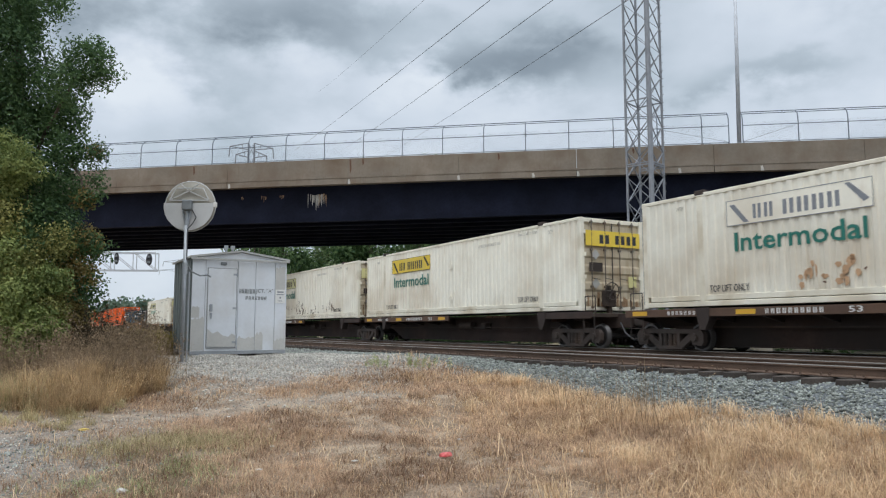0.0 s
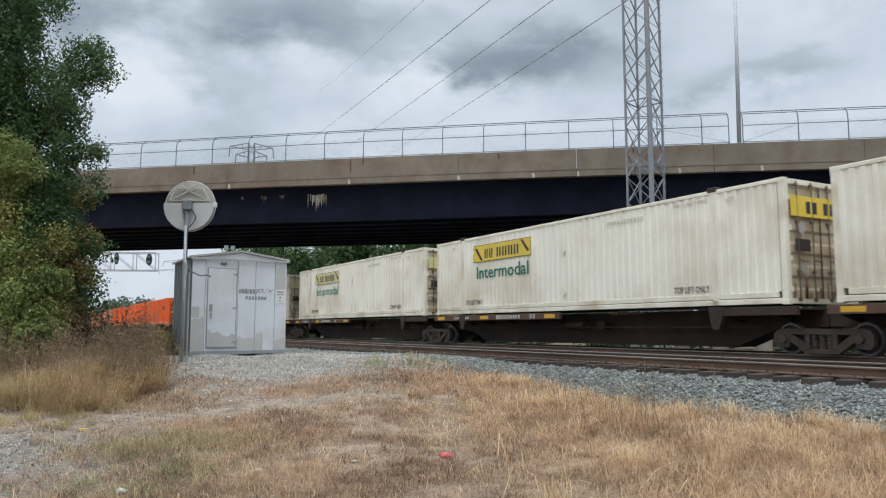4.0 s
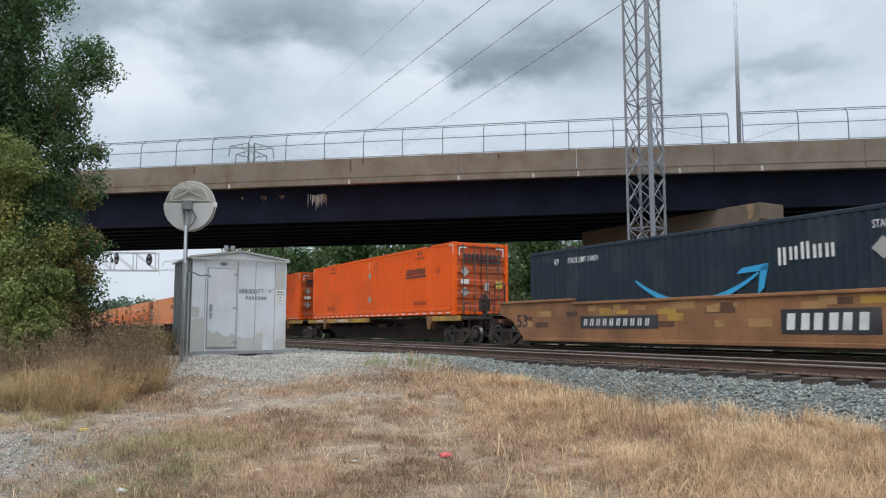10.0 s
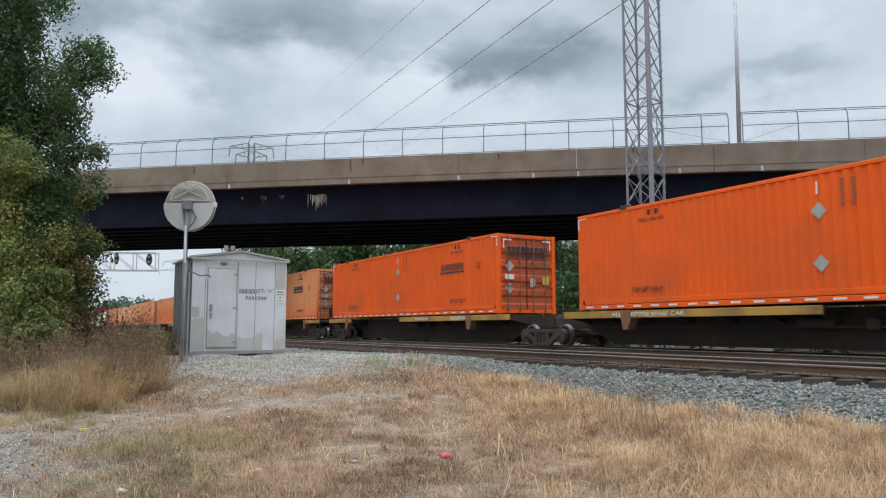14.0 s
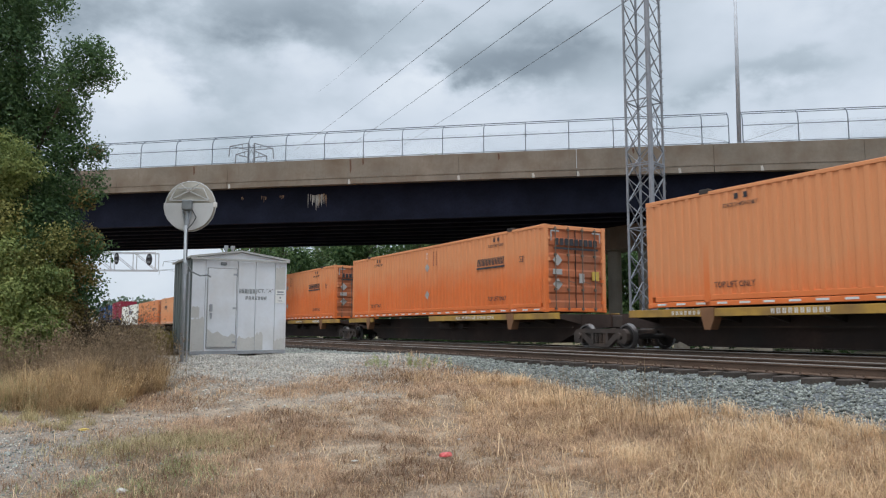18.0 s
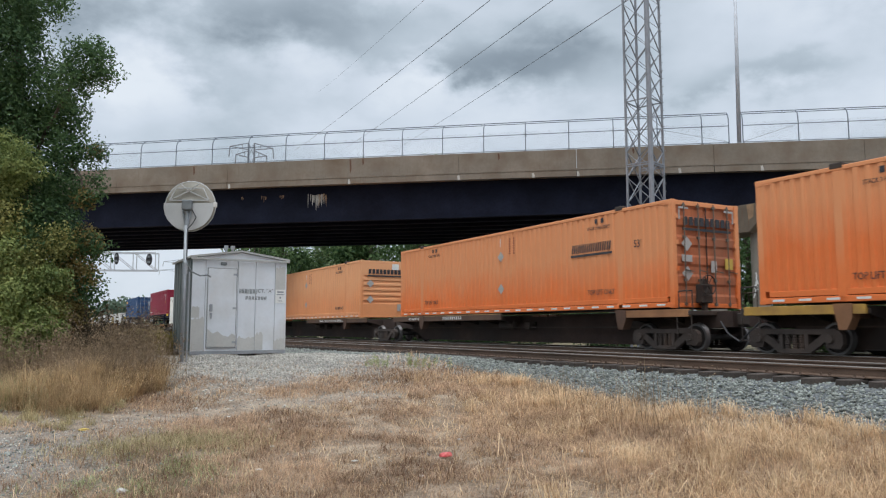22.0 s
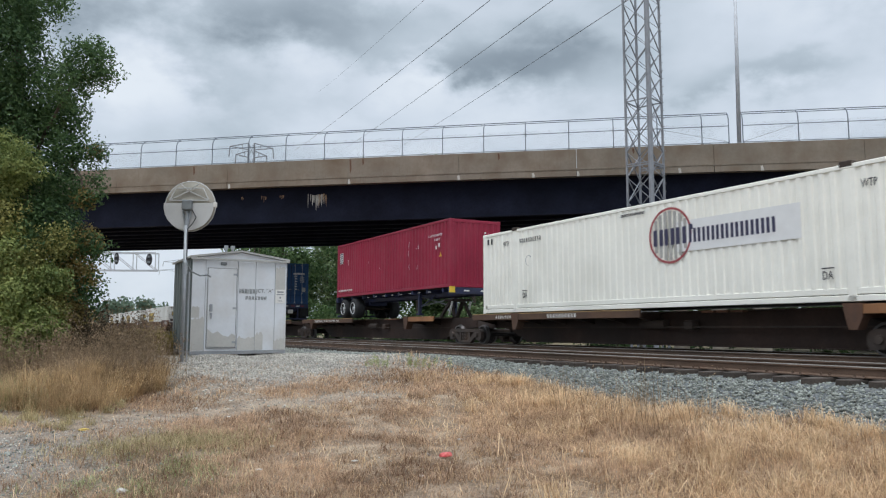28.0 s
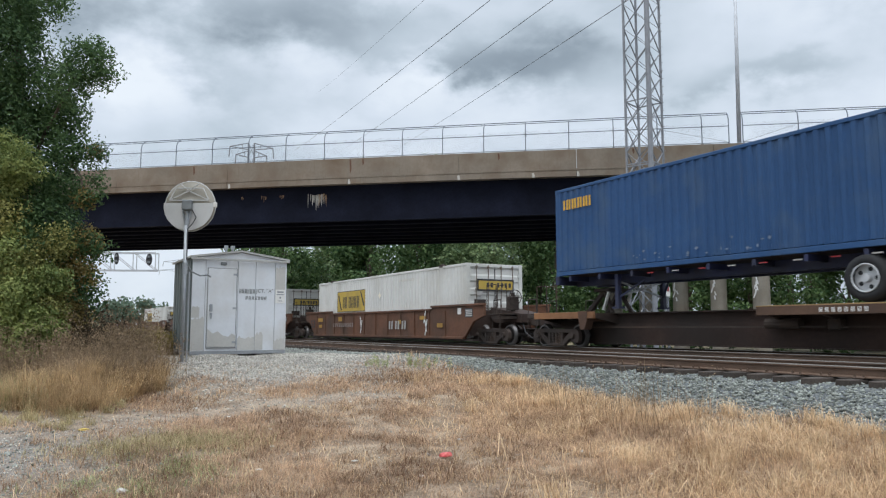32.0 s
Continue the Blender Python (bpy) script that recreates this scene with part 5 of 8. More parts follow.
    # door panel
    xe = C_LEN + 0.022
    bm = B()
    if low:
        bx(bm, xe - 0.012, xe, -0.78, 0.80, 2.34, 2.68)
    else:
        bx(bm, xe - 0.012, xe, -1.10, 1.12, 2.02, 2.50)
    pan = part("door_panel", bm, decal, root, "yellow panel across the doors")
    if low:
        pan.location.z = -0.45
    bm = B()
    for i in range(6):
        yy = -0.55 + i * 0.24 + (0.16 if i > 1 else 0)
        if low:
            bx(bm, xe, xe + 0.004, yy * 0.75, yy * 0.75 + 0.11, 2.42, 2.60)
        else:
            bx(bm, xe, xe + 0.004, yy, yy + 0.15, 2.10, 2.38)
    if low:
        for c in ((-0.84, 0.86, 2.28, 2.34), (-0.84, 0.86, 2.68, 2.74), (-0.84, -0.78, 2.34, 2.68), (0.80, 0.86, 2.34, 2.68)):
            bx(bm, xe - 0.012, xe + 0.004, *c)
    part("name_block", bm, M["black"], pan)
    bm = B()
    bx(bm, xe - 0.01, xe, -0.98, -0.45, 1.22, 1.50)
    part("data_plate", bm, M["under"], root, "dark printed data plate")
    for yy, z in ((-0.72, 1.75), (-0.72, 0.85)):
        part("placard", diamond_end(B(), yy, z, 0.17, xe - 0.012), M["silver"], root)
    bm = B()
    bx(bm, xe - 0.01, xe, 0.62, 0.95, 0.75, 1.1)
    part("door_label", bm, M["logo_pale"], root, "pale yellow door label")
    return root


def orange_box(paint, faded_, doors=True):
    lab = ("sun-bleached orange corrugated freight container with dark markings" if faded_ else "bright orange corrugated freight container with dark markings")
    root, near = make_container(lab, paint, "orange", doors=doors)
    y = -C_W / 2 - 0.002
    lx = 12.0 if doors else 2.35
    bm = B()
    blocks(bm, lx, 1.76, 1.78, 0.26, 9, y, 0.18, 0.24)
    plate(bm, [(lx - 0.05, 1.64), (lx + 1.8, 1.64), (lx + 1.83, 1.71), (lx - 0.04, 1.71)], y)
    part("name_block", bm, M["black"], near, "dark slanted name bars with an underline")
    lettering("lettering", "53'", 14.72 if doors else 1.25, y, 1.72, 0.28, 0.22, M["black"], near)
    for x in (2.27, 12.72):
        lettering("lettering", "TOP LIFT ONLY", x, y, 0.46, 1.18, 0.15, M["black"], near)
    for x in (2.6, 12.75):
        lettering("lettering", "STACK 3 HIGH ONLY", x, y, 2.40, 1.0, 0.10, M["black"], near)
        bm = B()
        for k in (0.35, 0.62):
            bx(bm, x + k, x + k + 0.11, y - 0.006, y, 2.58, 2.72)
        part("lift_mark", bm, M["black"], near)
    for z in (2.0, 0.86):
        bm = B()
        diamond(bm, 8.04, z, 0.19, y)
        part("placard", bm, M["silver"], near, "grey diamond placard")
    bm = B()
    bx(bm, 8.0, 8.035, y - 0.004, y, 2.36, 2.64)
    part("number_strip", bm, M["white_mark"], near)
    for x in (8.55, 8.8):
        bm = B()
        for k in range(7):
            bx(bm, x, x + 0.09, y - 0.003, y, 2.05 + k * 0.085, 2.11 + k * 0.085)
        part("number_block", bm, M["dim_mark"], near)
    # reflective dashes along the foot
    bm = B()
    for i in range(24):
        x = 0.35 + i * 0.66
        bx(bm, x, x + 0.30, y - 0.004, y, 0.065, 0.115)
    part("reflector_tape", bm, M["white_mark"], near, "white reflective dashes")
    bm = B()
    bx(bm, 0.03, 0.07, y - 0.004, y, H0 - 0.45, H0 - 0.14)
    bx(bm, C_LEN - 0.07, C_LEN - 0.03, y - 0.004, y, H0 - 0.45, H0 - 0.14)
    bx(bm, 0.03, 0.40, y - 0.004, y, H0 - 0.13, H0 - 0.10)
    bx(bm, C_LEN - 0.40, C_LEN - 0.03, y - 0.004, y, H0 - 0.13, H0 - 0.10)
    part("corner_mark", bm, M["white_mark"] if not faded_ else paint, near)
    xe = C_LEN + 0.012
    bm = B()
    for i in range(9):
        yy = -0.88 + i * 0.205
        bx(bm, xe - 0.012, xe, yy, yy + 0.15, 2.22, 2.45)
    bx(bm, xe - 0.012, xe, -0.92, 0.95, 2.08, 2.15)
    part("name_block", bm, M["black"], root)
    for z in (1.72, 0.92):
        part("placard", diamond_end(B(), -0.78, z, 0.2, xe - 0.012), M["silver"], root)
    if doors:
        bm = B()
        bx(bm, xe - 0.012, xe, -0.98, -0.6, 1.24, 1.42)
        part("data_plate", bm, M["white_mark"] if not faded_ else M["silver"], root)
        bm = B()
        bx(bm, xe - 0.012, xe, 0.12, 0.34, 0.98, 1.3)
        part("data_plate", bm, M["silver"], root)
        bm = B()
        bx(bm, xe - 0.012, xe, 0.68, 0.98, 1.08, 1.38)
        part("door_label", bm, M["logo_dull"], root)
        bm = B()
        for a, b in ((-1.06, -0.7), (0.7, 1.06)):
            bx(bm, xe - 0.012, xe, a, b, 2.66, 2.71)
        for a in (-1.06, 1.02):
            bx(bm, xe - 0.012, xe, a, a + 0.04, 2.36, 2.66)
        part("corner_mark", bm, M["white_mark"] if not faded_ else M["silver"], root)
    else:
        bm = B()
        bx(bm, xe, xe + 0.01, 0.42, 0.80, 2.45, 2.75)
        part("data_plate", bm, M["white_mark"], root, "white plate with a dark frame")
        bm = B()
        bx(bm, xe, xe + 0.008, 0.72, 0.92, 0.35, 0.7)
        part("data_plate", bm, M["silver"], root)
    return root


H0 = C_H


def forwarder_box():
    root, near = make_container("clean white freight container with indigo bars and a red ring", M["clean_white"], "forwarder", doors=False)
    y = -C_W / 2 - 0.002
    bm = B()
    plate(bm, [(9.4, 1.45), (13.05, 1.45), (13.05, 2.25), (9.4, 2.25)], y, 0.002)
    part("name_patch", bm, M["lilac"], near, "pale grey patch behind the name")
    bm = B()
    ring(bm, (9.2, 1.92), 0.69, 0.75, y - 0.003, 40, 0.003)
    part("emblem_ring", bm, M["ring_red"], near, "dull red ring")
    bm = B()
    for i in range(7):
        x = 8.66 + i * 0.17
        h = math.sqrt(max(0.02, 0.66 ** 2 - (x + 0.05 - 9.2) ** 2))
        plate(bm, [(x, 1.92 - h), (x + 0.10, 1.92 - h), (x + 0.10, 1.92 + h), (x, 1.92 + h)], y - 0.002, 0.002)
    part("emblem_block", bm, M["silver"], near)
    bm = B()
    blocks(bm, 8.62, 1.66, 1.2, 0.44, 3, y - 0.006, 0, 0.14)
    blocks(bm, 9.86, 1.66, 2.6, 0.36, 9, y - 0.006, 0, 0.2)
    bx(bm, 9.86, 9.99, y - 0.01, y - 0.006, 2.0, 2.14)
    part("name_block", bm, M["indigo"], near, "indigo name bars")
    for x in (14.45, 1.35):
        lettering("lettering", "WTP", x, y, 2.35, 0.34, 0.17, M["black"], near)
    for x in (13.5, 2.5):
        lettering("lettering", "DA", x, y, 0.50, 0.24, 0.18, M["black"], near)
        bm = B()
        bx(bm, x - 0.02, x + 0.27, y - 0.004, y, 0.73, 0.755)
        part("arrow", bm, M["black"], near)
    bm = B()
    blocks(bm, 2.35, 2.38, 1.25, 0.15, 10, y, 0, 0.55)
    part("number_block", bm, M["black"], near)
    bm = B()
    blocks(bm, 7.35, 2.62, 0.95, 0.08, 16, y, 0, 0.3)
    part("number_block", bm, M["black"], near)
    for x in (0.32, 0.55, 15.4, 15.62):
        bm = B()
        bx(bm, x, x + 0.1, y - 0.01, y, 2.50, 2.70)
        part("lift_mark", bm, M["black"], near)
    bm = B()
    ring(bm, (2.85, 1.75), 0.16, 0.175, y, 14, 0.003, 0.4, 4.5)
    part("scratch", bm, M["grey_letter"], near)
    xe = C_LEN + 0.0
    bm = B()
    bx(bm, xe, xe + 0.006, -0.65, 0.55, 2.28, 2.62)
    p = part("name_patch", bm, M["lilac"], root)
    bm = B()
    for i in range(3):
        bx(bm, xe + 0.006, xe + 0.01, -0.25 + i * 0.2, -0.10 + i * 0.2, 2.33, 2.5)
    part("name_block", bm, M["indigo"], p)
    bm = B()
    for i in range(9):
        bx(bm, xe, xe + 0.006, -0.4 + i * 0.12, -0.32 + i * 0.12, 2.04, 2.12)
    part("number_block", bm, M["black"], root)
    for yy, z, w, h, mm in ((-0.1, 1.55, 0.3, 0.14, "black"), (-0.42, 0.92, 0.2, 0.1, "brown"), (0.0, 0.72, 0.9, 0.28, "lilac")):
        bm = B()
        bx(bm, xe, xe + 0.008, yy, yy + w, z, z + h)
        part("data_plate", bm, M[mm], root)
    return root


def navy_box():
    root, near = make_container("dark navy freight container with a light blue curved stroke", M["navy"], "navy")
    y = -C_W / 2 - 0.002
    # stroke: a long upward arc with a hooked head
    bm = B()
    n = 26
    for i in range(n):
        def edge(k):
            t = k / n
            x = 4.95 + 4.0 * t
            mid = 1.72 - 0.66 * (1 - (2 * t - 1) ** 2) * (1.0 if t < 0.5 else 0.96) - 0.02 * t
            th = 0.03 + 0.13 * math.sin(math.pi * min(1, t * 0.9 + 0.06))
            return x, mid - th * 0.5 - 0.02, mid + th * 0.5
        a, b = edge(i), edge(i + 1)
        plate(bm, [(a[0], a[1]), (b[0], b[1]), (b[0], b[2]), (a[0], a[2])], y)
    plate(bm, [(8.35, 1.70), (8.5, 1.83), (9.2, 1.90), (9.2, 1.74)], y)
    plate(bm, [(9.02, 1.82), (9.24, 1.90), (9.10, 1.34), (8.92, 1.18)], y)
    part("curved_stroke", bm, M["sky_blue"], near, "light blue curved stroke with a hooked end")
    bm = B()
    for i, (h0, h1) in enumerate(((2.02, 2.42), (2.12, 2.42), (2.12, 2.50), (2.12, 2.42), (2.12, 2.42))):
        x = 9.5 + i * 0.29
        for p in (x, x + 0.13):
            plate(bm, [(p, h0 - 0.2), (p + 0.07, h0 - 0.2), (p + 0.07, h1 - 0.2), (p, h1 - 0.2)], y)
    part("name_block", bm, M["white_mark"], near)
    for x in (2.0, 11.7):
        lettering("lettering", "STACK LIMIT 3 HIGH", x, y, 2.42, 1.4, 0.17, M["white_mark"], near)
    lettering("lettering", "WTP", 1.3, y, 2.40, 0.24, 0.2, M["white_mark"], near)
    bm = B()
    blocks(bm, 13.9, 2.36, 1.3, 0.17, 9, y, 0, 0.35)
    part("number_block", bm, M["white_mark"], near)
    for x in (11.9, 12.55):
        bm = B()
        diamond(bm, x, 2.02, 0.24, y)
        part("placard", bm, M["silver"], near)
    bm = B()
    bx(bm, 15.6, 16.05, y - 0.004, y, 2.66, 2.72)
    bx(bm, 16.0, 16.05, y - 0.004, y, 2.3, 2.66)
    part("corner_mark", bm, M["white_mark"], near)
    xe = C_LEN + 0.012
    for yy in (-0.85, -0.3):
        part("placard", diamond_end(B(), yy, 1.55, 0.25, xe - 0.01), M["silver"], root)
    bm = B()
    for i in range(9):
        bx(bm, xe - 0.012, xe, 0.05 + i * 0.105, 0.12 + i * 0.105, 2.1, 2.25)
    part("number_block", bm, M["white_mark"], root)
    bm = B()
    bx(bm, xe - 0.012, xe, 0.8, 1.06, 2.66, 2.72)
    bx(bm, xe - 0.012, xe, 1.02, 1.06, 2.36, 2.66)
    bx(bm, xe - 0.012, xe, -1.06, -0.7, 2.66, 2.72)
    part("corner_mark", bm, M["white_mark"], root)
    return root


# ---- trucks, wheels and cars ----
WHEEL_R = 0.355            # these cars run on small wheels


def make_truck(parent, x):
    """Four-wheel truck: bolster, two cast side frames with springs, two wheelsets."""
    bm = B()
    bx(bm, -0.22, 0.22, -0.95, 0.95, 0.36, 0.56, 0.02)
    t = part("truck", bm, M["truck_iron"], parent, "grimy cast steel truck")
    t.matrix_local = Matrix.Translation((x, 0, 0))
    for s in (-1, 1):
        y0, y1 = (-1.06, -0.92) if s < 0 else (0.92, 1.06)
        bm = B()
        prism(bm, [(-1.10, 0.14), (-1.17, 0.24), (-1.17, 0.44), (-1.10, 0.53), (-0.98, 0.575), (0.98, 0.575), (1.10, 0.53), (1.17, 0.44), (1.17, 0.24), (1.10, 0.14), (0.80, 0.16),
                   (0.72, 0.45), (-0.72, 0.45), (-0.80, 0.16)], y0, y1)
        for k in (-1, 1):
            prism(bm, [(k * 0.86, 0.36), (k * 0.70, 0.46), (k * 0.30, 0.17), (k * 0.42, 0.06)], y0 + 0.01, y1 - 0.01)
            prism(bm, [(k * 0.27, 0.46), (k * 0.37, 0.46), (k * 0.37, 0.10), (k * 0.27, 0.10)], y0, y1)
        prism(bm, [(-0.42, 0.035), (0.42, 0.035), (0.44, 0.12), (-0.44, 0.12)], y0, y1)
        part("side_frame", bm, M["truck_iron"], t)
        for k in (-0.18, 0.0, 0.18):
            bm = B()
            for j in range(6):
                tube(bm, (k, s * 0.99, 0.12 + j * 0.055), (k, s * 0.99, 0.15 + j * 0.055), 0.075, 10, 0.06)
                tube(bm, (k, s * 0.99, 0.15 + j * 0.055), (k, s * 0.99, 0.175 + j * 0.055), 0.06, 10, 0.075)
            bmesh.ops.remove_doubles(bm, verts=bm.verts, dist=0.001)
            part("spring", bm, M["under"], t)
        for k in (-0.89, 0.89):
            bm = B()
            tube(bm, (k, s * 1.0, 0.355), (k, s * 1.13, 0.355), 0.11, 12, 0.09)
            part("bearing_cap", bm, M["truck_iron"], t)
    for k in (-0.89, 0.89):
        bm = B()
        tube(bm, (0, -1.0, 0), (0, 1.0, 0), 0.075, 10)
        w = part("wheelset", bm, M["wheel"], t, "steel axle with two wheels")
        w.matrix_local = Matrix.Translation((k, 0, WHEEL_R))
        for s in (-1, 1):
            bm = B()
            n = 28
            prof = [(0.075, 0.09), (0.13, 0.10), (0.15, 0.045), (0.28, 0.025), (0.30, 0.065), (WHEEL_R - 0.004, 0.065), (WHEEL_R + 0.025, -0.05), (WHEEL_R + 0.025, -0.075), (0.30, -0.075), (0.28, -0.02), (0.15, -0.04), (0.075, -0.09)]
            rings = []
            for i in range(n):
                a = 2 * math.pi * i / n
                rings.append([bm.verts.new((r * math.cos(a), s * (0.755 + o), r * math.sin(a))) for r, o in prof])
            for i in range(n):
                for j in range(len(prof) - 1):
                    bm.faces.new((rings[i][j], rings[(i + 1) % n][j], rings[(i + 1) % n][j + 1], rings[i][j + 1]))
            bmesh.ops.recalc_face_normals(bm, faces=bm.faces)
            me = bpy.data.meshes.new("wheel")
            for i, f in enumerate(bm.faces):
                f.material_index = 1 if (i % (len(prof) - 1)) in (4, 5) else 0
            bm.to_mesh(me)
            bm.free()
            me.materials.append(M["wheel"]), me.materials.append(M["tread"])
            o = new("wheel", me)
            o.parent = w
        WHEELS.append((w, k))
    return t


TRUCK = []


def add_truck(parent, x):
    if not TRUCK:
        TRUCK.append(make_truck(parent, x))
        return TRUCK[0]
    src = TRUCK[0]
    made = {}
    for o in (src, *src.children_recursive):
        c = o.copy()
        scene.collection.objects.link(c)
        made[o] = c
        c.parent = made.get(o.parent, parent)
        if o.name.startswith("wheelset"):
            WHEELS.append((c, o.location.x))
    made[src].matrix_local = Matrix.Translation((x, 0, 0))
    return made[src]


def hand_brake(root, x):
    bm = B()
    bar(bm, (x, -0.35, 0.95), (x, -0.35, 1.9), 0.12)
    bx(bm, x - 0.12, x + 0.12, -0.55, -0.15, 1.25, 1.75, 0.02)
    part("brake_stand", bm, M["under"], root)
    bm = B()
    n = 18
    for i in range(n):
        a, b = 2 * math.pi * i / n, 2 * math.pi * (i + 1) / n
        tube(bm, (x + 0.16, -0.35 + 0.27 * math.cos(a), 1.72 + 0.27 * math.sin(a)), (x + 0.16, -0.35 + 0.27 * math.cos(b), 1.72 + 0.27 * math.sin(b)), 0.016, 5, cap=False)
        if i % 3 == 0:
            tube(bm, (x + 0.14, -0.35, 1.72), (x + 0.16, -0.35 + 0.27 * math.cos(a), 1.72 + 0.27 * math.sin(a)), 0.012, 5)
    part("brake_wheel", bm, M["truck_iron"], root, "spoked hand brake wheel")


def end_gear(root, x, s, rail_z=1.55):
    """Coupler, steps, grab irons and hoses at a coupled end; s is the way out."""
    bm = B()
    bx(bm, min(x, x - s * 1.5), max(x, x - s * 1.5), -0.12, 0.12, 0.70, 0.92, 0.015)
    bx(bm, min(x + s * 0.02, x - s * 0.28), max(x + s * 0.02, x - s * 0.28), -0.20, 0.20, 0.66, 0.98, 0.03)
    part("coupler", bm, M["truck_iron"], root, "rusty knuckle coupler")
    bm = B()
    e = x - s * 0.75
    bx(bm, min(e, e - s * 0.5), max(e, e - s * 0.5), -1.3, 1.3, 0.92, 1.04, 0.01)
    part("end_sill", bm, M["under"], root)
    for sy in (-1, 1):
        bm = B()
        for z in (0.30, 0.58):
            bar(bm, (e - s * 0.02, sy * 1.28, z), (e - s * 0.50, sy * 1.28, z), 0.05, 0.02)
        for xx in (e - s * 0.02, e - s * 0.50):
            bar(bm, (xx, sy * 1.28, 0.28), (xx, sy * 1.28, 0.95), 0.02)
        part("step", bm, M["truck_iron"], root)
        bm = B()
        for a, b in (((e, 1.04), (e, rail_z)), ((e, rail_z), (e - s * 0.45, rail_z)), ((e - s * 0.45, rail_z), (e - s * 0.45, 1.04))):
            tube(bm, (a[0], sy * 1.25, a[1]), (b[0], sy * 1.25, b[1]), 0.016, 6)
        part("grab_iron", bm, M["truck_iron"], root)
    bm = B()
    pts = [Vector((x - s * 0.6, -0.4, 0.75)), Vector((x - s * 0.3, -0.5, 0.45)), Vector((x, -0.45, 0.25)), Vector((x + s * 0.15, -0.35, 0.30))]
    for p, q in zip(pts, pts[1:]):
        tube(bm, p, q, 0.025, 6)
    part("air_hose", bm, M["cable"], root)


def make_spine(label, xa, xb, rear, front, deck, style, text=""):
    """One platform of a spine car. xa, xb: its ends; rear and front say whether they are coupled or share a truck."""
    root = thing("spine_car", pose(0, 0, 0), label, "railcar", "cars of the freight train")
    ia, ib = xa + 0.25, xb - 0.25
    bm = B()
    prism(bm, [(ia, 1.02), (ib, 1.02), (ib, 0.62), (ib - 1.3, 0.58), (ib - 2.5, 0.13), (ia + 2.5, 0.13), (ia + 1.3, 0.58), (ia, 0.62)], -0.36, 0.36)
    part("centre_sill", bm, M["sill"], root, "deep brown centre sill")
    bm = B()
    bx(bm, ia + 2.4, ib - 2.4, -0.55, 0.55, 1.02, 1.05)
    bx(bm, ia + 2.6, ib - 2.6, -0.46, 0.46, 0.11, 0.135)
    part("sill_flange", bm, M["sill"], root)
    side = {"yellow": M["yellow"], "rust": M["rust_side"], "brown": M["rust_side"]}[style]
    # trailer deck at one end, short supports at the other
    if deck == "rear":
        d0, d1, e0, e1 = -0.75, 8.0, 14.0, C_LEN + 0.45
    else:
        d0, d1, e0, e1 = 8.2, C_LEN + 0.65, -0.45, 2.5
    d0, e0, d1, e1 = max(d0, xa + 0.35), max(e0, xa + 0.35), min(d1, xb - 0.35), min(e1, xb - 0.35)
    for a, b, nm in ((d0, d1, "deck"), (e0, e1, "end_platform")):
        bm = B()
        bx(bm, a, b, -1.24, 1.24, 1.00, 1.04)
        dk = part(nm, bm, M["under"], root)
        for sy in (-1, 1):
            y0, y1 = (-1.31, -1.22) if sy < 0 else (1.22, 1.31)
            bm = B()
            bx(bm, a, b, y0, y1, 0.88, 1.08, 0.008)
            part("side_channel", bm, side if nm == "deck" or style == "yellow" else M["tan"] if style == "rust" else M["sill"], dk, "worn painted side channel")
            if style == "rust" and nm == "deck":
                bm = B()
                bx(bm, a, b, y0 - 0.002, y1 + 0.002, 1.08, 1.105, 0.004)
                part("deck_lip", bm, M["lip"], dk, "worn tan lip of the deck")
            if style == "brown" and nm == "deck" and sy < 0:
                for x in (a + 0.3, (a + b) / 2 - 0.6, b - 0.8):
                    bm = B()
                    bx(bm, x, x + 0.55, y0 - 0.004, y0, 0.92, 1.04)
                    part("reflector", bm, M["amber"], dk, "yellow reflector")
        for k in range(int((b - a) / 1.4) + 1):
            x = a + 0.1 + k * 1.4
            for sy in (-1, 1):
                bm = B()
                p = [(x, sy * 0.36, 0.72), (x, sy * 1.22, 0.90), (x, sy * 1.22, 1.0), (x, sy * 0.36, 1.0)]
                va = [bm.verts.new(q) for q in p]
                vb = [bm.verts.new((q[0] + 0.1, q[1], q[2])) for q in p]
                for i in range(4):
                    bm.faces.new((va[i], va[(i + 1) % 4], vb[(i + 1) % 4], vb[i]))
                bm.faces.new(va), bm.faces.new(vb)
                part("outrigger", bm, M["sill"], root)
    # container pedestals
    for x in (2.02, C_LEN - 2.02):
        for sy in (-1, 1):
            bm = B()
            y0, y1 = (-1.33, -1.05) if sy < 0 else (1.05, 1.33)
            prism(bm, [(x - 0.22, 1.10), (x + 0.22, 1.10), (x + 0.20, 0.80), (x + 0.08, 0.55), (x - 0.10, 0.55), (x - 0.16, 0.80)], y0, y1)
            part("pedestal", bm, {"yellow": M["tan"], "rust": M["brown"], "brown": M["sill"]}[style], root)
        bm = B()
        bx(bm, x - 0.12, x + 0.12, -1.06, 1.06, 0.80, 1.02)
        part("bolster", bm, M["brown"], root)
    # brake gear under the sill
    mid = (xa + xb) / 2
    bm = B()
    tube(bm, (mid - 0.6, -0.60, 0.70), (mid + 0.3, -0.60, 0.70), 0.13, 12)
    part("air_tank", bm, M["under"], root)
    bm = B()
    bx(bm, mid + 1.0, mid + 1.3, -0.7, -0.4, 0.55, 0.8, 0.03)
    bar(bm, (ia + 1.5, -0.62, 0.62), (ib - 1.5, -0.62, 0.62), 0.04)
    part("brake_rigging", bm, M["under"], root)
    bm = B()
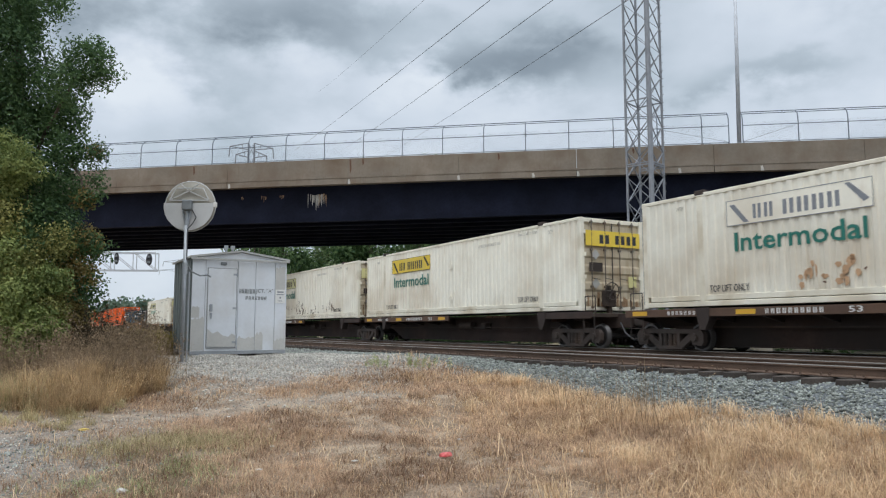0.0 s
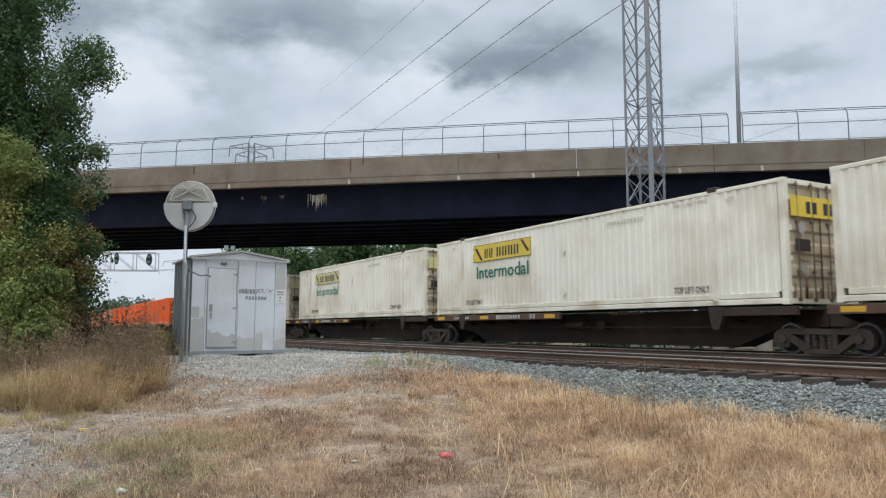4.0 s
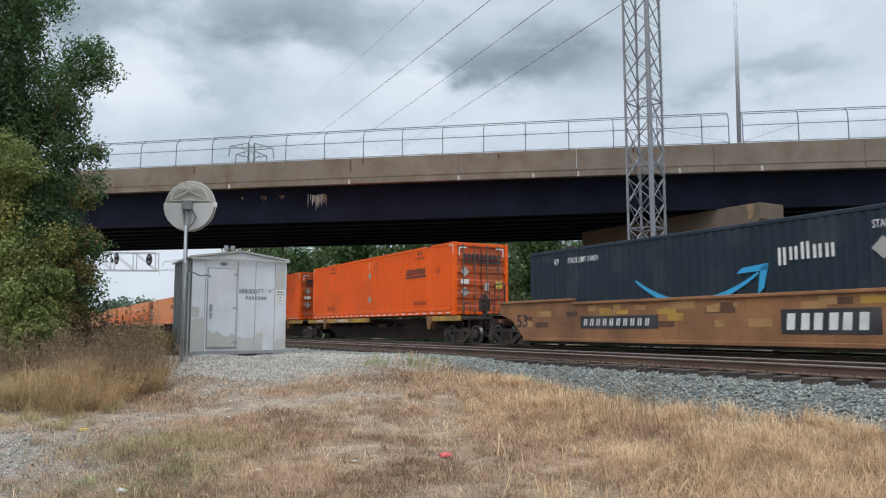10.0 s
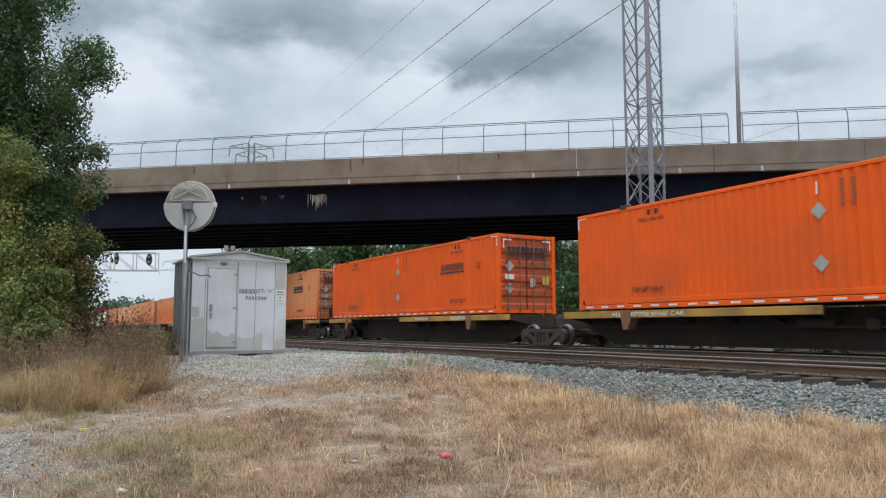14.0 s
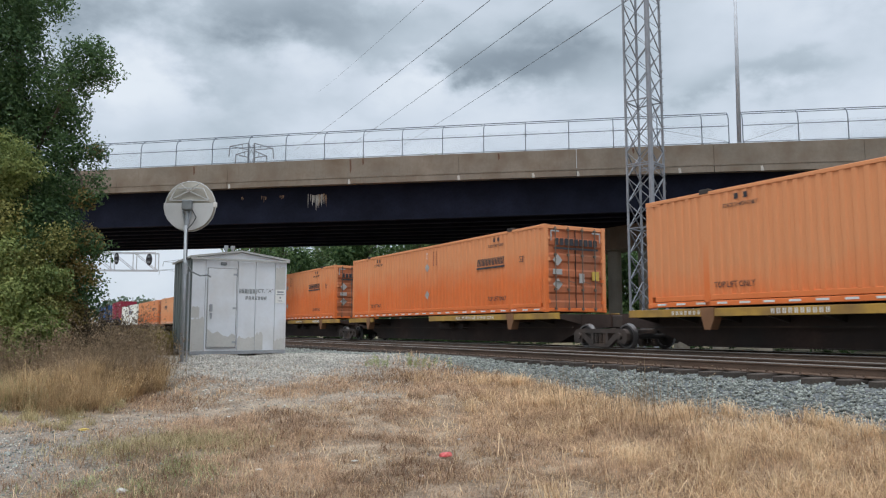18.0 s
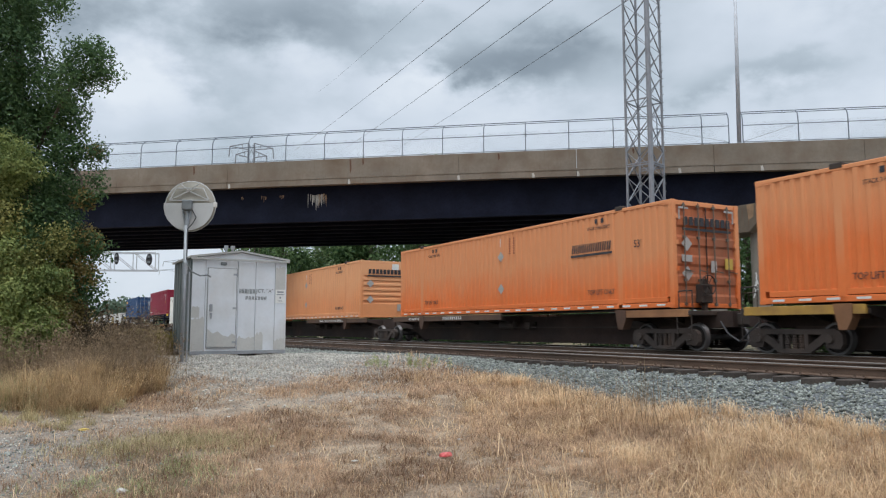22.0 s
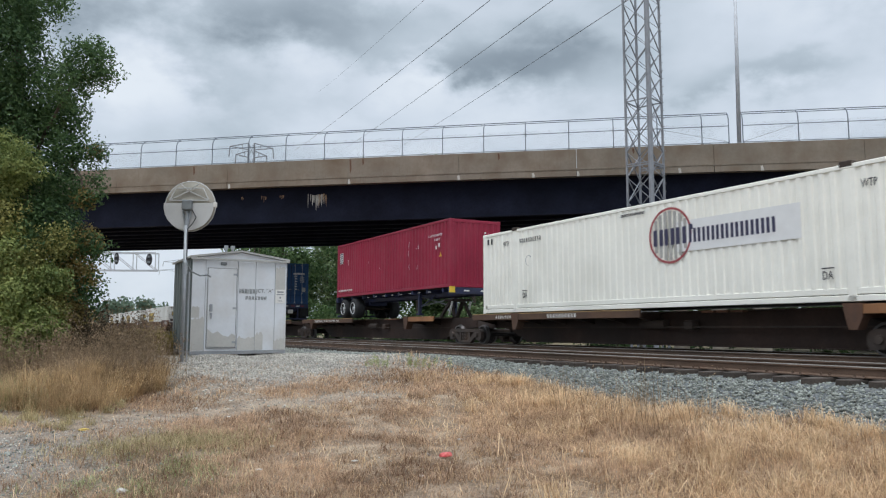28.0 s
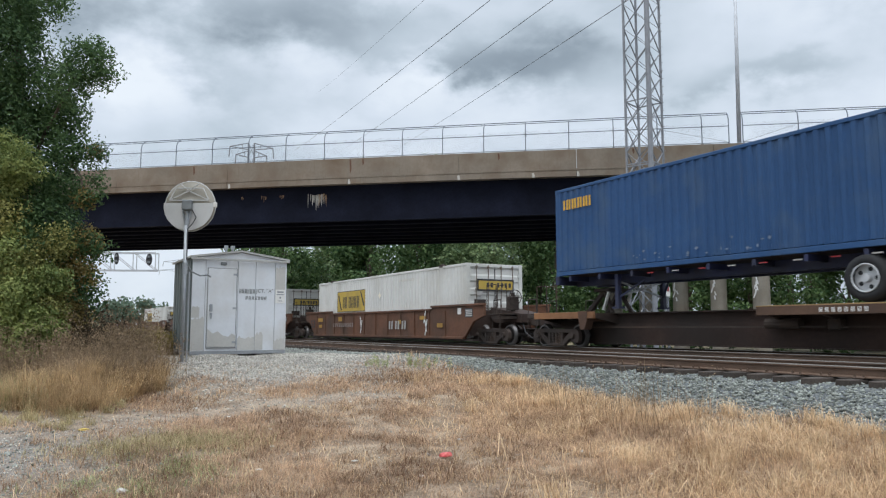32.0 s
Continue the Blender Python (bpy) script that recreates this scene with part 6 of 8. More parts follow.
    for k in range(3):
        bx(bm, mid + 1.9 + k * 0.45, mid + 2.25 + k * 0.45, -1.0, -0.8, 0.98, 1.04)
    part("tie_bracket", bm, M["brown"], root)
    # markings
    ch = (d0 + 1.2, d1 - 1.0)
    y = -1.316
    if text:
        lettering("lettering", text, ch[0] + 1.0, y, 0.925, 0.13 * len(text), 0.11, M["white_mark"], root)
    else:
        bm = B()
        blocks(bm, ch[0] + 0.4, 0.93, 1.15, 0.10, 8, y, 0, 0.5)
        blocks(bm, ch[0] + 3.4, 0.925, 1.5, 0.12, 10, y, 0, 0.45)
        part("number_block", bm, M["white_mark"], root)
    if style == "brown":
        lettering("lettering", "53", ch[0] + 5.4, y, 0.92, 0.3, 0.13, M["white_mark"], root)
    if front == "coupled":
        end_gear(root, xb, 1)
        hand_brake(root, xb - 1.15)
        add_truck(root, xb - 1.95)
    else:
        add_truck(root, xb)
        bm = B()
        bx(bm, xb - 0.6, xb + 0.6, -0.3, 0.3, 0.60, 0.98, 0.03)
        part("articulation", bm, M["truck_iron"], root)
    if rear == "coupled":
        end_gear(root, xa, -1)
        add_truck(root, xa + 1.95)
    return root


def make_well(label, xa, xb, paint, bright, empty=False):
    """A well car: deep side sills with the container sunk between them, platforms and trucks at the ends."""
    root = thing("well_car", pose(0, 0, 0), label, "railcar", "cars of the freight train")
    w0, w1 = -0.6, C_LEN + 0.6
    for s in (-1, 1):
        y0, y1 = (-1.50, -1.40) if s < 0 else (1.40, 1.50)
        bm = B()
        prism(bm, [(w0 - 0.9, 1.42), (w0 + 3.0, 1.42), (w0 + 3.15, 1.30), (w1 - 3.15, 1.30), (w1 - 3.0, 1.42), (w1 + 0.9, 1.42), (w1 + 0.9, 1.05), (w1 + 0.2, 0.85), (w1 - 0.5, 0.22), (w0 + 0.5, 0.22), (w0 - 0.2, 0.85), (w0 - 0.9, 1.05)], y0, y1)
        sd = part("side_sill", bm, paint, root, "tall rusty side sill of the well")
        bm = B()
        ya, yb = (y0 - 0.06, y1 + 0.02) if s < 0 else (y0 - 0.02, y1 + 0.06)
        bx(bm, w0 + 3.1, w1 - 3.1, ya, yb, 1.30, 1.38, 0.01)
        bx(bm, w0 - 0.9, w0 + 3.05, ya, yb, 1.42, 1.50, 0.01)
        bx(bm, w1 - 3.05, w1 + 0.9, ya, yb, 1.42, 1.50, 0.01)
        bx(bm, w0 + 0.5, w1 - 0.5, ya, yb, 0.18, 0.28, 0.01)
        part("chord", bm, paint, sd)
        if s < 0:
            for i in range(0 if bright else 12):
                x = w0 + 0.9 + i * 1.32
                bm = B()
                bx(bm, x, x + 0.07, y0 - 0.05, y0, 0.28, 1.28)
                part("stiffener", bm, paint, sd)
            y = y0 - (0.001 if bright else 0.055)
            r = np.random.default_rng(5)
            for i in range(46 if bright else 6):
                x, z = w0 + 0.5 + r.uniform(0, 16), r.choice([0.95, 1.08, 1.08, 0.98, 0.62, 0.78])
                bm = B()
                bx(bm, x, x + r.uniform(0.25, 0.75), y - 0.003 - 0.0004 * (i % 5), y, z, z + r.uniform(0.12, 0.22))
                part("paint_patch", bm, M[["patch_tan", "brown", "patch_tan", "yellow"][i % 4]] if bright else M["yellow"], sd, "yellow and tan paint patch")
            p = sd
            if bright:
                bm = B()
                bx(bm, 9.65, 11.9, y - 0.006, y, 0.46, 1.0)
                p = part("name_patch", bm, M["black"], sd, "black patch with plain pale blocks")
            bm = B()
            blocks(bm, 9.78, 0.55, 1.95, 0.36, 3, y - 0.006, 0.1, 0.16 if bright else 0.4)
            part("name_block", bm, M["white_mark"] if bright else M["silver"], p)
            p = sd
            if bright:
                bm = B()
                bx(bm, 2.8, 5.95, y - 0.006, y, 0.58, 0.94)
                p = part("number_patch", bm, M["black"], sd)
            bm = B()
            blocks(bm, 2.95, 0.66, 2.8, 0.2, 10, y - 0.006, 0.15, 0.5)
            part("number_block", bm, M["white_mark"] if bright else M["lilac_dim"], p)
            lettering("lettering", "53", -0.5, y - 0.007, 0.62, 0.6, 0.42, M["black"], sd)
            bm = B()
            bx(bm, C_LEN + 0.2, C_LEN + 0.75, y0 - 0.01, y0, 1.0, 1.34)
            p = part("notice", bm, M["black"], sd)
            bm = B()
            for k in range(4):
                bx(bm, C_LEN + 0.25, C_LEN + 0.70, y0 - 0.014, y0 - 0.01, 1.04 + k * 0.07, 1.07 + k * 0.07)
            part("notice_line", bm, M["white_mark"], p)
            bm = B()
            bx(bm, C_LEN - 0.35, C_LEN - 0.1, y0 - 0.01, y0, 1.12, 1.36)
            part("white_plate", bm, M["white_mark"], sd)
            if not bright:
                bm = B()
                for x, z, a in ((6.5, 0.35, 0.2), (6.62, 0.5, -0.15), (13.2, 0.3, 0.18), (13.35, 0.45, -0.2), (13.1, 0.8, 0.2)):
                    plate(bm, [(x, z), (x + 0.07, z), (x + 0.07 + a, z + 0.65), (x + a, z + 0.65)], y, 0.003)
                part("scrawl", bm, M["white_mark"], sd, "pale painted scrawl")
    bm = B()
    bx(bm, w0, w1, -1.40, 1.40, 0.10, 0.175)
    part("well_floor", bm, M["under"], root)
    for s, e, x in ((-1, w0, xa), (1, w1, xb)):
        bm = B()
        prism(bm, [(e - s * 0.1, 1.0), (e - s * 0.1, 1.38), (x - s * 0.5, 1.10), (x - s * 0.5, 0.80), (e + s * 0.2, 0.80)], -0.55, 0.55)
        part("end_sill", bm, M["sill"] if not bright else paint, root)
        bm = B()
        bx(bm, min(e - s * 0.35, e - s * 0.2), max(e - s * 0.35, e - s * 0.2), -1.395, 1.395, 0.30, 1.28, 0.01)
        part("bulkhead", bm, M["sill"], root, "dark bulkhead at the end of the well")
        bm = B()
        bx(bm, min(e + s * 0.8, x - s * 0.7), max(e + s * 0.8, x - s * 0.7), -1.35, 1.35, 1.08, 1.12)
        part("end_platform", bm, M["under"], root)
        for yy in (-1.35, -0.9, 0.9, 1.35):
            bm = B()
            tube(bm, (e + s * 0.9, yy, 1.1), (e + s * 0.9, yy, 2.15), 0.018, 6)
            tube(bm, (e + s * 0.9, yy, 2.15), (e + s * 1.5, yy, 2.15), 0.018, 6)
            tube(bm, (e + s * 1.5, yy, 2.15), (e + s * 1.5, yy, 1.1), 0.018, 6)
            part("grab_iron", bm, M["under"], root)
        end_gear(root, x, s, 1.6)
        add_truck(root, x - s * 1.75)
    hand_brake(root, xb - 1.3)
    return root


def make_trailer(label, paint, wheels_x, legs_x, mark):
    """A 40-foot container on a road chassis."""
    L40, W40 = 12.19, 2.438
    root, near = make_container(label, paint, "box_end" if mark == "red" else "box", length=L40, height=2.80, width=W40, depth=0.042, doors=(mark == "blue"), posts=False, pitch=0.29, group="containers on road chassis")
    y = -W40 / 2 - 0.002
    iron = M["chassis"]
    for s in (-1, 1):
        bm = B()
        bx(bm, 0.1, L40 - 0.05, s * 0.42 - 0.06, s * 0.42 + 0.06, -0.30, -0.01, 0.01)
        part("chassis_rail", bm, iron, root)
        for k in range(9):
            x = 0.6 + k * 1.36
            part("cross_member", bx(B(), x, x + 0.1, s * 1.19 if s < 0 else 0.42, s * 0.42 if s < 0 else 1.19, -0.16, -0.01), iron, root)
    bm = B()
    bx(bm, 0.0, 0.16, -1.25, 1.25, -0.26, 0.0, 0.01)
    part("chassis_end", bm, iron, root)
    bm = B()
    bx(bm, L40 - 0.16, L40 + 0.02, -1.22, 1.22, -0.26, 0.0, 0.01)
    be = part("chassis_end", bm, iron, root)
    for k, mm in ((0.14, "lamp_red"), (0.5, "white_mark"), (0.8, "lamp_red"), (-0.3, "white_mark"), (-0.75, "lamp_red")) if mark == "blue" else ((0.35, "white_mark"), (0.95, "white_mark"), (-0.45, "white_mark")):
        bm = B()
        bx(bm, L40 + 0.02, L40 + 0.03, k - 0.12, k + 0.12, -0.15, -0.09)
        part("light_bar", bm, M[mm], be, "small red and white marker")
    for k in range(8):
        part("side_marker", bx(B(), 4.0 + k * 0.9, 4.22 + k * 0.9, -1.205, -1.19, -0.13, -0.10), M[("lamp_red", "silver")[k % 2] if mark == "blue" else "silver"], root)
    zc = -0.61
    for x in wheels_x:
        for s in (-1, 1):
            bm = B()
            n = 24
            prof = [(0.29, 0.26), (0.40, 0.27), (0.48, 0.22), (0.50, 0.12), (0.50, -0.12), (0.48, -0.22), (0.40, -0.27), (0.29, -0.26)]
            rings = [[bm.verts.new((r * math.cos(a), o, r * math.sin(a))) for r, o in prof] for a in [2 * math.pi * i / n for i in range(n)]]
            for i in range(n):
                for j in range(len(prof)):
                    bm.faces.new((rings[i][j], rings[(i + 1) % n][j], rings[(i + 1) % n][(j + 1) % len(prof)], rings[i][(j + 1) % len(prof)]))
            bmesh.ops.recalc_face_normals(bm, faces=bm.faces)
            w = part("wheel", bm, M["rubber"], root, "black tyre on a white rim", smooth=True)
            w.matrix_local = Matrix.Translation((x, s * 0.98, zc))
            bm = B()
            tube(bm, (0, s * 0.14, 0), (0, s * 0.16, 0), 0.29, 24)
            for k in range(24):
                a, b = 2 * math.pi * k / 24, 2 * math.pi * (k + 1) / 24
                tube(bm, (0.285 * math.cos(a), s * 0.265, 0.285 * math.sin(a)), (0.285 * math.cos(b), s * 0.265, 0.285 * math.sin(b)), 0.018, 5, cap=False)
            tube(bm, (0, s * 0.16, 0), (0, s * 0.25, 0), 0.10, 12, 0.08)
            r = part("rim", bm, M["rim"], w, "white steel rim")
            for k in range(5):
                a = 2 * math.pi * k / 5
                bm = B()
                tube(bm, (0.19 * math.cos(a), s * 0.155, 0.19 * math.sin(a)), (0.19 * math.cos(a), s * 0.165, 0.19 * math.sin(a)), 0.05, 10)
                part("rim_hole", bm, M["rubber"], w)
        bm = B()
        tube(bm, (x, -0.9, zc), (x, 0.9, zc), 0.07, 10)
        part("axle", bm, M["under"], root)
    xm = sum(wheels_x) / 2
    bm = B()
    bx(bm, xm - 1.1, xm + 1.1, -0.5, 0.5, -0.48, -0.28, 0.02)
    part("suspension_slider", bm, iron, root)
    for s in (-1, 1):
        bm = B()
        bx(bm, legs_x - 0.07, legs_x + 0.07, s * 0.9 - 0.07, s * 0.9 + 0.07, -1.0, -0.05, 0.01)
        bx(bm, legs_x - 0.14, legs_x + 0.14, s * 0.9 - 0.12, s * 0.9 + 0.12, -1.06, -1.0)
        bar(bm, (legs_x, s * 0.9, -0.75), (legs_x + 0.7, s * 0.45, -0.2), 0.05)
        part("landing_leg", bm, iron, root)
    bm = B()
    bar(bm, (legs_x, -0.9, -0.7), (legs_x, 0.9, -0.25), 0.05)
    bar(bm, (legs_x, 0.9, -0.7), (legs_x, -0.9, -0.25), 0.05)
    part("leg_brace", bm, M["galv"], root)
    tail = 0.03 if mark == "red" else L40 - 0.03
    for s in (-1, 1):
        bm = B()
        bx(bm, tail - 0.02, tail + 0.02, s * 0.98 - 0.28, s * 0.98 + 0.28, -0.85, -0.15)
        part("mud_flap", bm, M["rubber"], root)
    bm = B()
    bar(bm, (tail, -1.15, -0.98), (tail, 1.15, -0.98), 0.1)
    for s in (-1, 1):
        bar(bm, (tail, s * 0.5, -0.98), (tail, s * 0.5, -0.25), 0.08)
    part("rear_guard", bm, iron, root)
    if mark == "blue":
        bm = B()
        bx(bm, tail + 0.02, tail + 0.03, -0.20, 0.16, -0.62, -0.36)
        part("plate", bm, M["white_mark"], root)
        bm = B()
        blocks(bm, 0.42, 2.10, 1.35, 0.32, 5, y, 0, 0.16)
        part("name_block", bm, M["amber"], near, "yellow name bars")
        bm = B()
        for k in range(8):
            bx(bm, 11.28, 11.36, y - 0.004, y, 1.12 + k * 0.16, 1.22 + k * 0.16)
        bx(bm, 11.08, 11.11, y - 0.004, y, 0.75, 2.1)
        part("number_block", bm, M["white_mark"], near)
        bm = B()
        plate(bm, [(11.25, 0.72), (11.47, 0.72), (11.36, 0.92)], y)
        part("warning_triangle", bm, M["amber"], near)
        r = np.random.default_rng(3)
        for i in range(22):
            bm = B()
            x, z = 3.5 + r.uniform(0, 4.6), 0.24 + abs(r.normal(0, 0.10))
            a, b = r.uniform(0.01, 0.07), r.uniform(0.015, 0.06)
            plate(bm, [(x - a, z), (x, z - b), (x + a, z + b * 0.2), (x, z + b)], y, 0.002)
            part("scuff", bm, M["scuff"], near, "scuffed paint")
        xe = L40 + 0.012
        bm = B()
        for i in range(8):
            bx(bm, xe - 0.014, xe, 0.16 + i * 0.1, 0.22 + i * 0.1, 2.02, 2.14)
        for k in range(6):
            bx(bm, xe - 0.014, xe, 0.25, 0.40, 1.0 + k * 0.18, 1.05 + k * 0.18)
            bx(bm, xe - 0.014, xe, 0.62, 0.92, 1.55 - k * 0.07 + 0.3, 1.57 - k * 0.07 + 0.3)
        part("number_block", bm, M["white_mark"], root)
        bm = B()
        bx(bm, xe - 0.014, xe, 0.75, 1.0, 0.85, 1.15)
        part("data_plate", bm, M["silver"], root)
    else:
        bm = B()
        plate(bm, [(0.40, 1.78), (0.86, 1.78), (0.86, 2.34), (0.40, 2.34)], y, 0.003)
        p = part("emblem_panel", bm, M["white_mark"], near, "white square emblem with dark bars")
        bm = B()
        for k in range(5):
            bx(bm, 0.43, 0.83, y - 0.007, y - 0.003, 1.81 + k * 0.11, 1.87 + k * 0.11)
        part("emblem_block", bm, M["indigo"], p)
        bm = B()
        blocks(bm, 0.25, 0.30, 1.9, 0.09, 22, y, 0, 0.3)
        part("address_block", bm, M["white_mark"], near)
        bm = B()
        blocks(bm, 10.4, 2.16, 1.2, 0.10, 10, y, 0, 0.5)
        blocks(bm, 10.9, 1.98, 0.5, 0.09, 4, y, 0, 0.5)
        bx(bm, 11.25, 11.36, y - 0.004, y, 1.70, 1.86)
        bx(bm, 11.0, 11.09, y - 0.004, y, 1.62, 1.78)
        part("number_block", bm, M["white_mark"], near)
        bm = B()
        plate(bm, [(11.3, 1.30), (11.52, 1.30), (11.41, 1.50)], y)
        part("warning_triangle", bm, M["amber"], near)
        bm = B()
        for k in range(11):
            bx(bm, 12.19 - 0.008, 12.19 - 0.002, 0.44, 0.50, 0.95 + k * 0.13, 1.02 + k * 0.13)
        part("number_block", bm, M["white_mark"], root)
        bm = B()
        bx(bm, L40 - 0.05, L40 + 0.03, -1.23, -1.0, -0.2, 0.04)
        part("chassis_lock", bm, M["logo_yellow"], root, "yellow corner lock")
        r = np.random.default_rng(9)
        bm = B()
        for i in range(9):
            x, z = r.uniform(1.5, 10.5), r.uniform(0.5, 1.9)
            bx(bm, x, x + 0.02, y - 0.003, y, z, z + r.uniform(0.05, 0.3))
        part("scratch", bm, M["lilac"], near)
    return root


def hitch(root, x):
    """The stand that carries a trailer's nose."""
    bm = B()
    for s in (-1, 1):
        bar(bm, (x - 0.7, s * 0.4, 1.05), (x, s * 0.3, 1.75), 0.12)
        bar(bm, (x + 0.45, s * 0.4, 1.05), (x, s * 0.3, 1.75), 0.10)
    bx(bm, x - 0.35, x + 0.35, -0.45, 0.45, 1.72, 1.82, 0.02)
    part("hitch", bm, M["truck_iron"], root, "steel trailer hitch stand")
    bm = B()
    for s in (-1, 1):
        bar(bm, (x + 0.1, s * 0.45, 1.15), (x + 0.35, s * 0.45, 1.7), 0.07)
    part("hitch_strut", bm, M["white_mark"], root)


def build_train():
    LETT = {"y": (M["logo_yellow"], M["green"], False, 0), "p": (M["logo_pale"], M["green"], False, 75), "o": (M["white_paint"], M["green"], True, 2), "g": (M["logo_pale"], M["green_pale"], False, 0)}
    # leading ends of the containers, counted from the head of the train
    white = [(0.78, "o"), (-18.02, "y"), (-35.35, "p"), (-52.64, "y"), (-69.92, "g"), (-88.30, "g2")]
    made = {}
    for i, (c, k) in enumerate(white):
        if k == "g2":
            ob = white_box(77, M["logo_pale"], M["green_pale"], False, 24)
        elif k in made:
            ob = copy_thing(made[k], Matrix())
        else:
            made[k] = ob = white_box(20 + i, *LETT[k])
        moving(ob, c - C_LEN, FLOOR_Z)
    orange = [(-130.71, 0), (-149.29, 0), (-169.92, 0), (-188.60, 1), (-209.35, 1), (-228.02, 1), (-246.78, 1), (-267.45, 2), (-286.01, 1)]
    kinds = {}
    for c, k in orange:
        if k in kinds:
            ob = copy_thing(kinds[k], Matrix())
        else:
            kinds[k] = ob = orange_box((M["orange"], M["orange_faded"], M["orange_pale"])[k], k > 0, k != 2)
        moving(ob, c - C_LEN, FLOOR_Z)
    moving(forwarder_box(), -304.56 - C_LEN, FLOOR_Z)
    moving(navy_box(), -109.46 - C_LEN, 0.18)
    moving(make_trailer("dark red shipping container on a road chassis with white-rimmed wheels", M["red"], (0.95, 2.27), 9.0, "red"), -335.50, 2.22)
    moving(make_trailer("blue shipping container on a road chassis with white-rimmed wheels", M["blue"], (10.15, 11.43), 2.5, "blue"), -359.24, 2.22)
    jb = white_box(50, M["logo_dull"], M["green"], False, 4, 0.65, M["grey_white"])
    for o in list(jb.children_recursive):
        if o.name.startswith("lettering"):
            bpy.data.objects.remove(o)
    for i, c in enumerate((-364.65, -386.65, -408.65, -430.65)):
        moving(jb if i == 0 else copy_thing(jb, Matrix()), c - C_LEN, 0.20)

    # cars: the container's trailing end is x = 0; ends where it meets its neighbours
    def spine(lead, ahead_trail, behind_lead, front, rear, deck, style, text=""):
        x0 = lead - C_LEN
        xb = ((lead + ahead_trail) / 2 if ahead_trail is not None else lead + 1.2) - x0
        xa = (x0 + behind_lead) / 2 - x0
        lab = {"brown": "brown spine car platform with yellow reflectors", "yellow": "rusty spine car platform with worn yellow side channels", "rust": "dark rusty spine car platform with white numbers"}[style]
        return moving(make_spine(lab, xa, xb, rear, front, deck, style, text), x0)

    trail = [c - C_LEN for c, _ in white]
    spine(0.78, None, -18.02, "shared", "coupled", "rear", "brown")
    for i in range(1, 6):
        spine(white[i][0], trail[i - 1], white[i + 1][0] if i < 5 else -107.0, "coupled" if i == 1 else "shared", "coupled" if i == 5 else "shared", "front" if i == 5 else "rear", "brown")
    oc = [c for c, _ in orange]
    for i, c in enumerate(oc):
        ahead = oc[i - 1] - C_LEN if i else -126.9
        behind = oc[i + 1] if i < 8 else -304.56
        spine(c, ahead, behind, "coupled" if i % 3 == 0 else "shared", "coupled" if i % 3 == 2 else "shared", "rrfrffrff"[i] == "r" and "rear" or "front", "yellow" if i < 6 else "rust",
              {1: "ALL PURPOSE SPINE CAR", 4: "ALL PURPOSE SPINE CAR", 7: "TWIN 28-ALL PURPOSE SPINE CAR"}.get(i, ""))
    spine(-304.56, oc[8] - C_LEN, -323.4, "coupled", "shared", "rear", "rust")
    x0 = -341.2
    red = moving(make_spine("rusty spine car platform carrying a road trailer", 0.0, 18.75, "shared", "shared", "rear", "rust", "TWIN 28-ALL PURPOSE SPINE CAR"), x0)
    hitch(red, 16.4)
    x0 = -359.9
    blue = moving(make_spine("rusty spine car platform carrying a road trailer", -1.6, 18.7, "coupled", "shared", "front", "rust"), x0)
    hitch(blue, 1.9)
    moving(make_well("tan and rust patched well car with deep sides", -3.55, 19.6, M["tan"], True), -109.46 - C_LEN)
    for i, c in enumerate((-364.65, -386.65, -408.65, -430.65, -452.65, -474.65)):
        moving(make_well("dark brown rusty well car with deep sides", -2.85, 19.15, M["brown"], False), c - C_LEN)


build_train()


# ---- plants ----
def leaf_cloud(clumps, count, size, r, up=0.25, inner=0.45, flat=1.0):
    """Leaves scattered through the outer part of ragged clumps: arrays of vertices and of folded leaf triangles."""
    c = np.array(clumps, float)
    vol = c[:, 3] ** 2
    pick = r.choice(len(c), count, p=vol / vol.sum())
    v = r.normal(size=(count, 3))
    v /= np.linalg.norm(v, axis=1)[:, None]
    rad = (inner + (1 - inner) * r.random(count) ** 0.6)
    lump = 1 + 0.16 * np.sin(5 * v[:, 0] + 3 * pick) + 0.14 * np.sin(7 * v[:, 2] + 1.7 * pick) + 0.10 * np.sin(11 * v[:, 1] + pick)
    stray = 1 + 0.22 * (r.random(count) < 0.10) * r.random(count)
    p = c[pick, :3] + v * (c[pick, 3] * rad * lump * stray)[:, None] * np.array([1, 1, flat])
    nrm = v * 0.6 + r.normal(size=(count, 3)) * 0.6 + np.array([0, 0, up])
    nrm /= np.linalg.norm(nrm, axis=1)[:, None]
    a = np.cross(nrm, r.normal(size=(count, 3)))
    a /= np.linalg.norm(a, axis=1)[:, None] + 1e-9
    b = np.cross(nrm, a)
    s = (size * r.uniform(0.6, 1.35, count))[:, None]
    base, tip = p - a * s * 0.5, p + a * s * 0.5 - nrm * s * 0.15
    left, right = p + b * s * 0.30 + nrm * s * 0.08, p - b * s * 0.30 + nrm * s * 0.08
    co = np.stack([base, left, tip, right], 1).reshape(-1, 3)
    i = np.arange(count) * 4
    f = np.concatenate([np.stack([i, i + 2, i + 1], 1), np.stack([i, i + 3, i + 2], 1)])
    return co, f


def limb(bm, pts, r0, r1, n=8):
    pts = [Vector(p) for p in pts]
    k = len(pts) - 1
    for i in range(k):
        tube(bm, pts[i], pts[i + 1], r0 + (r1 - r0) * i / k, n, r0 + (r1 - r0) * (i + 1) / k, cap=False)
    bmesh.ops.remove_doubles(bm, verts=bm.verts, dist=0.001)


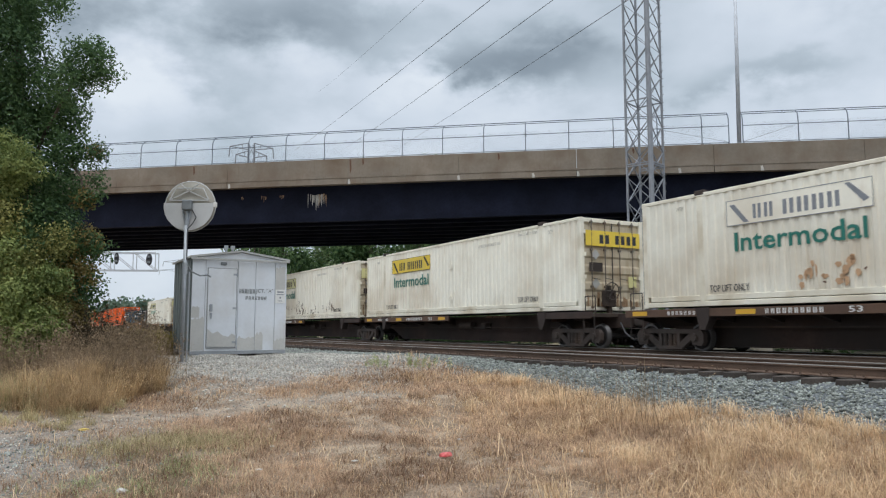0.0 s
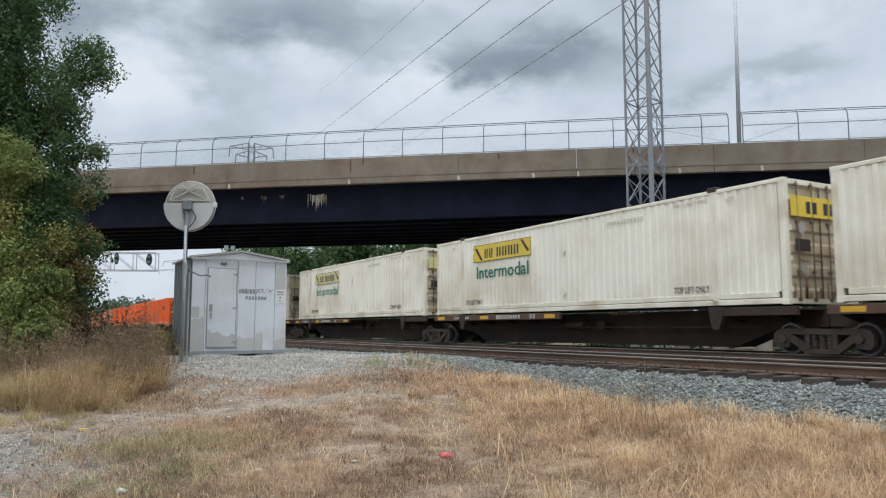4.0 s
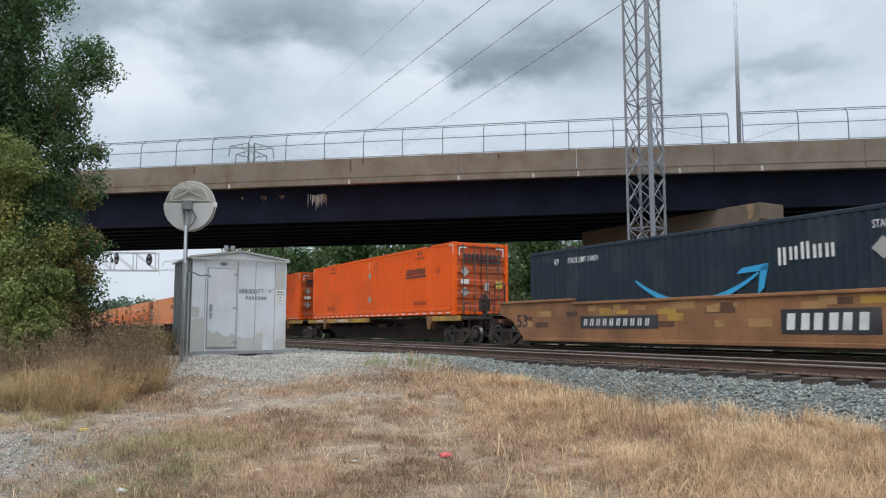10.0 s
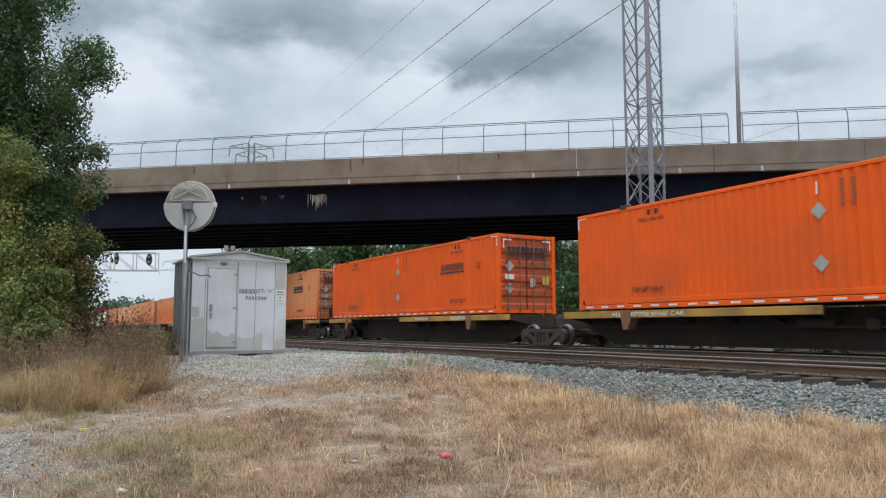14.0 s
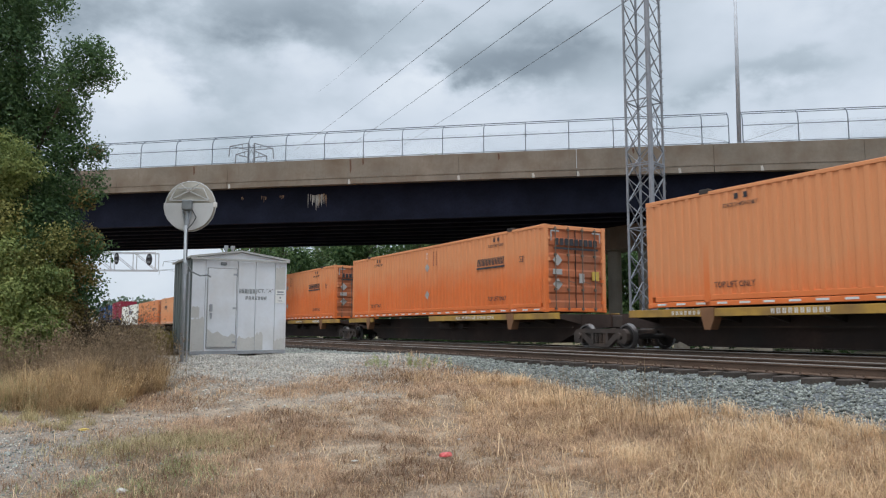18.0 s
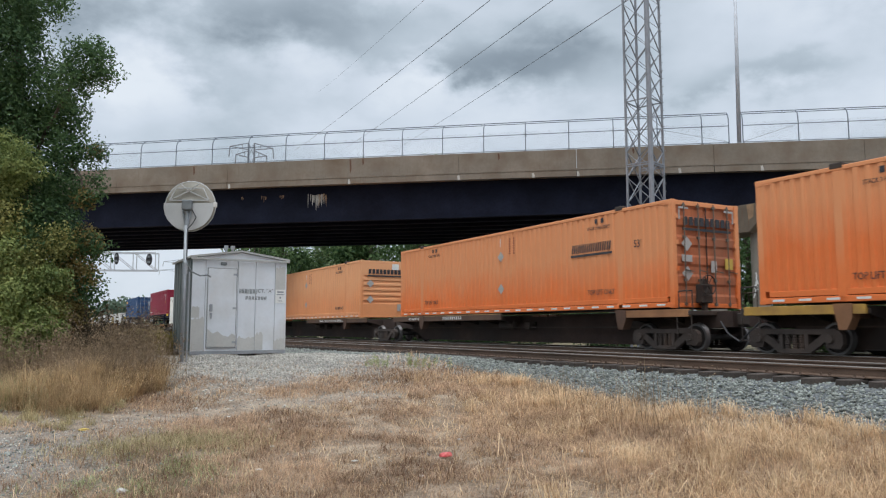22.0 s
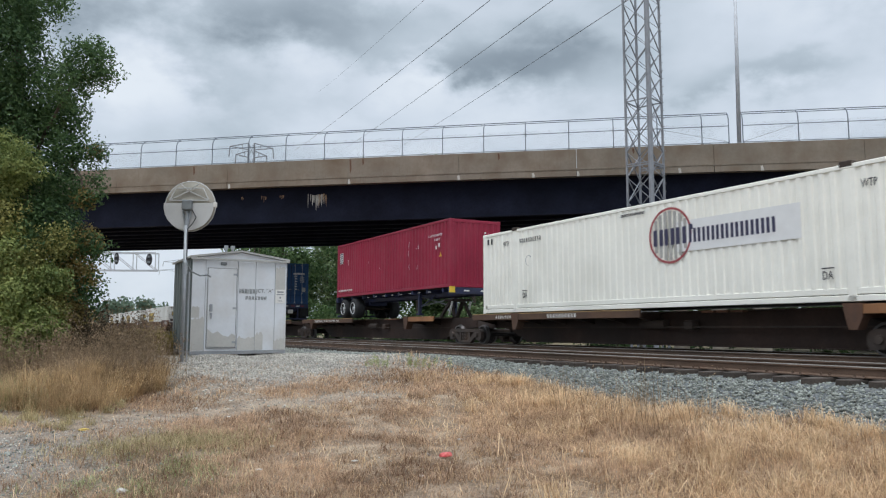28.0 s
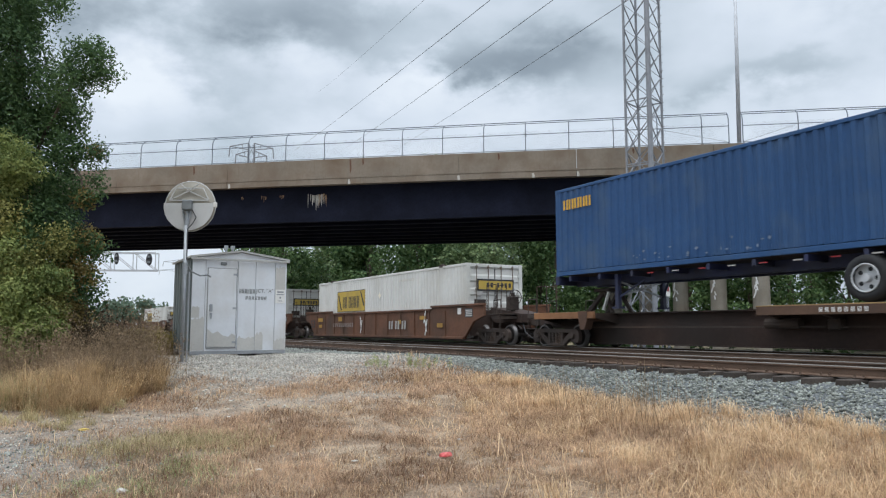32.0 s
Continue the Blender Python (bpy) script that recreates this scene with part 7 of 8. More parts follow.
IVY = [(-8.83, 14.78, 7.0, 0.69), (-9.08, 14.62, 6.1, 0.98), (-8.57, 14.98, 6.66, 0.37), (-7.18, 14.69, 5.89, 0.50), (-7.44, 14.58, 5.39, 0.50), (-7.10, 14.98, 6.24, 0.30),
       (-8.67, 15.6, 5.48, 0.95), (-7.97, 15.46, 4.89, 0.55), (-8.62, 15.42, 4.34, 1.05), (-7.45, 14.77, 4.07, 0.36), (-8.52, 15.14, 3.22, 1.05), (-7.58, 14.83, 3.39, 0.42),
       (-7.05, 14.71, 3.14, 0.22), (-7.72, 14.63, 2.35, 0.78), (-7.03, 14.76, 2.25, 0.30), (-8.45, 15.61, 1.53, 1.0), (-7.62, 15.49, 1.64, 0.48), (-7.9, 15.47, 0.83, 0.7),
       (-7.35, 15.46, 1.0, 0.32), (-8.36, 14.73, 0.6, 0.74), (-9.27, 14.87, 4.9, 1.05), (-9.47, 15.25, 2.66, 1.3), (-9.9, 15.6, 7.6, 1.4), (-10.6, 16.2, 4.5, 1.7), (-10.4, 16.0, 1.8, 1.6),
       (-9.2, 15.4, 8.3, 1.1)]


def make_ivy_tree():
    r = np.random.default_rng(21)
    root = thing("tree", pose(0, 0, 0), "tall leafy tree thickly overgrown with dark green ivy", "tree", "trees by the railway")
    bm = B()
    limb(bm, [(-8.9, 15.6, -0.6), (-8.95, 15.6, 1.5), (-8.8, 15.5, 3.5), (-8.9, 15.4, 5.5), (-9.0, 15.4, 8.0)], 0.26, 0.09, 10)
    part("trunk", bm, M["bark"], root)
    for pts in (((-8.85, 15.5, 3.2), (-8.1, 15.1, 4.6), (-7.4, 14.8, 5.6), (-7.0, 14.9, 6.2)), ((-8.9, 15.45, 4.6), (-9.6, 15.3, 5.8), (-9.9, 15.2, 7.2)), ((-8.8, 15.5, 2.4), (-8.0, 15.0, 2.8), (-7.2, 14.75, 3.1)),
                ((-8.9, 15.5, 1.2), (-8.2, 15.3, 1.6), (-7.4, 15.2, 2.1)), ((-7.9, 15.2, 4.1), (-7.5, 14.9, 3.9), (-7.2, 14.8, 3.6), (-7.1, 14.75, 3.2))):
        bm = B()
        limb(bm, pts, 0.045, 0.012, 7)
        part("limb", bm, M["bark"], root)
    co, f = leaf_cloud(IVY, 150000, 0.066, r)
    tagged(strips("crown", co, f, M["leaf"], root), kind="stuff")
    co, f = leaf_cloud([(-6.95, 14.8, 4.05, 0.34), (-6.9, 14.8, 3.5, 0.26), (-6.8, 14.75, 3.2, 0.2), (-6.85, 14.8, 2.1, 0.34), (-7.9, 14.9, 7.2, 0.36), (-6.85, 14.8, 5.7, 0.4), (-7.0, 14.8, 1.3, 0.45)], 3600, 0.064, r, inner=0.1)
    tagged(strips("loose_sprays", co, f, M["leaf"], root), "thin sprays of leaves at the edge", kind="stuff")
    co, f = leaf_cloud([(-7.05, 14.7, 3.12, 0.26), (-7.0, 14.74, 2.3, 0.36), (-7.2, 14.7, 1.8, 0.42), (-6.98, 14.9, 4.1, 0.22), (-7.4, 14.6, 1.2, 0.45), (-7.1, 14.5, 0.8, 0.4), (-6.95, 14.7, 1.6, 0.3)], 4200, 0.060, r, inner=0.2)
    tagged(strips("yellowing_leaves", co, f, M["leaf_brown"], root), "yellowing outer leaves", kind="stuff")
    co, f = leaf_cloud([(-7.75, 14.0, 1.7, 0.55), (-8.2, 13.8, 1.0, 0.6), (-7.25, 14.1, 2.2, 0.36), (-8.3, 13.9, 2.6, 0.55), (-7.2, 13.9, 0.9, 0.4)], 9000, 0.058, r, inner=0.25)
    tagged(strips("sunlit_foliage", co, f, M["leaf_green_gold"], root), "yellow-green leaves low on the tree", kind="stuff")
    co, f = leaf_cloud([(-7.7, 13.7, 1.15, 0.52), (-7.2, 13.6, 0.60, 0.40), (-7.9, 13.6, 0.55, 0.50), (-7.2, 13.9, 1.45, 0.34), (-8.0, 13.9, 1.9, 0.5), (-8.2, 14.0, 3.6, 0.6), (-7.5, 13.5, 0.25, 0.4)], 24000, 0.066, r, inner=0.3)
    tagged(strips("young_foliage", co, f, M["leaf_light"], root), "fresh light green shoots", kind="stuff")


make_ivy_tree()


def make_wood_tree(r, height, spread, count, leaf="leaf_far"):
    root = thing("tree", pose(0, 0, 0), "broadleaf tree in a dense green wood", "tree", "trees of the wood")
    bm = B()
    limb(bm, [(0, 0, -1.0), (0.2, 0.1, height * 0.3), (0.0, -0.1, height * 0.6), (0.1, 0, height * 0.9)], height * 0.022, 0.04, 8)
    part("trunk", bm, M["bark"], root)
    clumps = []
    for i in range(17):
        a, h = r.uniform(0, 2 * math.pi), r.uniform(0.10, 1.0)
        w = spread * (0.95 - 0.75 * max(0, h - 0.45) ** 1.2) * r.uniform(0.3, 0.9)
        clumps.append((w * math.cos(a), w * math.sin(a), height * h, spread * r.uniform(0.26, 0.50)))
        if i < 6:
            bm = B()
            limb(bm, [(0.1, 0, height * h * 0.6), (w * 0.5 * math.cos(a), w * 0.5 * math.sin(a), height * h * 0.85), (w * math.cos(a), w * math.sin(a), height * h)], 0.09, 0.03, 6)
            part("limb", bm, M["bark"], root)
    co, f = leaf_cloud(clumps, count, 0.42, r, up=0.6, inner=0.35)
    tagged(strips("crown", co, f, M[leaf], root), kind="stuff")
    return root


def make_wood():
    r = np.random.default_rng(8)
    protos = [make_wood_tree(r, h, s, 5200) for h, s in ((13, 4.2), (16, 4.6), (11, 3.8), (18, 4.8))]
    # trees for the left of the wood, with haze put into the leaf colour
    pale = [make_wood_tree(r, h, s, 5200, "leaf_haze_pale") for h, s in ((12, 4.2), (14, 4.4))]
    spots = []
    for row, (y, x0, x1, step) in enumerate(((82, -21, 62, 4.6), (90, -24, 70, 5.0), (100, -20, 80, 6.0))):
        for x in np.arange(x0, x1, step):
            spots.append((x + r.uniform(-1.5, 1.5), y + r.uniform(-2.5, 2.5)))
    for x in np.arange(24, 66, 5.5):
        spots.append((x + r.uniform(-1.2, 1.2), 74 + r.uniform(-2, 2)))
    for i, (x, y) in enumerate(spots):
        k = int(r.integers(0, 4))
        if x < -14:
            k = 2
        if x > 0.47 * y and r.random() < 0.5:
            continue
        if x > 27 and y > 86:
            if y > 95 or r.random() < 0.35:
                continue
            k = 2
        m = pose(x, y, -0.9, 0, 0, r.uniform(0, 360))
        if i in (5, 6):
            pale[i - 5].matrix_world = m
        elif x < 9 and i > 6 and r.random() < 0.95:
            copy_thing(pale[i % 2], m)
        elif i < 4:
            protos[i].matrix_world = m
        else:
            copy_thing(protos[k], m)
    copy_thing(protos[3], pose(-1.2, 108, 6.6))
    # undergrowth along the wood's edge
    clumps = [(x, 76 + r.uniform(-2, 3), r.uniform(0.2, 1.8), r.uniform(1.0, 1.9)) for x in np.arange(-20, 62, 1.5)]
    co, f = leaf_cloud(clumps, 16000, 0.36, r, inner=0.3)
    tagged(strips("undergrowth", co, f, M["leaf_far"]), "dense green undergrowth at the edge of the wood", "undergrowth", kind="stuff")
    # low growth in the shade below the bridge
    clumps = []
    for k in np.arange(-26, 34, 0.55):
        p = BRIDGE @ Vector((k, r.uniform(5, 15), 0))
        if -DY * p.x + DX * p.y > 22.5:
            clumps.append((p.x, p.y, r.uniform(-0.7, 1.1), r.uniform(0.5, 0.95)))
    co, f = leaf_cloud(clumps, 15000, 0.26, r, inner=0.2)
    tagged(strips("shade_growth", co, f, M["leaf_far"]), "low green growth in the shade below the bridge", "undergrowth", kind="stuff")


make_wood()


def make_far_woods():
    r = np.random.default_rng(31)
    clumps = []
    for x in np.arange(-265, -95, 2.6):
        t = (x + 180) / 70
        top = 3.5 + 7.5 * math.exp(-((x + 141) / 17) ** 2) + 3.0 * math.exp(-((x + 168) / 24) ** 2) + 1.5 * math.exp(-(t * t))
        for k in range(5):
            clumps.append((x + r.uniform(-3, 3), 350 + r.uniform(-12, 12), top * (0.2 + 0.2 * k) - 1, r.uniform(2.6, 4.0)))
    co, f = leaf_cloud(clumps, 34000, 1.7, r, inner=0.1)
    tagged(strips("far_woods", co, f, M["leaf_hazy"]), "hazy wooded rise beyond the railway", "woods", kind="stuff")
    root = thing("utility_pole", pose(-98.5, 290, -1), "distant wooden utility pole", "pole")
    bm = B()
    tube(bm, (0, 0, 0), (0, 0, 12.5), 0.22, 8, 0.16)
    part("pole", bm, M["bark"], root)
    bm = B()
    bar(bm, (-1.2, 0, 11.6), (1.2, 0, 11.6), 0.15)
    part("cross_arm", bm, M["bark"], root)


make_far_woods()


def blades(x, y, h, w, lean, r, z=None):
    """Curved blades: five vertices and three triangles each."""
    n = len(x)
    z = land(x, y) - 0.01 if z is None else z
    a = r.uniform(0, 2 * np.pi, n)
    dx, dy = np.cos(a), np.sin(a)
    px, py = -dy * w, dx * w
    l1, l2 = lean * h * 0.25, lean * h
    base = np.stack([x, y, z], 1)
    side = np.stack([px, py, np.zeros(n)], 1)
    mid = base + np.stack([dx * l1, dy * l1, h * 0.55], 1)
    tip = base + np.stack([dx * l2, dy * l2, h * (1 - 0.35 * lean)], 1)
    co = np.stack([base - side, base + side, mid - side * 0.7, mid + side * 0.7, tip], 1).reshape(-1, 3)
    i = np.arange(n) * 5
    f = np.concatenate([np.stack([i, i + 1, i + 3], 1), np.stack([i, i + 3, i + 2], 1), np.stack([i + 2, i + 3, i + 4], 1)])
    return co, f


def field(r, n, x0, x1, y0, y1, keep):
    x, y = r.uniform(x0, x1, n), r.uniform(y0, y1, n)
    k = r.random(n) < keep(x, y)
    return x[k], y[k]


def depth_bias(y):
    return np.clip((9.5 / np.maximum(y, 5)) ** 1.3, 0.15, 1.0)


def dist(x, y):
    return -DY * x + DX * y


def seen(x, y):
    """Inside the wedge of ground that the lens takes in."""
    return np.abs(x) < 0.64 * y + 0.6


def lattice_noise(x, y, scale, seed):
    """Smooth value noise between 0 and 1, for arrays of places."""
    x, y = np.asarray(x, float) * scale + 100.0, np.asarray(y, float) * scale + 100.0
    grid = np.random.default_rng(seed).random((256, 256))
    i, j = np.floor(x).astype(int), np.floor(y).astype(int)
    u, v = x - i, y - j
    u, v = u * u * (3 - 2 * u), v * v * (3 - 2 * v)
    i0, j0, i1, j1 = i % 256, j % 256, (i + 1) % 256, (j + 1) % 256
    return (grid[i0, j0] * (1 - u) + grid[i1, j0] * u) * (1 - v) + (grid[i0, j1] * (1 - u) + grid[i1, j1] * u) * v


def tuft_noise(x, y, s=1.0):
    """Patchy growth: broad drifts, tufts and gaps."""
    k = 0.4 * lattice_noise(x, y, 1.1 * s, 3) + 0.35 * lattice_noise(x, y, 3.1 * s, 4) + 0.25 * lattice_noise(x, y, 8.0 * s, 5)
    return np.clip((k - 0.5) * 2.2 + 0.5, 0, 1)


def make_grass():
    r = np.random.default_rng(77)

    def turf(x, y):
        g, gr, ba = cover(x, y)
        path = np.exp(-((y - 10.3 - 0.62 * np.maximum(x + 3.9, 0) - 0.1 * (x + 5)) / 0.85) ** 2) * (x < -0.6)
        return seen(x, y) * (1 - ba) * np.clip(1 - 1.1 * g, 0.03, 1) * np.clip(1 - 1.0 * path, 0.03, 1) * depth_bias(y) * (dist(x, y) < 8.8) * (1 - 0.30 * gr)
    # short reddish turf, worn thin in places
    x, y = field(r, 560000, -9, 9, 5, 17, lambda x, y: turf(x, y) * (0.34 + 0.66 * smooth(0.12, 0.58, tuft_noise(x, y, 1.0))) * 0.9)
    n = len(x)
    k = tuft_noise(x, y, 1.0)
    co, f = blades(x, y, r.uniform(0.03, 0.13, n) * (0.45 + 1.0 * k), r.uniform(0.0011, 0.0028, n) * (0.5 + y / 9), r.uniform(0.4, 2.3, n), r)
    tagged(strips("dry_turf", co, f, M["dry_red"]), "short reddish-brown dry grass", "grass", kind="stuff")

    # tall bleached grass on the bank before the ballast
    def tall(x, y):
        d = dist(x, y)
        w = smooth(3.2, 7.5, d) * (1 - smooth(8.5, 9.1, d)) * smooth(-1.5, 2.2, x + 0.1 * y - 1)
        low = smooth(0.6, 2.4, x) * (1 - smooth(9.0, 10.5, d)) * 0.8
        return seen(x, y) * np.clip(np.maximum(w, low * (d < 8.7)), 0, 1) * depth_bias(y) * (0.08 + 0.92 * tuft_noise(x, y, 0.9) ** 1.3)
    x, y = field(r, 150000, -3, 9.5, 5, 20, tall)
    n = len(x)
    k = tuft_noise(x, y, 0.9)
    co, f = blades(x, y, r.uniform(0.05, 0.27, n) * (0.4 + 1.0 * k), r.uniform(0.0011, 0.0028, n) * (0.5 + y / 9), r.uniform(0.3, 2.1, n), r)
    tagged(strips("tall_dry_grass", co, f, M["dry"]), "tall straw-coloured dry grass on the bank", "grass", kind="stuff")
    x, y = field(r, 42000, -1.5, 9.5, 5, 15, tall)
    n = len(x)
    co, f = blades(x, y, r.uniform(0.10, 0.34, n), r.uniform(0.0013, 0.0030, n) * (0.5 + y / 9), r.uniform(1.5, 2.7, n), r)
    tagged(strips("fallen_straw", co, f, M["dry"]), "pale straw lying over the dry grass", "grass", kind="stuff")
    # long broken stalks that lie across one another
    x, y = field(r, 9000, 0.3, 7.0, 5.8, 12.5, lambda x, y: tall(x, y) * smooth(0.35, 0.75, lattice_noise(x, y, 1.6, 9)))
    n = len(x)
    co, f = blades(x, y, r.uniform(0.16, 0.42, n), r.uniform(0.0022, 0.0042, n) * (0.5 + y / 9), r.uniform(1.1, 2.6, n), r)
    tagged(strips("broken_stalks", co, f, M["straw"]), "bleached broken stalks lying across the tall grass", "grass", kind="stuff")
    # clumps of longer stalks that lean together
    xs, ys, hs, ls = [], [], [], []
    for i in range(420):
        cx, cy = r.uniform(-1.0, 8.0), r.uniform(6.0, 15)
        if r.random() > tall(np.array([cx]), np.array([cy]))[0] / max(0.15, depth_bias(cy)) or not seen(cx, cy):
            continue
        m = int(r.integers(25, 80))
        xs += list(cx + r.normal(0, 0.06, m))
        ys += list(cy + r.normal(0, 0.06, m))
        hs += list(r.uniform(0.18, 0.44, m))
        ls += list(r.uniform(0.4, 1.8, m))
    xs, ys = np.array(xs), np.array(ys)
    co, f = blades(xs, ys, np.array(hs), r.uniform(0.0014, 0.0030, len(xs)) * (0.5 + ys / 9), np.array(ls), r)
    tagged(strips("grass_clumps", co, f, M["straw"]), "leaning tufts of bleached grass", "grass", kind="stuff")
    # brown upright seed stalks along the top of the bank
    x, y = field(r, 2600, 0.6, 4.2, 8.0, 13.5, lambda x, y: (dist(x, y) > 6.4) * (dist(x, y) < 8.6) * smooth(0.45, 0.8, lattice_noise(x, y, 1.3, 12)))
    n = len(x)
    co, f = blades(x, y, r.uniform(0.25, 0.62, n), r.uniform(0.0012, 0.0022, n) * (0.5 + y / 9), r.uniform(0.1, 0.5, n), r)
    tagged(strips("brown_stalks", co, f, M["weed"]), "upright brown seed stalks along the bank", "grass", kind="stuff")

    # single pale straws over the turf
    x, y = field(r, 26000, -6, 9, 5, 15, lambda x, y: turf(x, y) * (0.05 + 0.95 * smooth(0.5, 0.85, tuft_noise(x, y, 1.9))))
    n = len(x)
    co, f = blades(x, y, r.uniform(0.06, 0.24, n), r.uniform(0.0014, 0.0028, n) * (0.5 + y / 9), r.uniform(1.0, 2.6, n), r)
    tagged(strips("loose_straw", co, f, M["straw"]), "pale straws strewn through the dry grass", "grass", kind="stuff")

    # green patches
    def green(x, y):
        g, gr, ba = cover(x, y)
        return seen(x, y) * np.clip(gr * 1.3 - 0.15, 0, 1) * (1 - ba)
    x, y = field(r, 170000, -10, -0.5, 5.5, 15, lambda x, y: green(x, y) * smooth(0.25, 0.7, tuft_noise(x, y, 1.2)))
    n = len(x)
    co, f = blades(x, y, r.uniform(0.03, 0.12, n) * (0.5 + 0.9 * tuft_noise(x, y, 1.5)), r.uniform(0.002, 0.004, n), r.uniform(0.2, 1.6, n), r)
    tagged(strips("green_grass", co, f, M["fresh_grass"]), "thin green grass at the edge of the lane", "grass", kind="stuff")
    x, y = field(r, 15000, -4.4, -1.6, 7.7, 9.6, lambda x, y: seen(x, y) * np.exp(-(((x + 3.05) / 0.85) ** 2 + ((y - 8.55 - 0.25 * (x + 3)) / 0.5) ** 2)) * (0.2 + 0.8 * tuft_noise(x, y, 1.6)))
    n = len(x)
    co, f = blades(x, y, r.uniform(0.05, 0.20, n), r.uniform(0.002, 0.004, n), r.uniform(0.3, 1.8, n), r)
    tagged(strips("olive_grass", co, f, M["olive"]), "olive half-dry grass beside the lane", "grass", kind="stuff")
    # tall yellow-green grass by the brush, thinning into straw
    def bank(n, x0, x1, y0, y1, h0, h1, mm, nm, lab, lean):
        x, y = r.uniform(x0, x1, n), r.uniform(y0, y1, n)
        k = r.random(n) < np.clip(tuft_noise(x, y, 1.3) * 1.5 - 0.25, 0.05, 1) * smooth(y0 + 0.5, y0 + 1.5, y + 0.9 * lattice_noise(x, y, 0.9, 15)) * smooth(x1, x1 - 1.1, x + 0.7 * (lattice_noise(x, y, 1.1, 16) - 0.5))
        x, y = x[k], y[k]
        m = len(x)
        co, f = blades(x, y, r.uniform(h0, h1, m) * (0.45 + 0.8 * tuft_noise(x, y, 1.7)), r.uniform(0.0013, 0.003, m), r.uniform(*lean, m), r)
        tagged(strips(nm, co, f, M[mm]), lab, "grass", kind="stuff")
    bank(16000, -8.8, -5.5, 10.0, 13.2, 0.18, 0.58, "green_grass", "rank_grass", "rank yellow-green grass before the brush", (0.2, 1.5))
    bank(13000, -6.5, -4.5, 10.2, 13.6, 0.25, 0.85, "rank_straw", "straw_grass", "drooping straw-coloured grass before the brush", (1.1, 2.5))
    bank(15000, -8.0, -4.7, 11.2, 14.6, 0.35, 0.9, "weed", "brown_grass", "tall brown seeded grass before the brush", (0.2, 1.2))


def make_arching_tufts():
    """Bunches of long grass that bow outwards from one root."""
    r = np.random.default_rng(19)
    for mm, label, n, xs, ys, hh in (("rank_straw", "bowed tufts of tawny grass before the brush", 95, (-6.3, -4.75), (10.7, 13.2), (0.3, 0.95)), ("olive", "bowed tufts of olive grass before the brush", 110, (-8.4, -5.7), (10.5, 13.0), (0.2, 0.7)),
                                     ("olive", "small tufts of half-dry grass along the lane", 70, (-7.6, -4.4), (9.4, 11.4), (0.08, 0.28)),
                                     ("weed", "dark brown tufts at the edge of the brush", 80, (-6.6, -5.0), (12.2, 14.6), (0.5, 1.15))):
        x, y, h, l = [], [], [], []
        for i in range(n):
            cx, cy = r.uniform(*xs), r.uniform(*ys)
            m = int(r.integers(40, 110))
            top = r.uniform(*hh)
            x.append(cx + r.normal(0, 0.05, m)), y.append(cy + r.normal(0, 0.05, m)), h.append(top * r.uniform(0.5, 1.0, m)), l.append(r.uniform(0.3, 1.7, m))
        x, y, h, l = (np.concatenate(v) for v in (x, y, h, l))
        co, f = blades(x, y, h, r.uniform(0.0016, 0.0036, len(x)), l, r)
        tagged(strips("grass_tufts", co, f, M[mm]), label, "grass", kind="stuff")


make_grass()
make_arching_tufts()


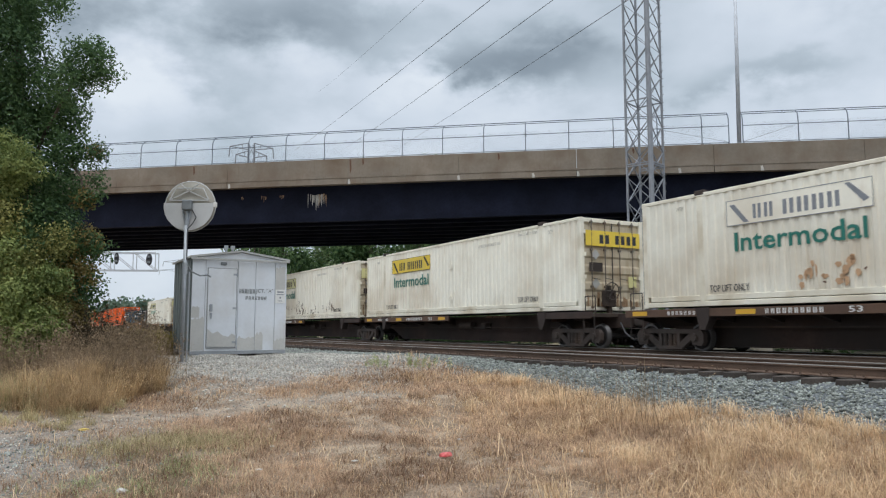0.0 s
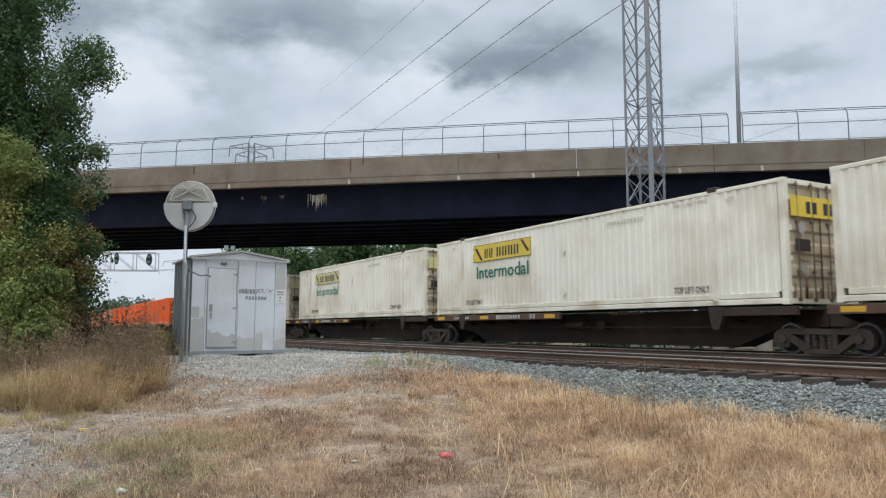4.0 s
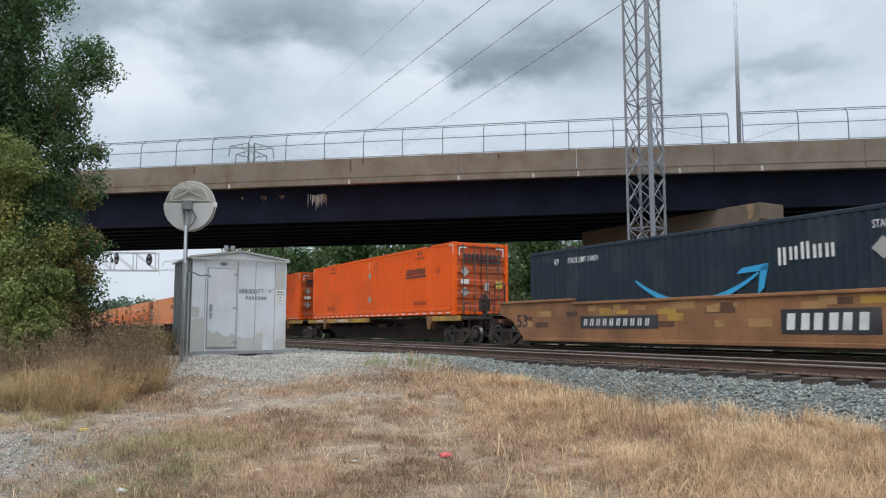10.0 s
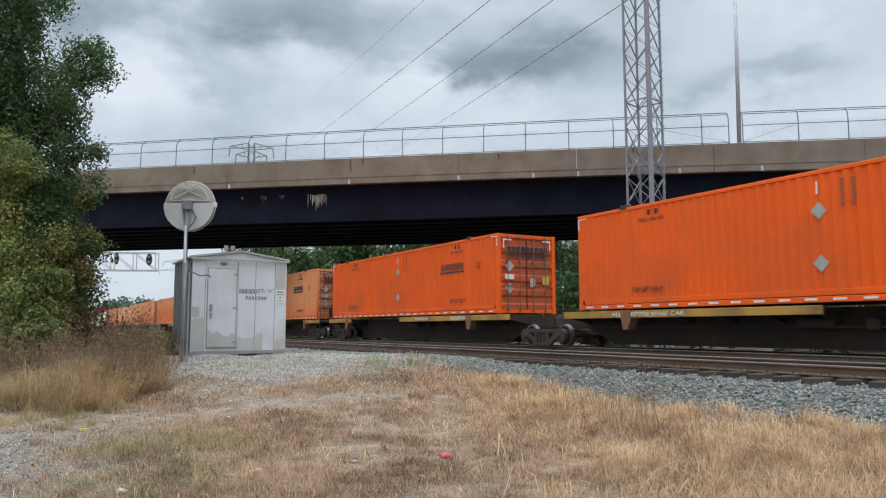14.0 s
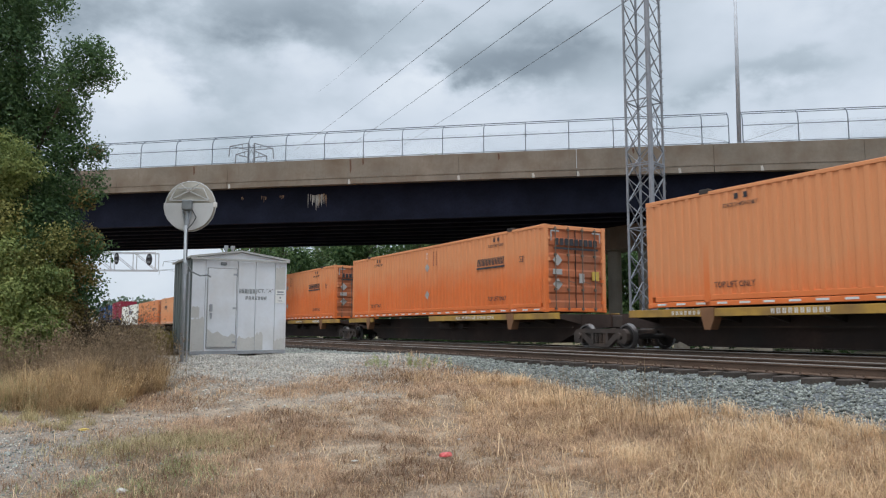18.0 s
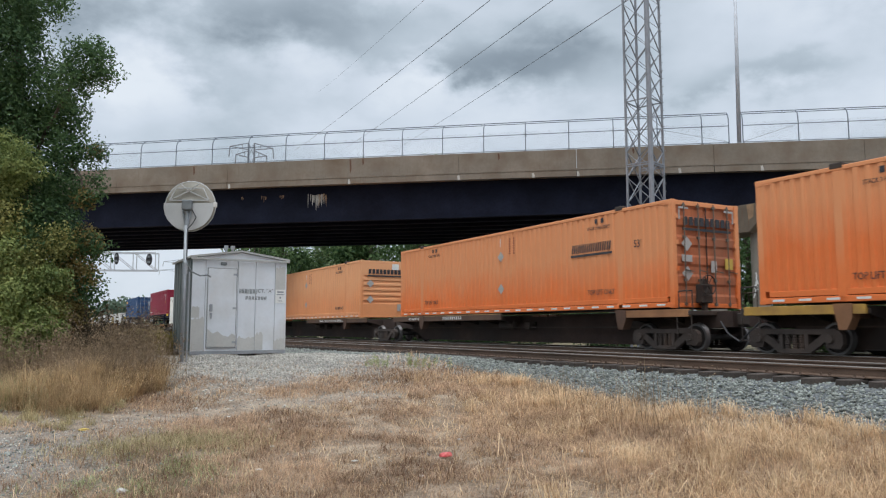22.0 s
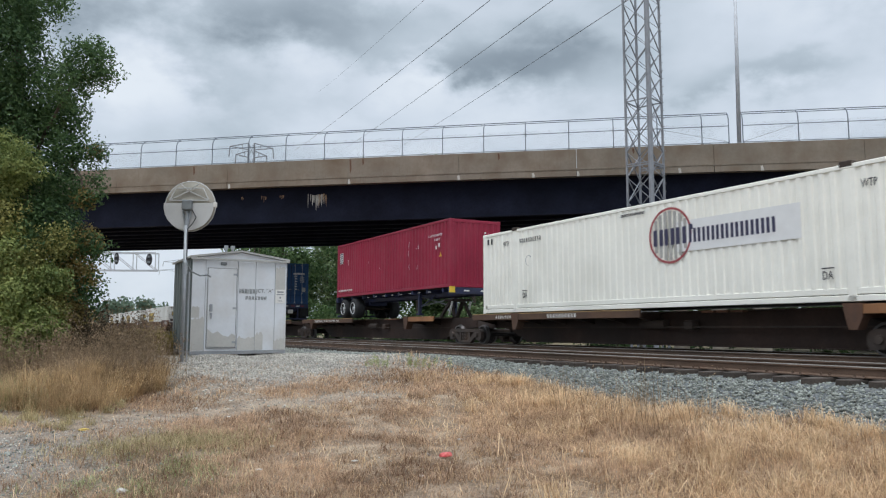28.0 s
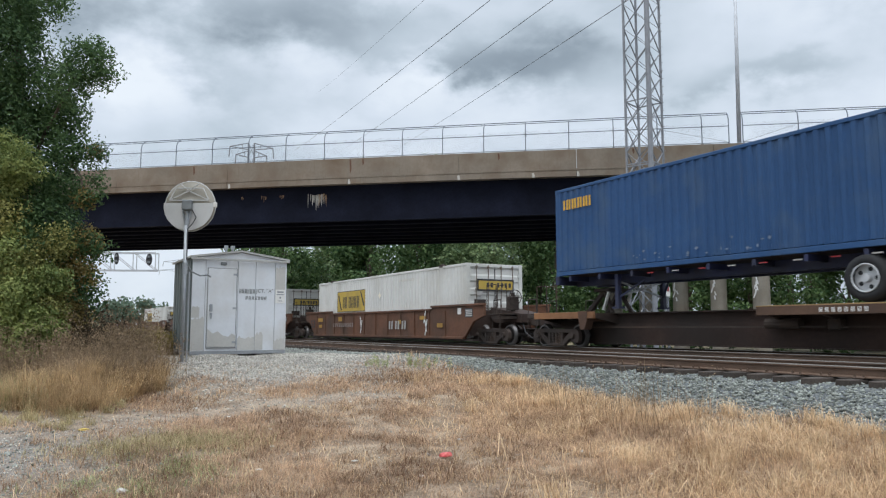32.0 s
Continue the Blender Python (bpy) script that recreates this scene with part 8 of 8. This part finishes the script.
def make_weeds():
    """Brown dead weeds: stalks with twigs and seed heads."""
    r = np.random.default_rng(41)

    def patch(name, label, n, xs, ys, hh, keep=None, leaf=14, size=0.05, mat_="weed", w0=0.003):
        x, y = r.uniform(*xs, n), r.uniform(*ys, n)
        if keep is not None:
            k = keep(x, y)
            x, y = x[k], y[k]
        n = len(x)
        h = r.uniform(*hh, n) * (0.7 + 0.5 * tuft_noise(x, y, 1.4))
        z = land(x, y)
        lean = r.normal(0, 0.16, (n, 2)) * h[:, None]
        cs, fs = [], []
        w = w0 + 0.0002 * y
        b = np.stack([x, y, z], 1)
        t = np.stack([x + lean[:, 0], y + lean[:, 1], z + h], 1)
        sd = np.stack([w, np.zeros(n), np.zeros(n)], 1)
        co = np.stack([b - sd, b + sd, t], 1).reshape(-1, 3)
        i = np.arange(n) * 3
        cs.append(co), fs.append(np.stack([i, i + 1, i + 2], 1))
        # twigs and dead leaves along the upper part
        m = n * leaf
        o = r.integers(0, n, m)
        f_ = r.uniform(0.25, 1.0, m)
        p = b[o] + (t - b)[o] * f_[:, None] + r.normal(0, 0.05, (m, 3)) * (1.3 - f_)[:, None] * h[o][:, None] * 1.6
        d1 = r.normal(size=(m, 3)) * size
        d2 = r.normal(size=(m, 3)) * size * 0.35
        d1[:, 2] = np.abs(d1[:, 2])
        co2 = np.stack([p, p + d1 + d2, p + d1 * 1.2 - d2], 1).reshape(-1, 3)
        j = len(co) + np.arange(m) * 3
        cs.append(co2), fs.append(np.stack([j, j + 1, j + 2], 1))
        tagged(strips(name, np.concatenate(cs), np.concatenate(fs), M[mat_]), label, "weeds", kind="stuff")

    patch("brush", "brown dead brush and weeds below the ivy-clad tree", 4300, (-10.2, -4.8), (12.2, 16.4), (0.55, 1.12),
          lambda x, y: (x < -5.4 - 0.30 * np.abs(y - 13.8) + 0.5 * np.sin(2.3 * y)) & (r.random(len(x)) < np.clip((-5.0 - x) / 2.0, 0.1, 1)), 24, 0.019)
    patch("brush", "tall feathery brown weeds beside the gravel", 420, (-6.6, -5.1), (13.0, 15.2), (0.75, 1.35), lambda x, y: r.random(len(x)) < np.clip((-4.9 - x) / 1.2, 0.1, 1) * lattice_noise(x, y, 1.4, 17) * 1.6, 46, 0.020)
    patch("brush", "dark twiggy brush at the foot of the tree", 900, (-9.5, -6.4), (14.2, 16.0), (0.8, 1.5), lambda x, y: r.random(len(x)) < np.clip((-6.2 - x) / 1.6, 0.1, 1), 40, 0.034, "bark_twig")
    patch("brush", "brown weeds along the railway behind the shed", 5200, (-17, -7.2), (19.5, 34), (0.25, 0.62), lambda x, y: (dist(x, y) < 9.5) & (x < -7.4 - 0.12 * (y - 19)), 16, 0.035)
    patch("bush", "dull green bush beside the shed", 900, (-9.6, -7.4), (19.2, 22), (0.3, 0.65), None, 26, 0.035, "leaf_brown")
    patch("dead_stems", "thin brown dead stems standing in the dry grass", 110, (1.2, 3.4), (8.6, 12.6), (0.35, 0.95), lambda x, y: (dist(x, y) < 8.9) & (dist(x, y) > 6.6), 7, 0.013, "weed", 0.0022)
    # green plants at the foot of the ballast
    for cx, cy, n in ((-1.36, 16.1, 13), (-0.52, 16.45, 13), (-0.05, 16.6, 4)):
        patch("weed_plant", "small green leafy weed at the edge of the gravel", n, (cx - 0.24, cx + 0.24), (cy - 0.2, cy + 0.2), (0.08, 0.34), None, 34, 0.019, "fresh_grass", 0.0005)


make_weeds()


# ---- litter ----
def make_litter():
    r = np.random.default_rng(2)

    def crumple(name, x, y, size, material, label, flat=0.4):
        bm = B()
        bmesh.ops.create_icosphere(bm, subdivisions=2, radius=1)
        for v in bm.verts:
            k = 1 + 0.35 * noise.noise(v.co * 2.3 + Vector((x, y, 0)))
            v.co = Vector((v.co.x * size[0] * k, v.co.y * size[1] * k, max(-0.3, v.co.z) * size[2] * k))
        me = bpy.data.meshes.new(name)
        bm.to_mesh(me)
        bm.free()
        me.materials.append(material)
        ob = new(name, me)
        ob.matrix_world = pose(x, y, float(land(x, y)) + size[2] * 0.35 + 0.015, 0, 0, r.uniform(0, 90))
        tagged(ob, label, "litter", "litter in the grass")

    red = mat("red_plastic", (0.58, 0.09, 0.09), 0.4, var=0.1, scale=9, bump=0.2)
    crumple("drink_can", 0.03, 8.16, (0.075, 0.042, 0.038), red, "crushed red drink can lying in dry grass")
    crumple("paper_scrap", -2.78, 6.72, (0.05, 0.03, 0.028), M["paper"], "crumpled white paper cup in green grass")
    crumple("plastic_bag", -4.45, 9.55, (0.09, 0.035, 0.02), M["logo_dull"], "yellowish plastic wrapper on the gravel")
    for x, y in ((0.63, 7.5), (3.6, 7.8), (-0.9, 7.9), (1.9, 7.1), (-1.8, 7.6), (0.9, 10.5), (-3.9, 12.6), (-3.2, 11.6), (2.6, 7.0), (-0.2, 7.2), (-4.9, 10.4), (-4.0, 9.6), (-2.9, 10.4), (-3.6, 11.2), (-1.9, 8.6), (1.5, 8.3), (2.9, 7.4), (-2.1, 9.4), (0.2, 9.1)):
        crumple("paper_scrap", x, y, (r.uniform(0.02, 0.045), r.uniform(0.015, 0.03), 0.010), M["paper"], "small white scrap of litter in dry grass")


make_litter()


# ---- stones, sleepers: the pieces of the ground and the track ----
def stones(x, y, z, size, r, squash=0.65):
    """Angular stones: jittered eight-sided solids."""
    n = len(x)
    dirs = np.array([(1, 0, 0), (0, 1, 0), (-1, 0, 0), (0, -1, 0), (0, 0, 1), (0, 0, -1)], float)
    v = dirs[None] * r.uniform(0.55, 1.25, (n, 6, 1)) + r.normal(0, 0.22, (n, 6, 3))
    a = r.uniform(0, 2 * np.pi, n)
    b = r.normal(0, 0.5, n)
    ca, sa, cb, sb = np.cos(a), np.sin(a), np.cos(b), np.sin(b)
    vx = v[..., 0] * ca[:, None] - v[..., 1] * sa[:, None]
    vy = v[..., 0] * sa[:, None] + v[..., 1] * ca[:, None]
    vz = v[..., 2] * squash
    vy, vz = vy * cb[:, None] - vz * sb[:, None], vy * sb[:, None] + vz * cb[:, None]
    co = np.stack([vx * size[:, None] + x[:, None], vy * size[:, None] + y[:, None], vz * size[:, None] + z[:, None]], -1).reshape(-1, 3)
    tri = np.array([(0, 1, 4), (1, 2, 4), (2, 3, 4), (3, 0, 4), (1, 0, 5), (2, 1, 5), (3, 2, 5), (0, 3, 5)])
    f = (np.arange(n)[:, None, None] * 6 + tri[None]).reshape(-1, 3)
    return co, f


def make_stones():
    r = np.random.default_rng(55)
    # ballast shoulder and bed, in the track's axes
    n = 140000
    u = -60 + 66 * r.random(n) ** 0.62
    d = r.uniform(8.5, 13.8, n)
    keep = r.random(n) < np.where(d < 10.9, 1.0, 0.35) * smooth(8.4, 9.1, d + 0.4 * r.random(n))
    u, d = u[keep], d[keep]
    x, y = u * DX - d * DY, u * DY + d * DX
    ok = np.abs(x) < 0.62 * y + 1
    x, y = x[ok], y[ok]
    co, f = stones(x, y, land(x, y) + r.uniform(-0.02, 0.022, len(x)) - 0.015 * smooth(10.3, 10.8, dist(x, y)), r.uniform(0.017, 0.042, len(x)), r)
    tagged(strips("ballast", co, f, M["stone"]), "blue-grey crushed stone ballast beside the track", "ballast", kind="stuff")
    # pale gravel of the pad, the lane and scattered stones
    n = 170000
    x, y = r.uniform(-9, 5, n), r.uniform(6, 24, n)
    g, gr, ba = cover(x, y)
    keep = (r.random(n) < np.clip(g * 1.1 - 0.06, 0.02, 1) * (1 - ba)) & (np.abs(x) < 0.62 * y + 0.5)
    x, y = x[keep], y[keep]
    co, f = stones(x, y, land(x, y) + r.uniform(-0.006, 0.012, len(x)), r.uniform(0.008, 0.024, len(x)) * np.clip(y / 11, 0.7, 1.2), r)
    tagged(strips("gravel", co, f, M["pale_stone"]), "pale crushed limestone gravel round the shed", "gravel", kind="stuff")
    # dark rubble in the near corner, chips on the worn lane
    n = 26000
    x, y = r.uniform(-7, -0.5, n), r.uniform(6, 14, n)
    corner = np.exp(-((((x + 4.9) / 1.6) ** 2 + ((y - 7.4) / 1.9) ** 2) ** 1.4))
    lane = np.exp(-((y - 10.3 - 0.62 * np.maximum(x + 3.9, 0) - 0.1 * (x + 5)) / 0.8) ** 2)
    keep = (r.random(n) < np.clip(0.9 * corner + 0.05 * lane, 0, 1) * (0.15 + 0.85 * tuft_noise(x, y, 1.3))) & (np.abs(x) < 0.62 * y + 0.5)
    x, y = x[keep], y[keep]
    co, f = stones(x, y, land(x, y) + r.uniform(-0.008, 0.008, len(x)), r.uniform(0.008, 0.034, len(x)) * (0.5 + 0.8 * r.random(len(x)) ** 3), r)
    tagged(strips("rubble", co, f, M["stone"]), "broken grey stones trodden into the lane", "gravel", kind="stuff")


make_stones()


def make_sleepers():
    r = np.random.default_rng(66)

    def tie_mesh():
        bm = B()
        bx(bm, -0.115, 0.115, -1.3, 1.3, -0.35, -0.172, 0.012)
        me = bpy.data.meshes.new("sleeper")
        bm.to_mesh(me)
        bm.free()
        me.materials.append(M["tie"])
        return me
    me = tie_mesh()
    bm = B()
    bx(bm, -0.10, 0.10, -0.16, 0.16, -0.172, -0.152, 0.004)
    for a in (-0.07, 0.07):
        for b in (-0.10, 0.10):
            bx(bm, a - 0.012, a + 0.012, b - 0.016, b + 0.016, -0.16, -0.115)
    pl = bpy.data.meshes.new("tie_plate")
    bm.to_mesh(pl)
    bm.free()
    pl.materials.append(M["rail"])
    for i in range(170):
        x = 6.0 - i * 0.52 + r.uniform(-0.04, 0.04)
        o = new("sleeper", me)
        o.parent = near_track
        o.matrix_local = pose(x, r.uniform(-0.05, 0.05), r.uniform(-0.012, 0.004), 0, 0, r.uniform(-1.5, 1.5))
        if i < 80:
            for s in (-0.755, 0.755):
                p = new("tie_plate", pl)
                p.parent = near_track
                p.matrix_local = pose(x, s, 0)
    for i in range(110):
        o = new("sleeper", me)
        o.parent = far_track
        o.matrix_local = pose(6.0 - i * 0.52, r.uniform(-0.05, 0.05), -0.004)
    for s in (-1, 1):
        bm = B()
        bx(bm, -0.45, 0.45, -0.755 + s * 0.016 - 0.012, -0.755 + s * 0.016 + 0.012, -0.13, -0.05, 0.004)
        for k in range(6):
            tube(bm, (-0.38 + k * 0.15, -0.755 + s * 0.02, -0.09), (-0.38 + k * 0.15, -0.755 + s * 0.05, -0.09), 0.014, 6)
        o = part("joint_bar", bm, M["rail"], near_track, "bolted rail joint bar")
        o.matrix_local = pose(-6.1, 0, 0)


make_sleepers()


# ---- movement: the train rolls by, its wheels turn ----
def motions():
    for ob, x, z in MOVERS:
        walk(ob, [(t, at_track(x + u, z)) for t, u in RUN])
    ts, us = [t for t, _ in RUN], [u for _, u in RUN]
    steps = []
    for f in range(0, 32 * FPS + 1):
        t = f / FPS
        steps.append((t, -float(np.interp(t, ts, us)) / WHEEL_R))
    rolls = [(t, Matrix.Rotation(-a, 4, "Y")) for t, a in steps]
    # every wheelset turns alike: the first of each axle place is keyed, the rest take over its action
    first = {}
    for w, k in WHEELS:
        key = round(k, 2)
        if key not in first:
            shift = Matrix.Translation((k, 0, WHEEL_R))
            walk(w, [(t, shift @ r) for t, r in rolls])
            first[key] = w.animation_data
            continue
        w.rotation_mode = "QUATERNION"
        own = w.animation_data_create()
        own.action = first[key].action
        own.action_slot = first[key].action_slot


motions()
